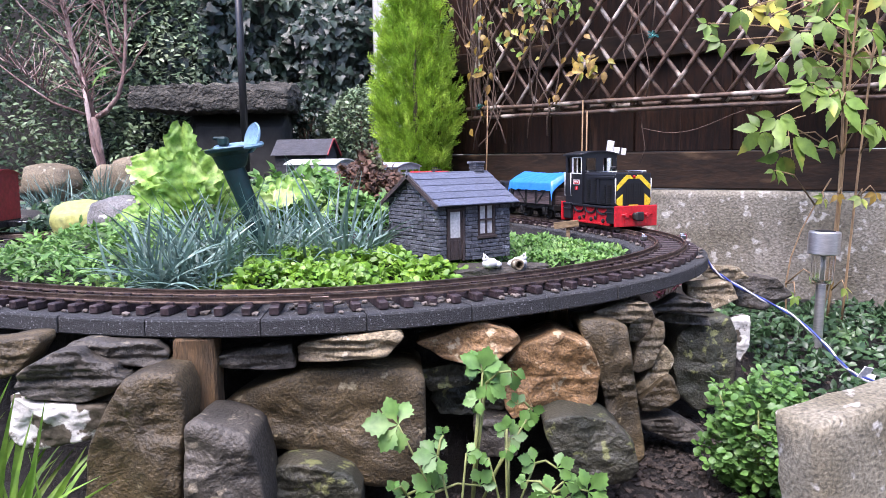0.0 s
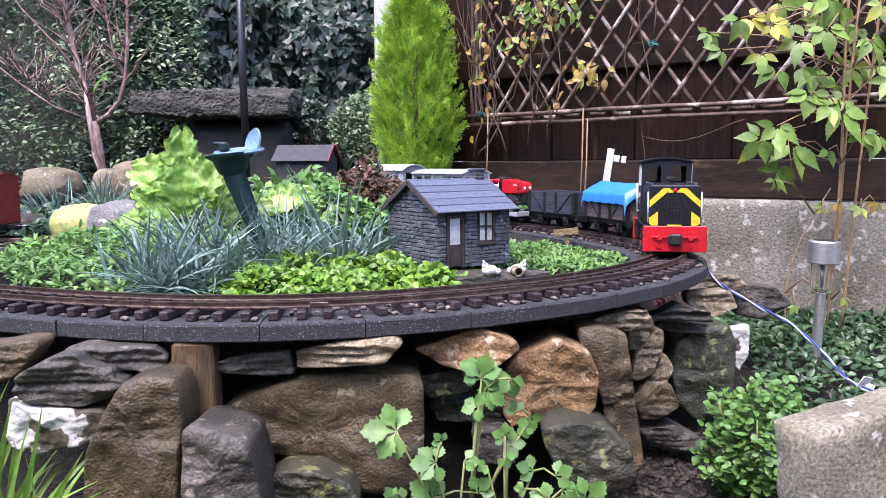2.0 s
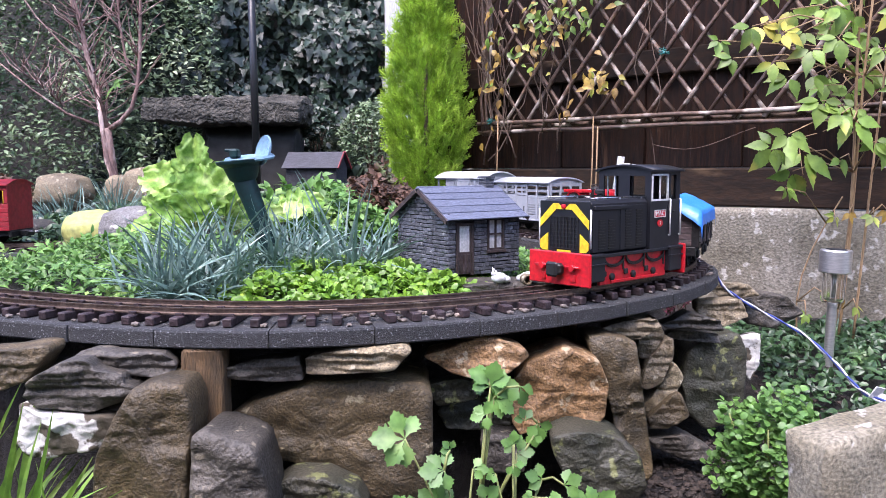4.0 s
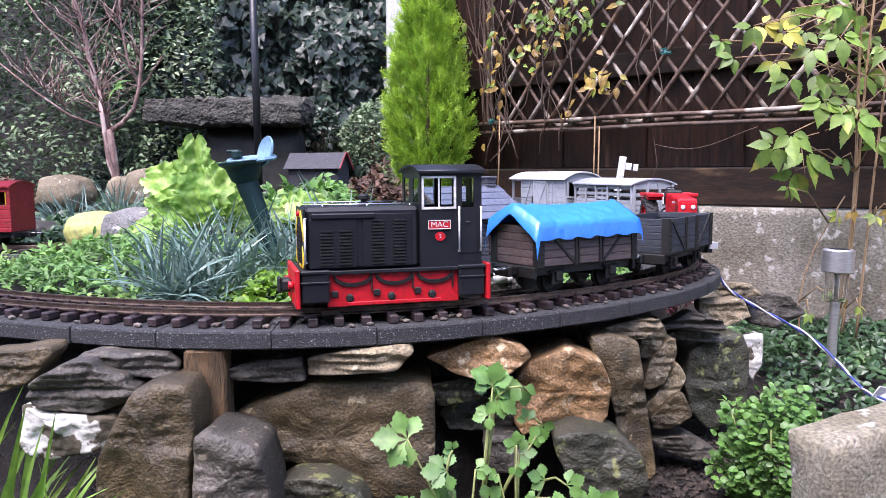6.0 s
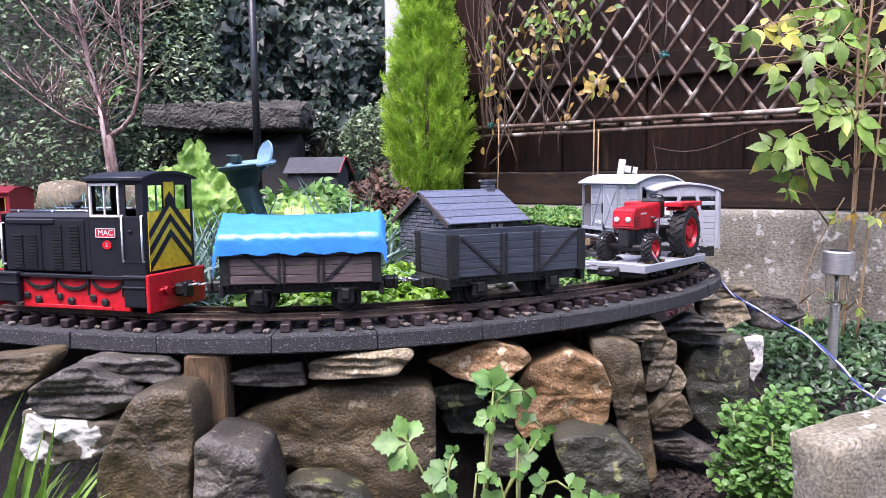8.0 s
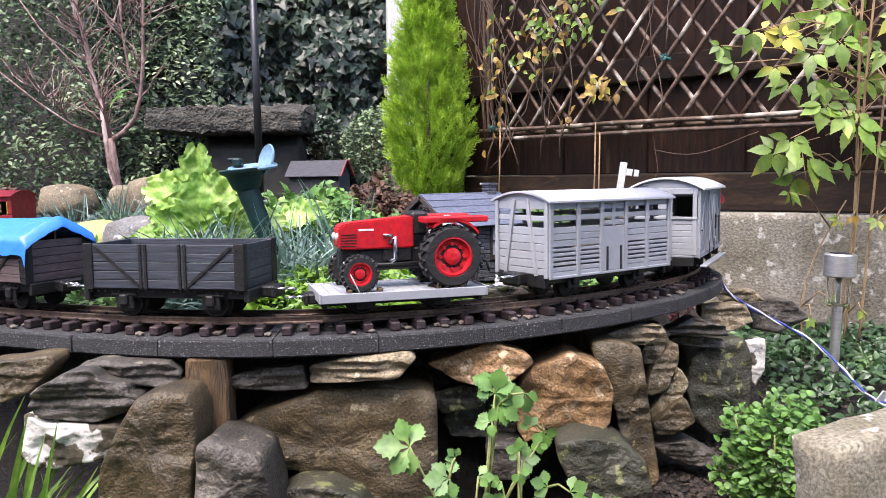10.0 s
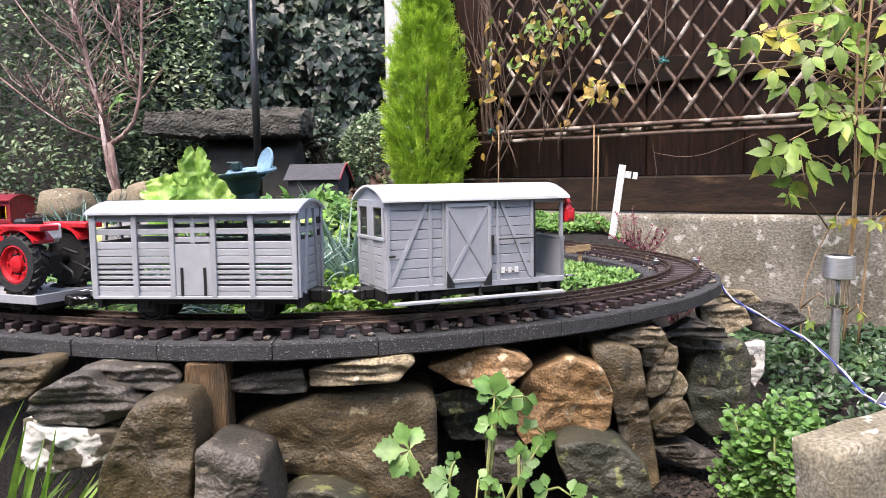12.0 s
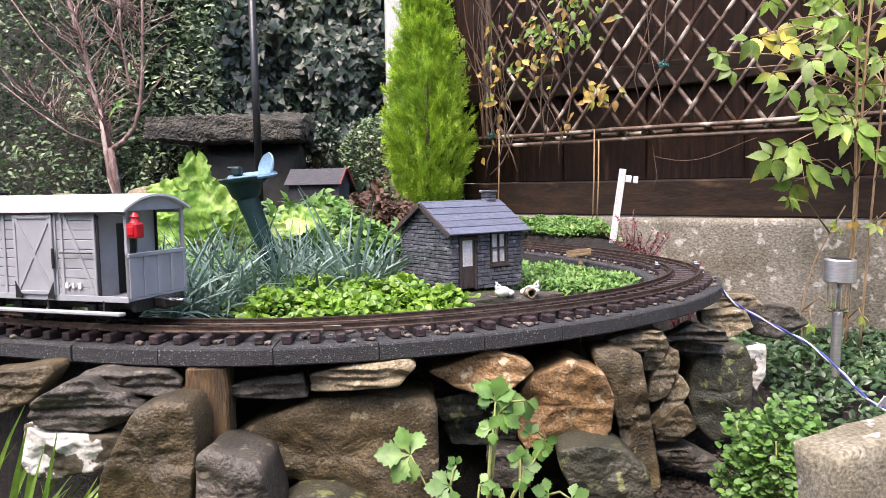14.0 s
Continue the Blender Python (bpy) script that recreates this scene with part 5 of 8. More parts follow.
def restack(t, heights):
    """Move a finished vehicle's parts to the heights of the true one: pairs of (made, true)."""
    made, true = [a for a, _ in heights], [b for _, b in heights]
    done = set()
    for ob in t.children_recursive:
        if ob.name.startswith("wheelset"):
            continue
        base = ob.location.z
        ob.location.z = float(np.interp(base, made, true)) if base else 0.0
        if ob.data.name not in done:
            done.add(ob.data.name)
            for v in ob.data.vertices:
                v.co.z = float(np.interp(v.co.z + base, made, true)) - ob.location.z
    return t


def resize(t, sx, sz):
    """Fit a finished vehicle to its true length and height."""
    done = set()
    for ob in t.children_recursive:
        ob.location.x *= sx
        if ob.name.startswith("wheelset"):
            continue
        ob.location.z *= sz
        if ob.data.name not in done:
            done.add(ob.data.name)
            ob.data.transform(Matrix.Diagonal((sx, 1, sz, 1)))
    return t


TRAIN["locomotive"] = resize(locomotive(), 0.945, 1.03)
TRAIN["tarp_wagon"] = resize(open_wagon("brown_open_wagon", "brown planked open wagon with black ironwork", BROWN_PAINT), 0.91, 1.0)
restack(TRAIN["tarp_wagon"], ((0.0, 0.0), (0.0155, 0.0225), (0.0265, 0.0340), (0.2, 0.2075)))
TRAIN["tarpaulin"] = restack(resize(tarpaulin(), 0.92, 1.0), ((0.0, 0.0075), (0.2, 0.2075)))
TRAIN["open_wagon"] = restack(open_wagon("grey_open_wagon", "dark grey planked open wagon with black ironwork", SLATE_PAINT), ((0.0, 0.0), (0.0155, 0.0210), (0.0265, 0.0325), (0.2, 0.206)))
TRAIN["flat_wagon"] = resize(flat_wagon(), 0.875, 1.0)
TRAIN["tractor"] = tractor()
for ob in TRAIN["tractor"].children_recursive:
    # true size of the toy, still resting on the deck
    ob.location = (ob.location.x * 1.12, ob.location.y * 1.04, ob.location.z * 1.10 - 0.0256 * 0.10 * (ob.type == "EMPTY"))
    if ob.type == "MESH":
        ob.data.transform(Matrix.Diagonal((1.10 if ob.parent.type == "EMPTY" and ob.parent.name.startswith("wheel") else 1.12, 1.04, 1.10, 1)))
        if not ob.parent.name.startswith("wheel"):
            ob.data.transform(Matrix.Translation((0, 0, -0.0256 * 0.10)))
TRAIN["cattle_wagon"] = restack(cattle_wagon(), ((0.0, 0.0), (0.0165, 0.0270), (0.1165, 0.1185), (0.2, 0.202)))
TRAIN["brake_van"] = restack(resize(brake_van(), 0.955, 1.0), ((0.0, 0.0), (0.0105, 0.0155), (0.0225, 0.0285), (0.1215, 0.1275), (0.2, 0.206)))


# ---- the model hut inside the loop ----
HUT_WALL = mat("hut_stone", (0.125, 0.133, 0.155), (0.075, 0.080, 0.096), 120, 0.8, 0.6, c=(0.26, 0.27, 0.29), vary=0.3, depth=0.002)
HUT_CORE = mat("hut_mortar", (0.045, 0.046, 0.052), (0.03, 0.03, 0.034), 80, 0.9, 0.4)
HUT_ROOF = mat("hut_slate", (0.13, 0.148, 0.205), (0.10, 0.115, 0.16), 50, 0.55, 0.35, vary=0.12, stretch=(1, 3, 3))
HUT_WOOD = mat("hut_timber", (0.07, 0.048, 0.045), (0.045, 0.032, 0.03), 60, 0.7, 0.4, stretch=(5, 5, 1))
CURTAIN = mat("white_paper", (0.72, 0.72, 0.70), (0.62, 0.62, 0.60), 60, 0.8, 0.1)
GREEN_PLASTIC = mat("green_plastic", (0.006, 0.034, 0.034), (0.005, 0.025, 0.026), 50, 0.5, 0.05, spec=0.3)
BLUE_PLASTIC = mat("pale_blue_plastic", (0.22, 0.38, 0.50), (0.18, 0.32, 0.44), 50, 0.3, 0.05, c=(0.3, 0.45, 0.55))
STEEL = mat("brushed_steel", (0.72, 0.70, 0.68), (0.58, 0.57, 0.56), 50, 0.42, 0.1, metal=0.9, stretch=(1, 1, 8), dirt=0.15)
BLACK_POLE = mat("black_pole", (0.010, 0.011, 0.013), (0.016, 0.016, 0.018), 30, 0.35, 0.1)
WHITE_WOOD = mat("white_painted_post", (0.72, 0.71, 0.66), (0.60, 0.58, 0.52), 18, 0.7, 0.3, stretch=(4, 4, 0.7))
OLD_STONE = mat("mossy_coping", (0.10, 0.092, 0.075), (0.035, 0.034, 0.026), 22, 0.9, 1.0, c=(0.19, 0.18, 0.13), depth=0.02)
# dark stone, taken darker so the gaps between hedge leaves look shaded
DARK_WALL = mat("dark_garden_wall", (0.036, 0.034, 0.030), (0.016, 0.016, 0.014), 6, 0.9, 0.8, c=(0.06, 0.055, 0.045))
YELLOW_STONE = mat("yellow_painted_stone", (0.50, 0.50, 0.14), (0.36, 0.38, 0.14), 25, 0.7, 0.5, c=(0.62, 0.62, 0.36))
WIRE_WHITE = mat("white_wire", (0.72, 0.72, 0.76), (0.62, 0.62, 0.7), 40, 0.4, 0.0)
WIRE_BLUE = mat("blue_wire", (0.06, 0.10, 0.40), (0.05, 0.08, 0.34), 40, 0.4, 0.0)
PALE_TIMBER = mat("pale_timber", (0.30, 0.21, 0.11), (0.22, 0.15, 0.08), 30, 0.8, 0.4, stretch=(1, 5, 5))


def build_hut():
    hut = thing("model_hut", "small grey stone model hut with a slate roof", "model house", m=pose(-0.005, 1.060, 0.2985, 0, 0, 36))
    W, L, H, RZ = 0.129, 0.130, 0.084, 0.122
    rnd = random.Random(5)
    d0, d1, dz = 0.014, 0.044, 0.074
    w0, w1, wz0, wz1 = 0.070, 0.100, 0.034, 0.079
    bm = bmesh.new()
    t = 0.006
    for x0, x1, z0, z1 in ((0, d0, 0, H), (d1, w0, 0, H), (w1, W, 0, H), (d0, d1, dz, H), (w0, w1, 0, wz0), (w0, w1, wz1, H)):
        box(bm, x0, x1, 0.001, t, z0, z1)
    box(bm, 0, W, L - t, L - 0.001, 0, H)
    for x in (0.001, W - t):
        extrude_outline(bm, [(0, 0), (L, 0), (L, H), (L / 2, RZ - 0.003), (0, H)], t - 0.001, Matrix.Translation((x + t - 0.001, 0, 0)) @ Matrix.Rotation(radians(90), 4, "Z"))
    wall = part("wall", bm, HUT_CORE, hut)
    # thin stones in courses, proud of the mortar
    bm = bmesh.new()
    ch = 0.0056

    def stone(x0, x1, z, face):
        o = rnd.uniform(0.0002, 0.0018)
        h = ch * rnd.uniform(0.78, 0.95)
        z += rnd.uniform(-0.0004, 0.0004)
        if face == "front":
            box(bm, x0, x1, -o, 0.003, z, z + h, 0.0006)
        elif face == "left":
            box(bm, -o, 0.003, x0, x1, z, z + h, 0.0006)
        else:
            box(bm, W - 0.003, W + o, x0, x1, z, z + h, 0.0006)
    z = 0.0
    while z < RZ - 0.008:
        for face, length in (("front", W), ("left", L), ("right", L)):
            if face == "front" and z > H - ch:
                continue
            a = 0.0
            lo, hi = 0.0, length
            if z > H:
                k = (z - H + ch) / (RZ - H)
                lo, hi = length * k / 2 + 0.001, length * (1 - k / 2) - 0.001
            a = lo
            while a < hi - 0.002:
                b = min(a + rnd.uniform(0.009, 0.022), hi)
                if face != "front":
                    stone(a, b - 0.0006, z, face)
                else:
                    holes = [(p, q) for p, q, s, e in ((d0 - 0.002, d1 + 0.002, 0, dz + 0.002), (w0 - 0.002, w1 + 0.002, wz0 - 0.004, wz1 + 0.002)) if s - ch < z < e]
                    segs = [(a, b - 0.0006)]
                    for p, q in holes:
                        segs = [g for s, e in segs for g in ((s, min(e, p)), (max(s, q), e)) if g[1] - g[0] > 0.001]
                    for s, e in segs:
                        stone(s, e, z, face)
                a = b
        z += ch
    courses = part("stone_course", bm, HUT_WALL, wall, "thin uneven grey stones")
    courses["kind"] = "stuff"
    # roof of slate strips, ridge along x
    for sd in (0, 1):
        slope = math.atan2(RZ - H, L / 2)
        for i in range(5):
            bm = bmesh.new()
            box(bm, -0.008, W + 0.010, 0, 0.0205, 0, 0.0022, 0.0005)
            for v in bm.verts:
                v.co.z += 0.0006 * noise.noise(v.co * 90 + Vector((i, 0, 0)))
            m = Matrix.Translation((0, -0.010, H - 0.0058)) @ Matrix.Rotation(slope, 4, "X") @ Matrix.Translation((0, 0.0170 * i, 0.0012 + 0.0002 * i)) @ Matrix.Rotation(radians(-3), 4, "X")
            if sd:
                m = Matrix.Translation((0, L, 0)) @ Matrix.Diagonal((1, -1, 1, 1)) @ m
            bmesh.ops.transform(bm, matrix=m, verts=bm.verts)
            if sd:
                bmesh.ops.reverse_faces(bm, faces=bm.faces[:])
            part("roof_strip", bm, HUT_ROOF, hut, "blue-grey slate strip")
    bm = bmesh.new()
    box(bm, -0.0085, W + 0.0105, L / 2 - 0.004, L / 2 + 0.004, RZ - 0.001, RZ + 0.003, 0.001)
    part("ridge_cap", bm, HUT_ROOF, hut)
    for x in (-0.0095, W + 0.0105):
        bm = bmesh.new()
        for sd in (0, 1):
            vs = box(bm, -0.001, 0.001, 0, 0.083, -0.004, 0.002, m=Matrix.Translation((x, -0.010, H - 0.006)) @ Matrix.Rotation(math.atan2(RZ - H, L / 2), 4, "X"))
            if sd:
                for v in vs:
                    v.co.y = L - v.co.y
        bmesh.ops.recalc_face_normals(bm, faces=bm.faces[:])
        part("barge_board", bm, HUT_WOOD, hut)
    bm = bmesh.new()
    for i in range(7):
        for k in range(4):
            cx, cy = ((-0.004, -0.004), (0.004, -0.004), (0.004, 0.004), (-0.004, 0.004))[k]
            o = rnd.uniform(-0.0006, 0.0006)
            box(bm, cx - 0.0045 + o, cx + 0.0045 + o, cy - 0.0045, cy + 0.0045, 0.004 * i, 0.004 * i + 0.0036, 0.0008)
    for v in bm.verts:
        if v.co.z > 0.023:
            v.co.x *= 1.2
            v.co.y *= 1.2
    bmesh.ops.transform(bm, matrix=Matrix.Translation((W - 0.010, L / 2, RZ - 0.010)), verts=bm.verts)
    part("chimney", bm, HUT_WALL, hut, "rough stone chimney stack")
    # door and window
    bm = bmesh.new()
    for x in (d0, d1 - 0.0035):
        box(bm, x, x + 0.0035, -0.0012, 0.004, 0, dz, 0.0004)
    box(bm, d0 - 0.001, d1 + 0.001, -0.0014, 0.004, dz - 0.0035, dz + 0.001, 0.0004)
    door = part("door", bm, HUT_WOOD, hut, "dark brown door with a white pane")
    bm = bmesh.new()
    box(bm, d0 + 0.0035, d1 - 0.0035, 0.001, 0.003, 0.002, 0.0335, 0.0004)
    for k in range(3):
        box(bm, d0 + 0.006 + k * 0.007, d0 + 0.0105 + k * 0.007, 0.0002, 0.003, 0.005, 0.030, 0.0003)
    box(bm, d0 + 0.0035, d0 + 0.006, 0.0006, 0.003, 0.0335, dz - 0.003)
    box(bm, d1 - 0.006, d1 - 0.0035, 0.0006, 0.003, 0.0335, dz - 0.003)
    part("door_leaf", bm, HUT_WOOD, door)
    bm = bmesh.new()
    box(bm, d0 + 0.006, d1 - 0.006, 0.0014, 0.0028, 0.0335, dz - 0.0038)
    part("pane", bm, CURTAIN, door, "white door pane")
    bm = bmesh.new()
    for x in (w0, (w0 + w1) / 2 - 0.001, w1 - 0.0028):
        box(bm, x, x + (0.002 if x not in (w0, w1 - 0.0028) else 0.0028), -0.001, 0.004, wz0, wz1, 0.0003)
    for zz in (wz0, (wz0 + wz1) / 2 - 0.001, wz1 - 0.0026):
        box(bm, w0, w1, -0.0007, 0.004, zz, zz + 0.0024, 0.0003)
    win = part("window", bm, HUT_WOOD, hut, "dark brown four-pane window")
    bm = bmesh.new()
    box(bm, w0 - 0.003, w1 + 0.003, -0.003, 0.004, wz0 - 0.0045, wz0, 0.0006)
    part("sill", bm, HUT_WOOD, win)
    bm = bmesh.new()
    box(bm, w0 + 0.002, w1 - 0.002, 0.0022, 0.003, wz0, wz1)
    part("pane", bm, CURTAIN, win, "white window panes")
    # slab on which its front stands
    solid("stone_slab", taper(rock_bm(0.150, 0.075, 0.026, 71, 0.85, 0.06)), STONE_GREY, "flat stone slab before the hut's door", "stone", m=pose(0.078, 1.060, 0.2845, 0, 0, 14))
    # two small white animal ornaments lying before the hut: plain shapes
    for x, y, dark in ((0.063, 1.022, 0), (0.103, 1.030, 1)):
        bm = bmesh.new()
        for cx, cy, cz, r, sx in ((0, 0, 0.007, 0.0075, 1.5), (-0.006, 0, 0.013, 0.0048, 1.0), (0.010, 0, 0.005, 0.0050, 1.3)):
            q = bmesh.ops.create_icosphere(bm, subdivisions=2, radius=r)
            bmesh.ops.transform(bm, matrix=Matrix.Translation((cx, cy, cz)) @ Matrix.Diagonal((sx, 1, 1, 1)), verts=q["verts"])
        for dy in (-0.003, 0.003):
            tube(bm, (-0.007, dy, 0.016), (-0.008, dy * 1.4, 0.0205), 0.0016, 0.0006, 6)
        for f in bm.faces:
            f.smooth = True
        bmesh.ops.transform(bm, matrix=Matrix.Diagonal((1.0, 1.1, 1.0, 1)), verts=bm.verts)
        solid("animal_ornament", bm, WHITE, "small white resting animal ornament on a stone", "ornament", "ornaments before the hut", m=pose(x, y, 0.296, 0, 0, 160 if dark else 10))
    bm = bmesh.new()
    lathe(bm, [(0.0062, 0), (0.0075, 0.003), (0.0075, 0.013), (0.0062, 0.016), (0.0045, 0.0155), (0.0045, 0.004)], 16, Matrix.Rotation(radians(90), 4, "X"))
    solid("toy_barrel", bm, STONE_PALE, "tiny pale barrel lying on its side", "ornament", m=pose(0.096, 1.012, 0.3035, 0, 0, 15))


build_hut()


# ---- garden furniture ----
def solar_stake_lamp():
    t = thing("solar_stake_lamp", "steel solar garden lamp on a stake by the wall", "garden lamp", m=pose(0.700, 1.41, 0.06, 0, 1.5, 0))
    bm = bmesh.new()
    lathe(bm, [(0.0088, 0), (0.0088, 0.142)], 18)
    part("stake", bm, STEEL, t, "brushed steel tube")
    bm = bmesh.new()
    lathe(bm, [(0.010, 0.140), (0.0175, 0.142), (0.0190, 0.147), (0.0195, 0.198), (0.0180, 0.199), (0.0175, 0.150), (0.010, 0.145)], 24)
    part("lens", bm, glass("ribbed_lens", (0.92, 0.91, 0.88), 0.25), t, "clear ribbed plastic lens")
    ribs = mat("lens_plastic", (0.40, 0.37, 0.32), (0.34, 0.31, 0.27), 60, 0.3, 0.05, dirt=0.1)
    bm = bmesh.new()
    for i in range(14):
        a = 2 * math.pi * i / 14
        tube(bm, (0.0186 * math.cos(a), 0.0186 * math.sin(a), 0.150), (0.0190 * math.cos(a), 0.0190 * math.sin(a), 0.197), 0.0007, n=5)
    part("rib", bm, ribs, t)
    bm = bmesh.new()
    tube(bm, (0, 0, 0.150), (0, 0, 0.197), 0.004, n=10)
    part("stem", bm, STEEL, t)
    bm = bmesh.new()
    lathe(bm, [(0.0255, 0.197), (0.0278, 0.199), (0.0278, 0.237), (0.0262, 0.2395), (0.0200, 0.2395)], 32)
    part("cap", bm, STEEL, t, "brushed steel cap")
    bm = bmesh.new()
    box(bm, -0.014, 0.014, -0.014, 0.014, 0.2390, 0.2412, 0.0008)
    part("solar_cell", bm, BLACK, t)


def solar_spike():
    t = thing("solar_animal_deterrent", "dark green plastic solar spike with a pale blue lid", "garden device")
    foot, head = Vector((-0.281, 1.15, 0.352)), Vector((-0.312, 1.15, 0.437))
    m = Matrix.Translation(foot) @ (head - foot).to_track_quat("Z", "Y").to_matrix().to_4x4()
    bm = bmesh.new()
    lathe(bm, [(0.0125, -0.07), (0.0135, 0.0), (0.0150, 0.055), (0.0165, 0.070), (0.0165, 0.086), (0.0140, 0.096)], 22, m)
    part("tube", bm, GREEN_PLASTIC, t)
    bm = bmesh.new()
    lathe(bm, [(0.014, 0), (0.021, 0.006), (0.027, 0.024), (0.036, 0.030), (0.037, 0.034), (0.031, 0.035)], 28, Matrix.Translation((-0.311, 1.15, 0.430)) @ pose(0, 0, 0, 4, -6, 0))
    part("head", bm, GREEN_PLASTIC, t, "dark green funnel-shaped head")
    bm = bmesh.new()
    lathe(bm, [(0.010, 0), (0.034, 0.001), (0.036, 0.004), (0.034, 0.007), (0.029, 0.0045), (0.010, 0.003)], 28, Matrix.Translation((-0.301, 1.15, 0.462)) @ pose(0, 0, 0, 8, -4, 0) @ Matrix.Diagonal((1.05, 0.8, 1, 1)))
    part("tray", bm, BLUE_PLASTIC, t, "pale blue dish")
    bm = bmesh.new()
    lathe(bm, [(0.004, 0), (0.021, 0.0008), (0.0225, 0.003), (0.021, 0.005), (0.017, 0.003), (0.004, 0.0022)], 26, Matrix.Translation((-0.279, 1.153, 0.477)) @ pose(0, 0, 0, 75, 0, -38) @ Matrix.Diagonal((0.75, 1.05, 1, 1)))
    part("solar_lid", bm, BLUE_PLASTIC, t, "tilted pale blue lid")
    bm = bmesh.new()
    box(bm, -0.332, -0.318, 1.145, 1.165, 0.466, 0.480, 0.003)
    box(bm, -0.340, -0.322, 1.150, 1.160, 0.475, 0.480, 0.002)
    part("clip", bm, GREEN_PLASTIC, t)


def signal_post():
    t = thing("signal_post", "white wooden toy signal post with a short arm", "signal", m=pose(0.386, 1.90, 0.265, 0, 8, 0))
    bm = bmesh.new()
    box(bm, -0.008, 0.008, -0.005, 0.005, 0, 0.216, 0.001)
    part("post", bm, WHITE, t)
    bm = bmesh.new()
    box(bm, 0.008, 0.040, -0.003, 0.001, 0.185, 0.202, 0.001)
    part("arm", bm, WHITE, t)
    bar("stripe", t, CHASSIS, 0.0235, 0.0275, -0.0036, -0.0030, 0.185, 0.202, 0)


def small_sign():
    t = thing("lineside_board", "small pale wooden board on a short post", "sign", m=pose(0.262, 1.60, 0.262))
    bar("post", t, PALE_TIMBER, -0.004, 0.004, -0.003, 0.003, 0, 0.044)
    bar("board", t, PALE_TIMBER, -0.026, 0.026, -0.007, -0.003, 0.033, 0.047, m=pose(0, 0, 0, 0, -6, 0))


def wires():
    t = thing("track_wire", "twisted blue and white wires that feed the track", "wire")
    pts = [Vector(p) for p in ((0.412, 1.335, 0.292), (0.440, 1.30, 0.280), (0.462, 1.295, 0.248), (0.490, 1.29, 0.227), (0.545, 1.29, 0.196), (0.592, 1.28, 0.170), (0.614, 1.22, 0.140), (0.612, 1.15, 0.121), (0.605, 1.09, 0.119), (0.618, 1.06, 0.118))]
    for k, (name, m) in enumerate((("white_core", WIRE_WHITE), ("blue_core", WIRE_BLUE))):
        bm = bmesh.new()
        smooth = []
        n = 70
        for i in range(n + 1):
            u = i / n * (len(pts) - 1)
            j = min(int(u), len(pts) - 2)
            f = u - j
            p0, p1, p2, p3 = pts[max(j - 1, 0)], pts[j], pts[j + 1], pts[min(j + 2, len(pts) - 1)]
            p = 0.5 * ((2 * p1) + (p2 - p0) * f + (2 * p0 - 5 * p1 + 4 * p2 - p3) * f * f + (3 * p1 - p0 - 3 * p2 + p3) * f ** 3)
            a = i * 0.55 + k * math.pi
            smooth.append(p + Vector((0, 0.0018 * math.cos(a), 0.0018 * math.sin(a))))
        path_tube(bm, smooth, 0.0017, n=6)
        part(name, bm, m, t)
    bm = bmesh.new()
    box(bm, -0.010, 0.008, -0.001, 0.001, 0, 0.020, 0.0005, pose(0.607, 1.085, 0.118, 25, 15, 20))
    box(bm, -0.002, 0.010, -0.001, 0.001, 0.002, 0.010, 0.0005, pose(0.612, 1.082, 0.118, -25, 25, -20))
    part("label_tag", bm, WHITE, t, "torn white tag")
    for side, nm in ((-0.036, "outer"), (0.034, "inner")):
        p, a = on_track(1.145, side, -0.004)
        c = thing("rail_clamp", "bright metal wire clamp on a rail", "clamp", "rail clamps", m=Matrix.Translation(p) @ pose(0, 0, 0, 0, 0, math.degrees(a)))
        bm = bmesh.new()
        box(bm, -0.008, 0.008, -0.005, 0.005, -0.004, 0.004, 0.001)
        tube(bm, (-0.004, 0, 0.003), (-0.004, 0, 0.007), 0.0022, n=8)
        tube(bm, (0.004, 0, 0.003), (0.004, 0, 0.007), 0.0022, n=8)
        part("body", bm, SILVER, c)


COTTAGE_ROOF = mat("cottage_slate", (0.060, 0.062, 0.078), (0.036, 0.038, 0.048), 40, 0.65, 0.4, stretch=(1, 3, 3), vary=0.1)


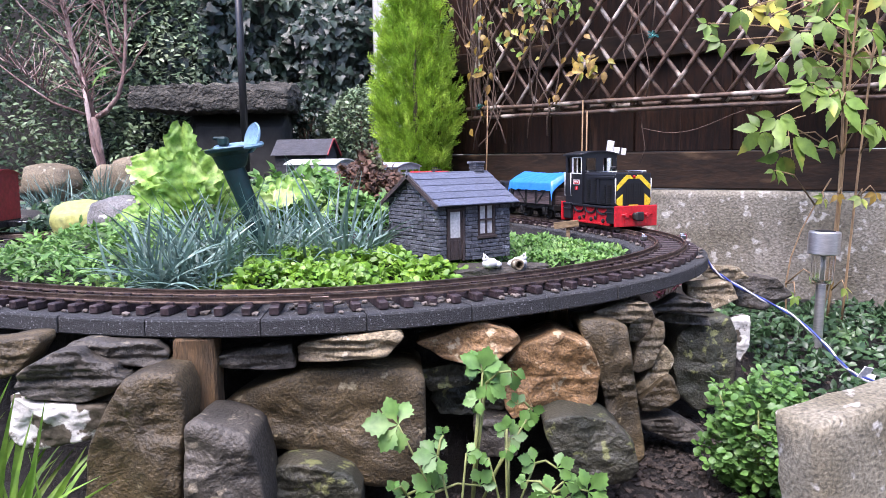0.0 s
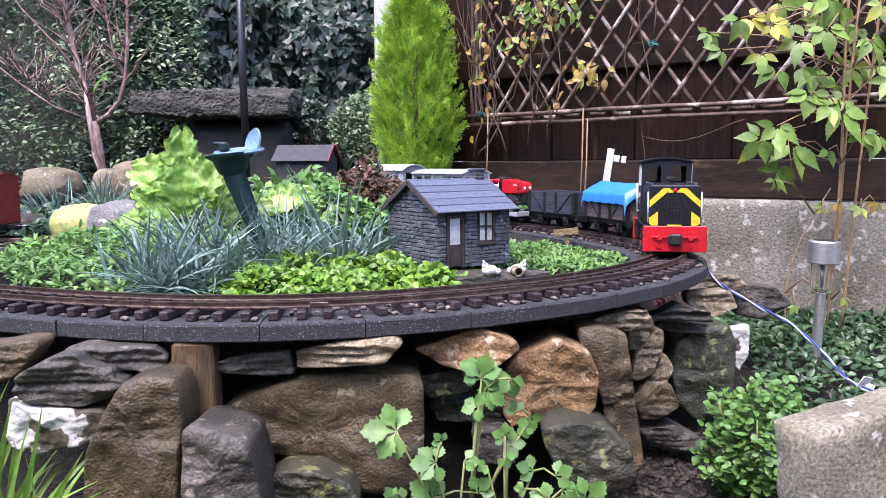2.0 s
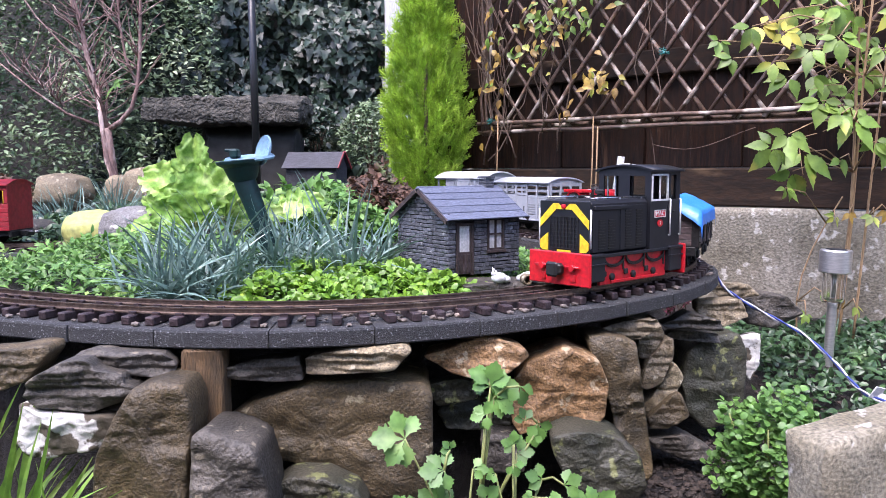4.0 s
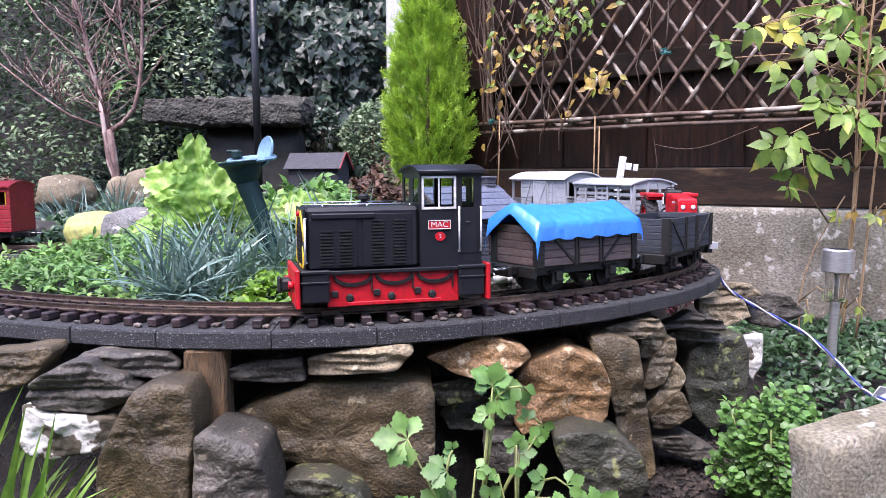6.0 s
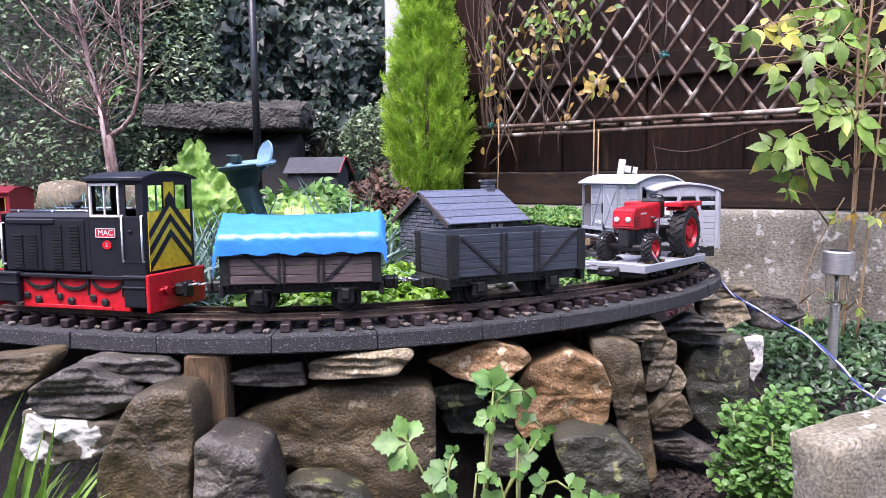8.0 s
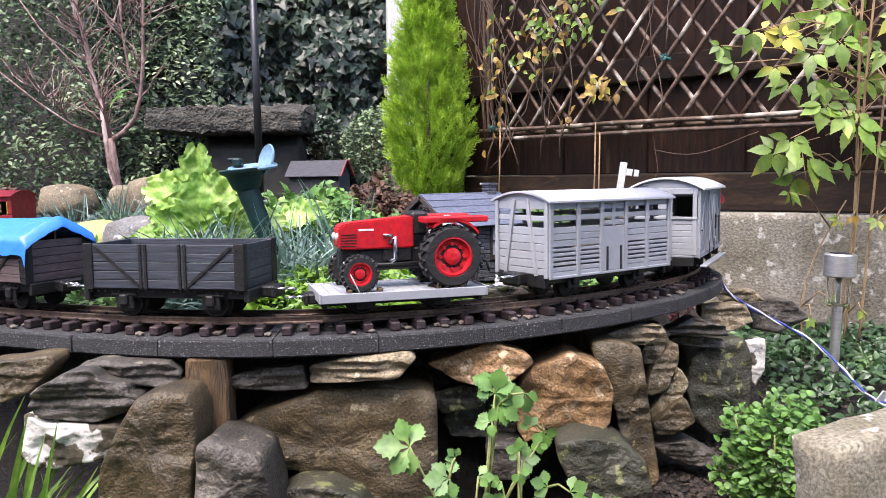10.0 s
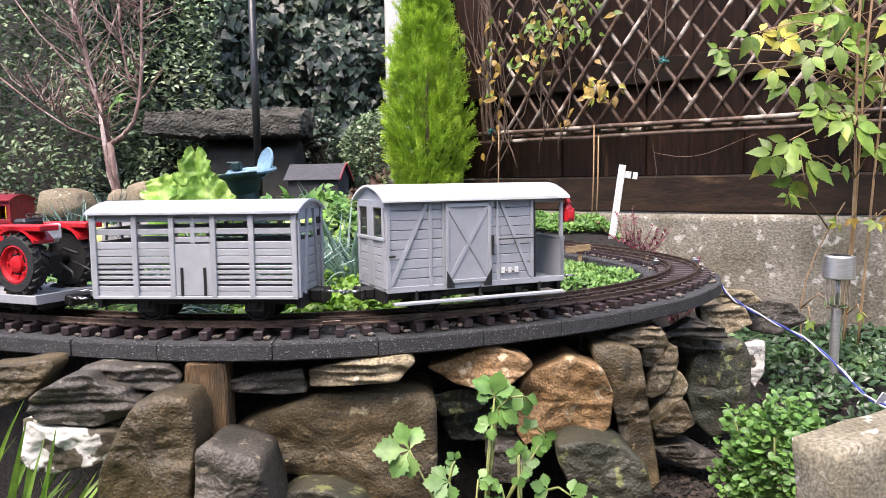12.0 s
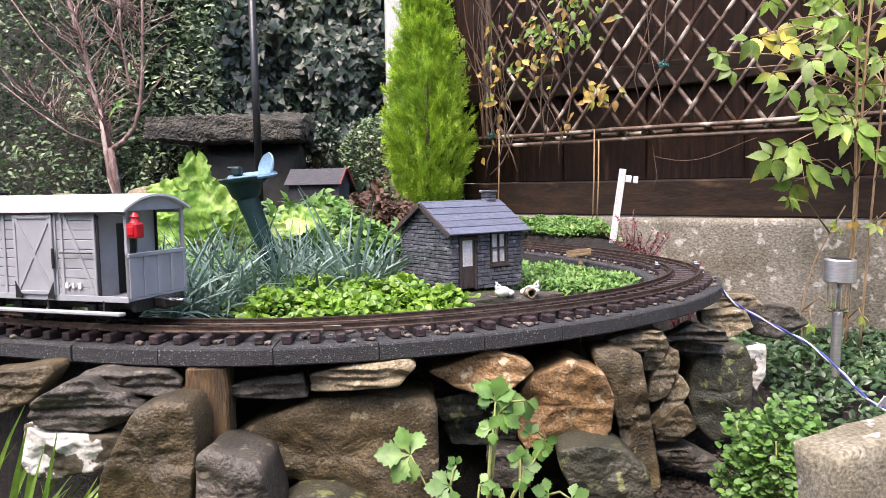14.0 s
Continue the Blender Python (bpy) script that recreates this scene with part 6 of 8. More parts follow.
def far_house():
    t = thing("model_cottage", "dark model cottage with a low slate roof among plants", "model house", m=pose(-0.545, 2.98, 0.352, 0, 0, -14))
    bm = bmesh.new()
    box(bm, -0.105, 0.105, 0, 0.11, -0.03, 0.112)
    part("wall", bm, HUT_CORE, t)
    for x in (-0.105, 0.103):
        bm = bmesh.new()
        extrude_outline(bm, [(0, 0.112), (0.11, 0.112), (0.055, 0.166)], 0.002, Matrix.Translation((x + 0.002, 0, 0)) @ Matrix.Rotation(radians(90), 4, "Z"))
        part("gable", bm, HUT_CORE, t)
    for sd in (0, 1):
        bm = bmesh.new()
        box(bm, -0.118, 0.118, 0, 0.090, 0, 0.004, 0.001)
        m = Matrix.Translation((0, -0.014, 0.103)) @ Matrix.Rotation(math.atan2(0.054, 0.055), 4, "X")
        if sd:
            m = Matrix.Translation((0, 0.11, 0)) @ Matrix.Diagonal((1, -1, 1, 1)) @ m
        bmesh.ops.transform(bm, matrix=m, verts=bm.verts)
        bmesh.ops.recalc_face_normals(bm, faces=bm.faces[:])
        part("roof", bm, COTTAGE_ROOF, t, "dark slate roof")
        bm = bmesh.new()
        box(bm, 0.117, 0.121, 0, 0.092, -0.003, 0.005)
        bmesh.ops.transform(bm, matrix=m, verts=bm.verts)
        bmesh.ops.recalc_face_normals(bm, faces=bm.faces[:])
        part("barge_board", bm, CRIMSON, t, "dull red barge board")


def coach():
    t = thing("red_coach", "crimson planked railway coach standing on a siding", "coach", m=pose(-1.012, 1.56, 0.302, 0, 0, 180))
    half, y = 0.130, 0.045
    chassis(t, half - 0.004, axles=(-0.075, 0.075), top=0.026)
    for sd in (-1, 1):
        a, b = min(sd * y, sd * (y - 0.003)), max(sd * y, sd * (y - 0.003))
        boards(t, CRIMSON, 6, -half, half, a, b, 0.028, 0.082)
        bar("cornice", t, CRIMSON, -half, half, a, b, 0.108, 0.120)
        for i in range(9):
            x = -half + 0.004 + i * (2 * half - 0.008) / 8
            bar("pillar", t, CRIMSON, x - (0.004 if i % 8 else 0.004), x + 0.004, a, b, 0.082, 0.108)
        for i in range(0, 8):
            x = -half + 0.004 + (i + 0.5) * (2 * half - 0.008) / 8
            if i % 2:
                bar("panel", t, CRIMSON, x - 0.013, x + 0.013, a, b, 0.082, 0.108)
            else:
                bar("pane", t, GLASS, x - 0.012, x + 0.012, sd * 0.043 - 0.0005, sd * 0.043 + 0.0005, 0.082, 0.108, 0)
                bar("window_frame", t, YELLOW, x - 0.0115, x - 0.0100, a, b + 0.0004, 0.082, 0.108)
    for s in (-1, 1):
        bar("end_wall", t, CRIMSON, min(s * half, s * (half - 0.003)), max(s * half, s * (half - 0.003)), -y + 0.003, y - 0.003, 0.028, 0.120)
        end_arch(t, CRIMSON, s * half + (0 if s > 0 else 0.002), y, 0.1195, 0.0085)
    bar("floor", t, CHASSIS, -half, half, -y + 0.003, y - 0.003, 0.026, 0.029)
    arc_roof(t, CRIMSON, -half - 0.003, half + 0.003, y + 0.004, 0.1195, 0.011)
    # the siding under it
    sid = thing("siding_track", "short siding with brown sleepers beside the loop", "railway track")
    for sd in (-0.0225, 0.0225):
        bar("rail", sid, RAIL, -1.40, -0.80, 1.56 + sd - 0.0016, 1.56 + sd + 0.0016, 0.2945, 0.302)
    bm = bmesh.new()
    box(bm, -0.0075, 0.0075, -0.042, 0.042, 0.286, 0.2945, 0.001)
    me = mesh_of("sleeper", bm, SLEEPER)
    for i in range(22):
        ob = new("sleeper", me)
        ob.parent = sid
        ob.matrix_basis = pose(-1.39 + i * 0.0275, 1.56, 0)
    bm = bmesh.new()
    box(bm, -1.42, -0.79, 1.49, 1.63, 0.25, 0.286, 0.004)
    part("base_block", bm, FELT, sid)


def slab_right():
    bm = bmesh.new()
    box(bm, 0, 0.42, 0, 0.046, -0.13, 0.112, 0.003)
    bmesh.ops.subdivide_edges(bm, edges=bm.edges[:], cuts=14, use_grid_fill=True)
    for v in bm.verts:
        v.co += Vector((noise.noise(v.co * 30), noise.noise(v.co * 30 + Vector((5, 5, 5))), noise.noise(v.co * 30 + Vector((9, 1, 3))))) * 0.0035
        v.co.x += 0.004 * noise.noise(Vector((3, v.co.y * 30, v.co.z * 40)))
    for f in bm.faces:
        f.smooth = True
    solid("concrete_edging_slab", bm, CONCRETE_PALE, "upright weathered concrete edging slab in the soil", "slab", m=pose(0.319, 0.622, 0.108, 0, -6, 20))


def back_things():
    bm = bmesh.new()
    tube(bm, (-0.658, 2.60, 0.30), (-0.662, 2.60, 1.25), 0.0125, n=16)
    solid("black_pole", bm, BLACK_POLE, "slim black metal garden pole", "pole")
    bm = bmesh.new()
    box(bm, -0.045, 0.045, -0.045, 0.045, 0.25, 1.6, 0.006)
    solid("white_post", bm, WHITE_WOOD, "white painted wooden post behind the conifer", "post", m=pose(-0.236, 3.35, 0, 0, 0, 10))
    b = rock_bm(0.68, 0.34, 0.118, 88, 0.82, 0.05, cuts=40)
    for v in b.verts:
        v.co.z += 0.016 * noise.noise(Vector((v.co.x * 34 + v.co.z * 26, v.co.y * 18, 0)))
    bench = thing("stone_bench", "long rough mossy stone bench on dark stone piers", "stone bench", m=pose(-0.905, 3.20, 0.690, 0, 0, 0))
    part("seat", b, OLD_STONE, bench, "thick mossy stone slab")
    for x, w in ((-0.02, 0.44),):
        part("pier", rock_bm(w, 0.22, 0.42, 91, 0.9, 0.05), DARK_WALL, bench).matrix_basis = pose(x + 0.08, 0.03, -0.262)
    for x, y, z, w, h, m, label, seed in ((-1.125, 2.22, 0.385, 0.17, 0.115, STONE_PALE, "rounded pale boulder behind the siding", 41), (-0.985, 2.28, 0.385, 0.10, 0.105, STONE_PALE, "rounded brown boulder behind the siding", 42), (-0.886, 2.22, 0.400, 0.115, 0.120, STONE_PALE, "rounded pale boulder beside the bare tree", 43),
                                          (-0.700, 1.50, 0.330, 0.130, 0.085, YELLOW_STONE, "flat yellow-green painted stone", 44), (-0.600, 1.44, 0.335, 0.130, 0.095, STONE_LIGHT, "grey boulder among the bed's plants", 45), (-1.0, 1.75, 0.315, 0.22, 0.05, STONE_GREY, "flat grey stone by the siding", 46), (-0.78, 1.78, 0.315, 0.2, 0.05, STONE_GREY, "flat grey stone by the siding", 47)):
        solid("boulder", rock_bm(w, w * 0.8, h, seed, 0.22, 0.06), m, label, "stone", m=pose(x, y, z))
    # the garden's back wall, hidden behind leaves; its dark colour doubles as hedge shade
    bm = bmesh.new()
    box(bm, -6, 2.2, 3.95, 4.15, 0, 2.6)
    solid("wall_back", bm, DARK_WALL, "dark garden wall behind the ivy", "wall", kind="structure")


solar_stake_lamp()
solar_spike()
signal_post()
small_sign()
wires()
far_house()
coach()
slab_right()
back_things()


# ---- trellis of willow sticks ----
def build_trellis():
    t = thing("willow_trellis", "diamond trellis of brown willow sticks on the fence", "trellis", m=FENCE_M)
    rnd = random.Random(12)
    u0, u1, z0, z1 = 0.152, 2.1, 0.578, 1.45
    ang = radians(53)
    for lean in (1, -1):
        k = u0 - (z1 - z0) / math.tan(ang) if lean > 0 else u0
        end = u1 if lean > 0 else u1 + (z1 - z0) / math.tan(ang)
        while k < end:
            a = (k, z0)
            b = (k + lean * (z1 - z0) / math.tan(ang), z1)
            pts = []
            for i in range(13):
                f = i / 12
                u, z = a[0] + (b[0] - a[0]) * f, a[1] + (b[1] - a[1]) * f
                if u0 <= u <= u1:
                    pts.append(Vector((u + rnd.uniform(-0.003, 0.003), -0.012 - (0.010 if lean > 0 else 0), z)))
            if len(pts) > 1:
                bm = bmesh.new()
                path_tube(bm, pts, rnd.uniform(0.0052, 0.0072), rnd.uniform(0.0045, 0.006), n=7)
                part("stick", bm, WILLOW, t)
            k += 0.080 + rnd.uniform(-0.007, 0.007)
    for z, y in ((0.566, -0.030), (0.582, -0.006), (0.594, -0.032)):
        bm = bmesh.new()
        path_tube(bm, [Vector((u, y, z + rnd.uniform(-0.002, 0.002))) for u in np.linspace(u0 - 0.02, u1, 22)], 0.0062, n=7)
        part("frame_stick", bm, WILLOW, t)
    for u in (u0, u0 + 0.016, u0 + 0.03):
        bm = bmesh.new()
        path_tube(bm, [Vector((u + rnd.uniform(-0.004, 0.004), -0.030 + rnd.uniform(-0.006, 0.006), z)) for z in np.linspace(0.555, 1.45, 16)], 0.0055, n=7)
        part("frame_stick", bm, WILLOW, t)
    for u, z in ((0.19, 0.60), (0.76, 0.76)):
        bm = bmesh.new()
        for i in range(4):
            path_tube(bm, [Vector((u + rnd.uniform(-0.02, 0.02), -0.038 - 0.004 * i, z + rnd.uniform(-0.012, 0.012))) for _ in range(4)], 0.002, n=5)
        part("twine", bm, GREEN_TWINE, t, "tangle of green twine")


GREEN_TWINE = mat("green_twine", (0.02, 0.20, 0.18), (0.02, 0.14, 0.13), 60, 0.5, 0.1)
build_trellis()


# ---- plants ----
OUTLINES = {
    "oval": ((0, 0), (0.22, 0.27), (0.52, 0.33), (0.82, 0.17), (1, 0)),
    "round": ((0, 0), (0.08, 0.28), (0.42, 0.48), (0.82, 0.36), (1, 0)),
    "ivy": ((0, 0), (-0.12, 0.30), (0.12, 0.56), (0.30, 0.33), (0.55, 0.27), (1, 0)),
    "lobed": ((0, 0), (0.05, 0.20), (0.24, 0.40), (0.34, 0.35), (0.50, 0.46), (0.58, 0.35), (0.74, 0.36), (0.80, 0.22), (0.92, 0.15), (1, 0)),
    "leaflet": ((0, 0), (0.28, 0.19), (0.50, 0.25), (0.66, 0.17), (0.82, 0.12), (1, 0)),
    "big": ((0, 0), (-0.08, 0.25), (0.10, 0.55), (0.26, 0.58), (0.34, 0.48), (0.50, 0.58), (0.62, 0.42), (0.74, 0.44), (0.84, 0.22), (0.94, 0.20), (1, 0)),
    "toothed": ((0, 0), (0.10, 0.13), (0.17, 0.17), (0.21, 0.25), (0.30, 0.25), (0.34, 0.31), (0.43, 0.28), (0.48, 0.31), (0.57, 0.24), (0.62, 0.25), (0.70, 0.16), (0.76, 0.15), (0.85, 0.07), (1, 0)),
    "cut": ((0, 0), (0.14, 0.05), (0.26, 0.10), (0.40, 0.36), (0.46, 0.32), (0.56, 0.50), (0.60, 0.36), (0.74, 0.40), (0.76, 0.26), (0.88, 0.22), (0.90, 0.11), (1, 0)),
    "blade": ((0, 0.3), (0.35, 0.5), (0.7, 0.33), (1, 0)),
    "needle": ((0, 0.2), (0.5, 0.5), (1, 0)),
}


class Foliage:
    """Leaves gathered into one mesh: each is folded along its midrib and curls towards the tip."""

    def __init__(self, seed):
        self.v, self.f, self.r = [], [], random.Random(seed)

    def leaf(self, p, way, up, length, width, kind="oval", fold=0.25, curl=0.3):
        way = Vector(way).normalized()
        side = way.cross(Vector(up))
        if side.length < 1e-4:
            side = way.cross(Vector((1, 0.3, 0)))
        side.normalize()
        nrm = side.cross(way)
        p = Vector(p)
        out = OUTLINES[kind]
        base = len(self.v)
        n = len(out)
        for u, w in out:
            d = way * (u * length) - nrm * (curl * length * u * u)
            self.v.append(p + d)
            if w:
                for s in (1, -1):
                    self.v.append(p + d + side * (s * w * width) + nrm * (fold * w * width))
        idx, k = [], base
        for u, w in out:
            idx.append((k, k + 1 if w else k, k + 2 if w else k))
            k += 3 if w else 1
        for a, b in zip(idx, idx[1:]):
            for s in (1, 2):
                ring = [a[0], b[0], b[s], a[s]]
                ring = [q for i, q in enumerate(ring) if q not in ring[:i]]
                if len(ring) > 2:
                    self.f.append(tuple(ring if s == 1 else reversed(ring)))

    def scatter(self, p, length, width, kind, spread=1.0, up=0.5, **kw):
        """One leaf at p, turned at random, tending upwards by up."""
        r = self.r
        way = Vector((r.gauss(0, 1), r.gauss(0, 1), r.gauss(up, spread * 0.6)))
        nrm = Vector((r.gauss(0, 0.5), r.gauss(-0.4, 0.5), 1))
        k = r.uniform(0.7, 1.25)
        self.leaf(p, way, nrm, length * k, width * k, kind, **kw)

    def mesh(self, name, material):
        me = bpy.data.meshes.new(name)
        me.from_pydata([tuple(v) for v in self.v], [], self.f)
        me.polygons.foreach_set("use_smooth", [True] * len(me.polygons))
        me.materials.append(material)
        return me

    def stuff(self, name, material, label, category):
        return tagged(new(name, self.mesh(name, material)), label, category, kind="stuff")

    def part(self, name, material, parent, label=""):
        ob = new(name, self.mesh(name, material))
        ob.parent = parent
        ob["kind"] = "stuff"
        if label:
            ob["label"] = label
        return ob


def leafmat(name, a, b, c=None, rough=0.5, trans=0.25, vary=0.35, scale=25, spots=0.6):
    return mat(name, a, b, scale, rough, 0.15, c=c, vary=vary, trans=trans, spots=spots, depth=0.002)


IVY = leafmat("ivy_leaf", (0.042, 0.072, 0.044), (0.018, 0.036, 0.024), (0.10, 0.135, 0.075), 0.38, 0.08, 0.5, scale=6)
HEDGE = leafmat("hedge_leaf", (0.24, 0.32, 0.17), (0.12, 0.19, 0.095), (0.38, 0.44, 0.27), 0.4, 0.1, 0.5, scale=8)
LIME = leafmat("lime_conifer", (0.46, 0.68, 0.060), (0.26, 0.46, 0.03), (0.62, 0.80, 0.13), 0.65, 0.3, 0.3, scale=14)
SEDUM = leafmat("sedum", (0.17, 0.34, 0.07), (0.09, 0.22, 0.045), (0.30, 0.44, 0.12), 0.5, 0.25, 0.35)
GROUND_LEAF = leafmat("ground_cover", (0.22, 0.40, 0.035), (0.11, 0.26, 0.025), (0.45, 0.50, 0.08), 0.42, 0.25, 0.35, spots=0.64)
DARK_LEAF = leafmat("periwinkle", (0.060, 0.13, 0.045), (0.03, 0.075, 0.03), (0.10, 0.18, 0.06), 0.4, 0.15, 0.4)
BLUE_BLADE = leafmat("blue_green_blade", (0.21, 0.33, 0.28), (0.10, 0.18, 0.145), (0.42, 0.54, 0.46), 0.5, 0.15, 0.3)
BIG_LEAF = leafmat("big_pale_leaf", (0.36, 0.56, 0.11), (0.17, 0.36, 0.05), (0.52, 0.66, 0.24), 0.45, 0.3, 0.25, scale=38, spots=0.56)
RUSTY = leafmat("rusty_shrub", (0.15, 0.075, 0.045), (0.09, 0.05, 0.03), (0.12, 0.18, 0.06), 0.6, 0.2, 0.4)
CREEPER = leafmat("creeper_leaf", (0.25, 0.38, 0.06), (0.15, 0.27, 0.04), (0.52, 0.46, 0.08), 0.45, 0.30, 0.35, scale=14, spots=0.55)
YELLOW_LEAF = leafmat("yellow_leaf", (0.46, 0.31, 0.05), (0.26, 0.15, 0.04), (0.30, 0.30, 0.06), 0.5, 0.3, 0.3)
FRESH = leafmat("fresh_leaf", (0.155, 0.31, 0.065), (0.10, 0.23, 0.05), (0.25, 0.40, 0.11), 0.45, 0.25, 0.2)
GRASS = leafmat("grass_blade", (0.26, 0.44, 0.06), (0.18, 0.35, 0.05), (0.42, 0.52, 0.14), 0.45, 0.3, 0.3)
HEATHER = leafmat("heather", (0.26, 0.03, 0.085), (0.15, 0.025, 0.05), (0.10, 0.12, 0.05), 0.6, 0.1, 0.4)
BARK_RED = mat("red_bark", (0.33, 0.20, 0.17), (0.17, 0.105, 0.09), 30, 0.6, 0.6, stretch=(2, 2, 0.8), c=(0.48, 0.37, 0.33), spots=0.56)
STEM = mat("green_stem", (0.25, 0.30, 0.09), (0.20, 0.22, 0.07), 40, 0.6, 0.2)
VINE = mat("vine_bark", (0.44, 0.29, 0.15), (0.32, 0.20, 0.10), 30, 0.7, 0.4, stretch=(3, 3, 0.5))
TWIG = mat("dry_twig", (0.14, 0.09, 0.06), (0.09, 0.06, 0.04), 40, 0.8, 0.3)


def ivy_wall():
    f = Foliage(1)
    r = f.r
    for i in range(13000):
        x, z = r.uniform(-1.75, 0.45), r.uniform(0.35, 1.75)
        bulge = 0.20 * noise.noise(Vector((x * 3.1, z * 3.1, 0))) + 0.10 * noise.noise(Vector((x * 9, z * 9, 4)))
        p = Vector((x, 3.78 - bulge - r.uniform(0, 0.14), z))
        k = r.uniform(0.026, 0.060)
        f.leaf(p, (r.gauss(0, 0.6), -0.35 + r.gauss(0, 0.25), -0.8 + r.gauss(0, 0.4)), (r.gauss(0, 0.35), -1, r.gauss(0.55, 0.3)), k, k * 0.95, "ivy", 0.15, 0.2)
    f.stuff("ivy", IVY, "dark green ivy covering the back wall", "ivy")


def hedge():
    f = Foliage(2)
    r = f.r
    for i in range(34000):
        x, z = r.uniform(-2.8, -1.0), r.uniform(0.30, 1.75)
        if x > -1.3 and r.random() < 0.5:
            continue
        front = 3.02 + 0.30 * step(-2.0, -1.2, x) - 0.16 * noise.noise(Vector((x * 2.6, z * 2.6, 7))) - 0.07 * noise.noise(Vector((x * 8, z * 8, 2)))
        p = Vector((x, front + abs(r.gauss(0, 0.09)), z))
        f.scatter(p, 0.026, 0.019, "oval", 1.0, 0.2)
    f.stuff("hedge", HEDGE, "dense dark green small-leaved hedge", "hedge")


def box_bush(x, y, z, rx, rz, n, seed, material, label, size=0.016):
    t = thing("bush", label, "bush")
    f = Foliage(seed)
    r = f.r
    for i in range(n):
        a, b = r.uniform(0, 2 * math.pi), math.asin(r.uniform(-0.6, 1))
        k = 1 + 0.22 * noise.noise(Vector((math.cos(a) * 2, math.sin(a) * 2, b * 2 + seed))) - abs(r.gauss(0, 0.08))
        p = Vector((x + rx * k * math.cos(a) * math.cos(b), y + rx * k * math.sin(a) * math.cos(b), z + rz * k * math.sin(b)))
        f.scatter(p, size, size * 0.8, "oval", 1.0, 0.3)
    f.part("foliage", material, t)
    bm = bmesh.new()
    for i in range(7):
        a = i * 0.9
        path_tube(bm, [Vector((x, y, ground_z(x, y) - 0.01)), Vector((x + rx * 0.3 * math.cos(a), y + rx * 0.3 * math.sin(a), z)), Vector((x + rx * 0.7 * math.cos(a), y + rx * 0.7 * math.sin(a), z + rz * 0.5))], 0.006, 0.002)
    part("branch", bm, TWIG, t)


def conifer():
    t = thing("conifer", "lime-green feathery dwarf conifer", "conifer")
    x0, y0, z0, top = -0.082, 2.50, 0.29, 1.16
    bm = bmesh.new()
    tube(bm, (x0, y0, z0), (x0, y0, top - 0.25), 0.012, 0.003, 8)
    part("trunk", bm, TWIG, t)
    f = Foliage(3)
    r = f.r
    heights, widths = (0.29, 0.40, 0.50, 0.60, 0.76, 0.94, 1.06, 1.16), (0.060, 0.090, 0.118, 0.124, 0.106, 0.066, 0.035, 0.004)
    for i in range(1050):
        # an upright feathery plume, made of sprays that fan out of one twig
        z = z0 + 0.02 + (top - z0 - 0.05) * r.random() ** 1.1
        a = r.uniform(0, 2 * math.pi)
        rad = float(np.interp(z, heights, widths)) * (r.uniform(0.80, 1.08) if i % 4 else r.uniform(0.3, 0.8))
        out = Vector((math.cos(a) * 0.75, math.sin(a) * 0.75, 1.0)).normalized()
        foot = Vector((x0 + rad * math.cos(a), y0 + rad * math.sin(a), z)) - out * 0.035
        size = r.uniform(0.045, 0.085)
        for j in range(15):
            k = j / 15
            d = (out + Vector((r.gauss(0, 0.42), r.gauss(0, 0.42), r.gauss(0.1, 0.25)))).normalized()
            c = foot + out * (size * k)
            side = d.cross(Vector((r.gauss(0, 1), r.gauss(0, 1), r.gauss(0, 1)))).normalized()
            ln = r.uniform(0.018, 0.034)
            f.leaf(c, d, side, ln * 1.1, 0.0030, "needle", 0.3, 0.1)
            for k2 in range(4):
                s = 1 if k2 % 2 else -1
                f.leaf(c + d * (ln * (0.2 + 0.2 * k2)), (d + side * s * 0.8).normalized(), side.cross(d), ln * (0.60 - 0.08 * k2), 0.0030, "needle", 0.3, 0.1)
    f.part("foliage", LIME, t)


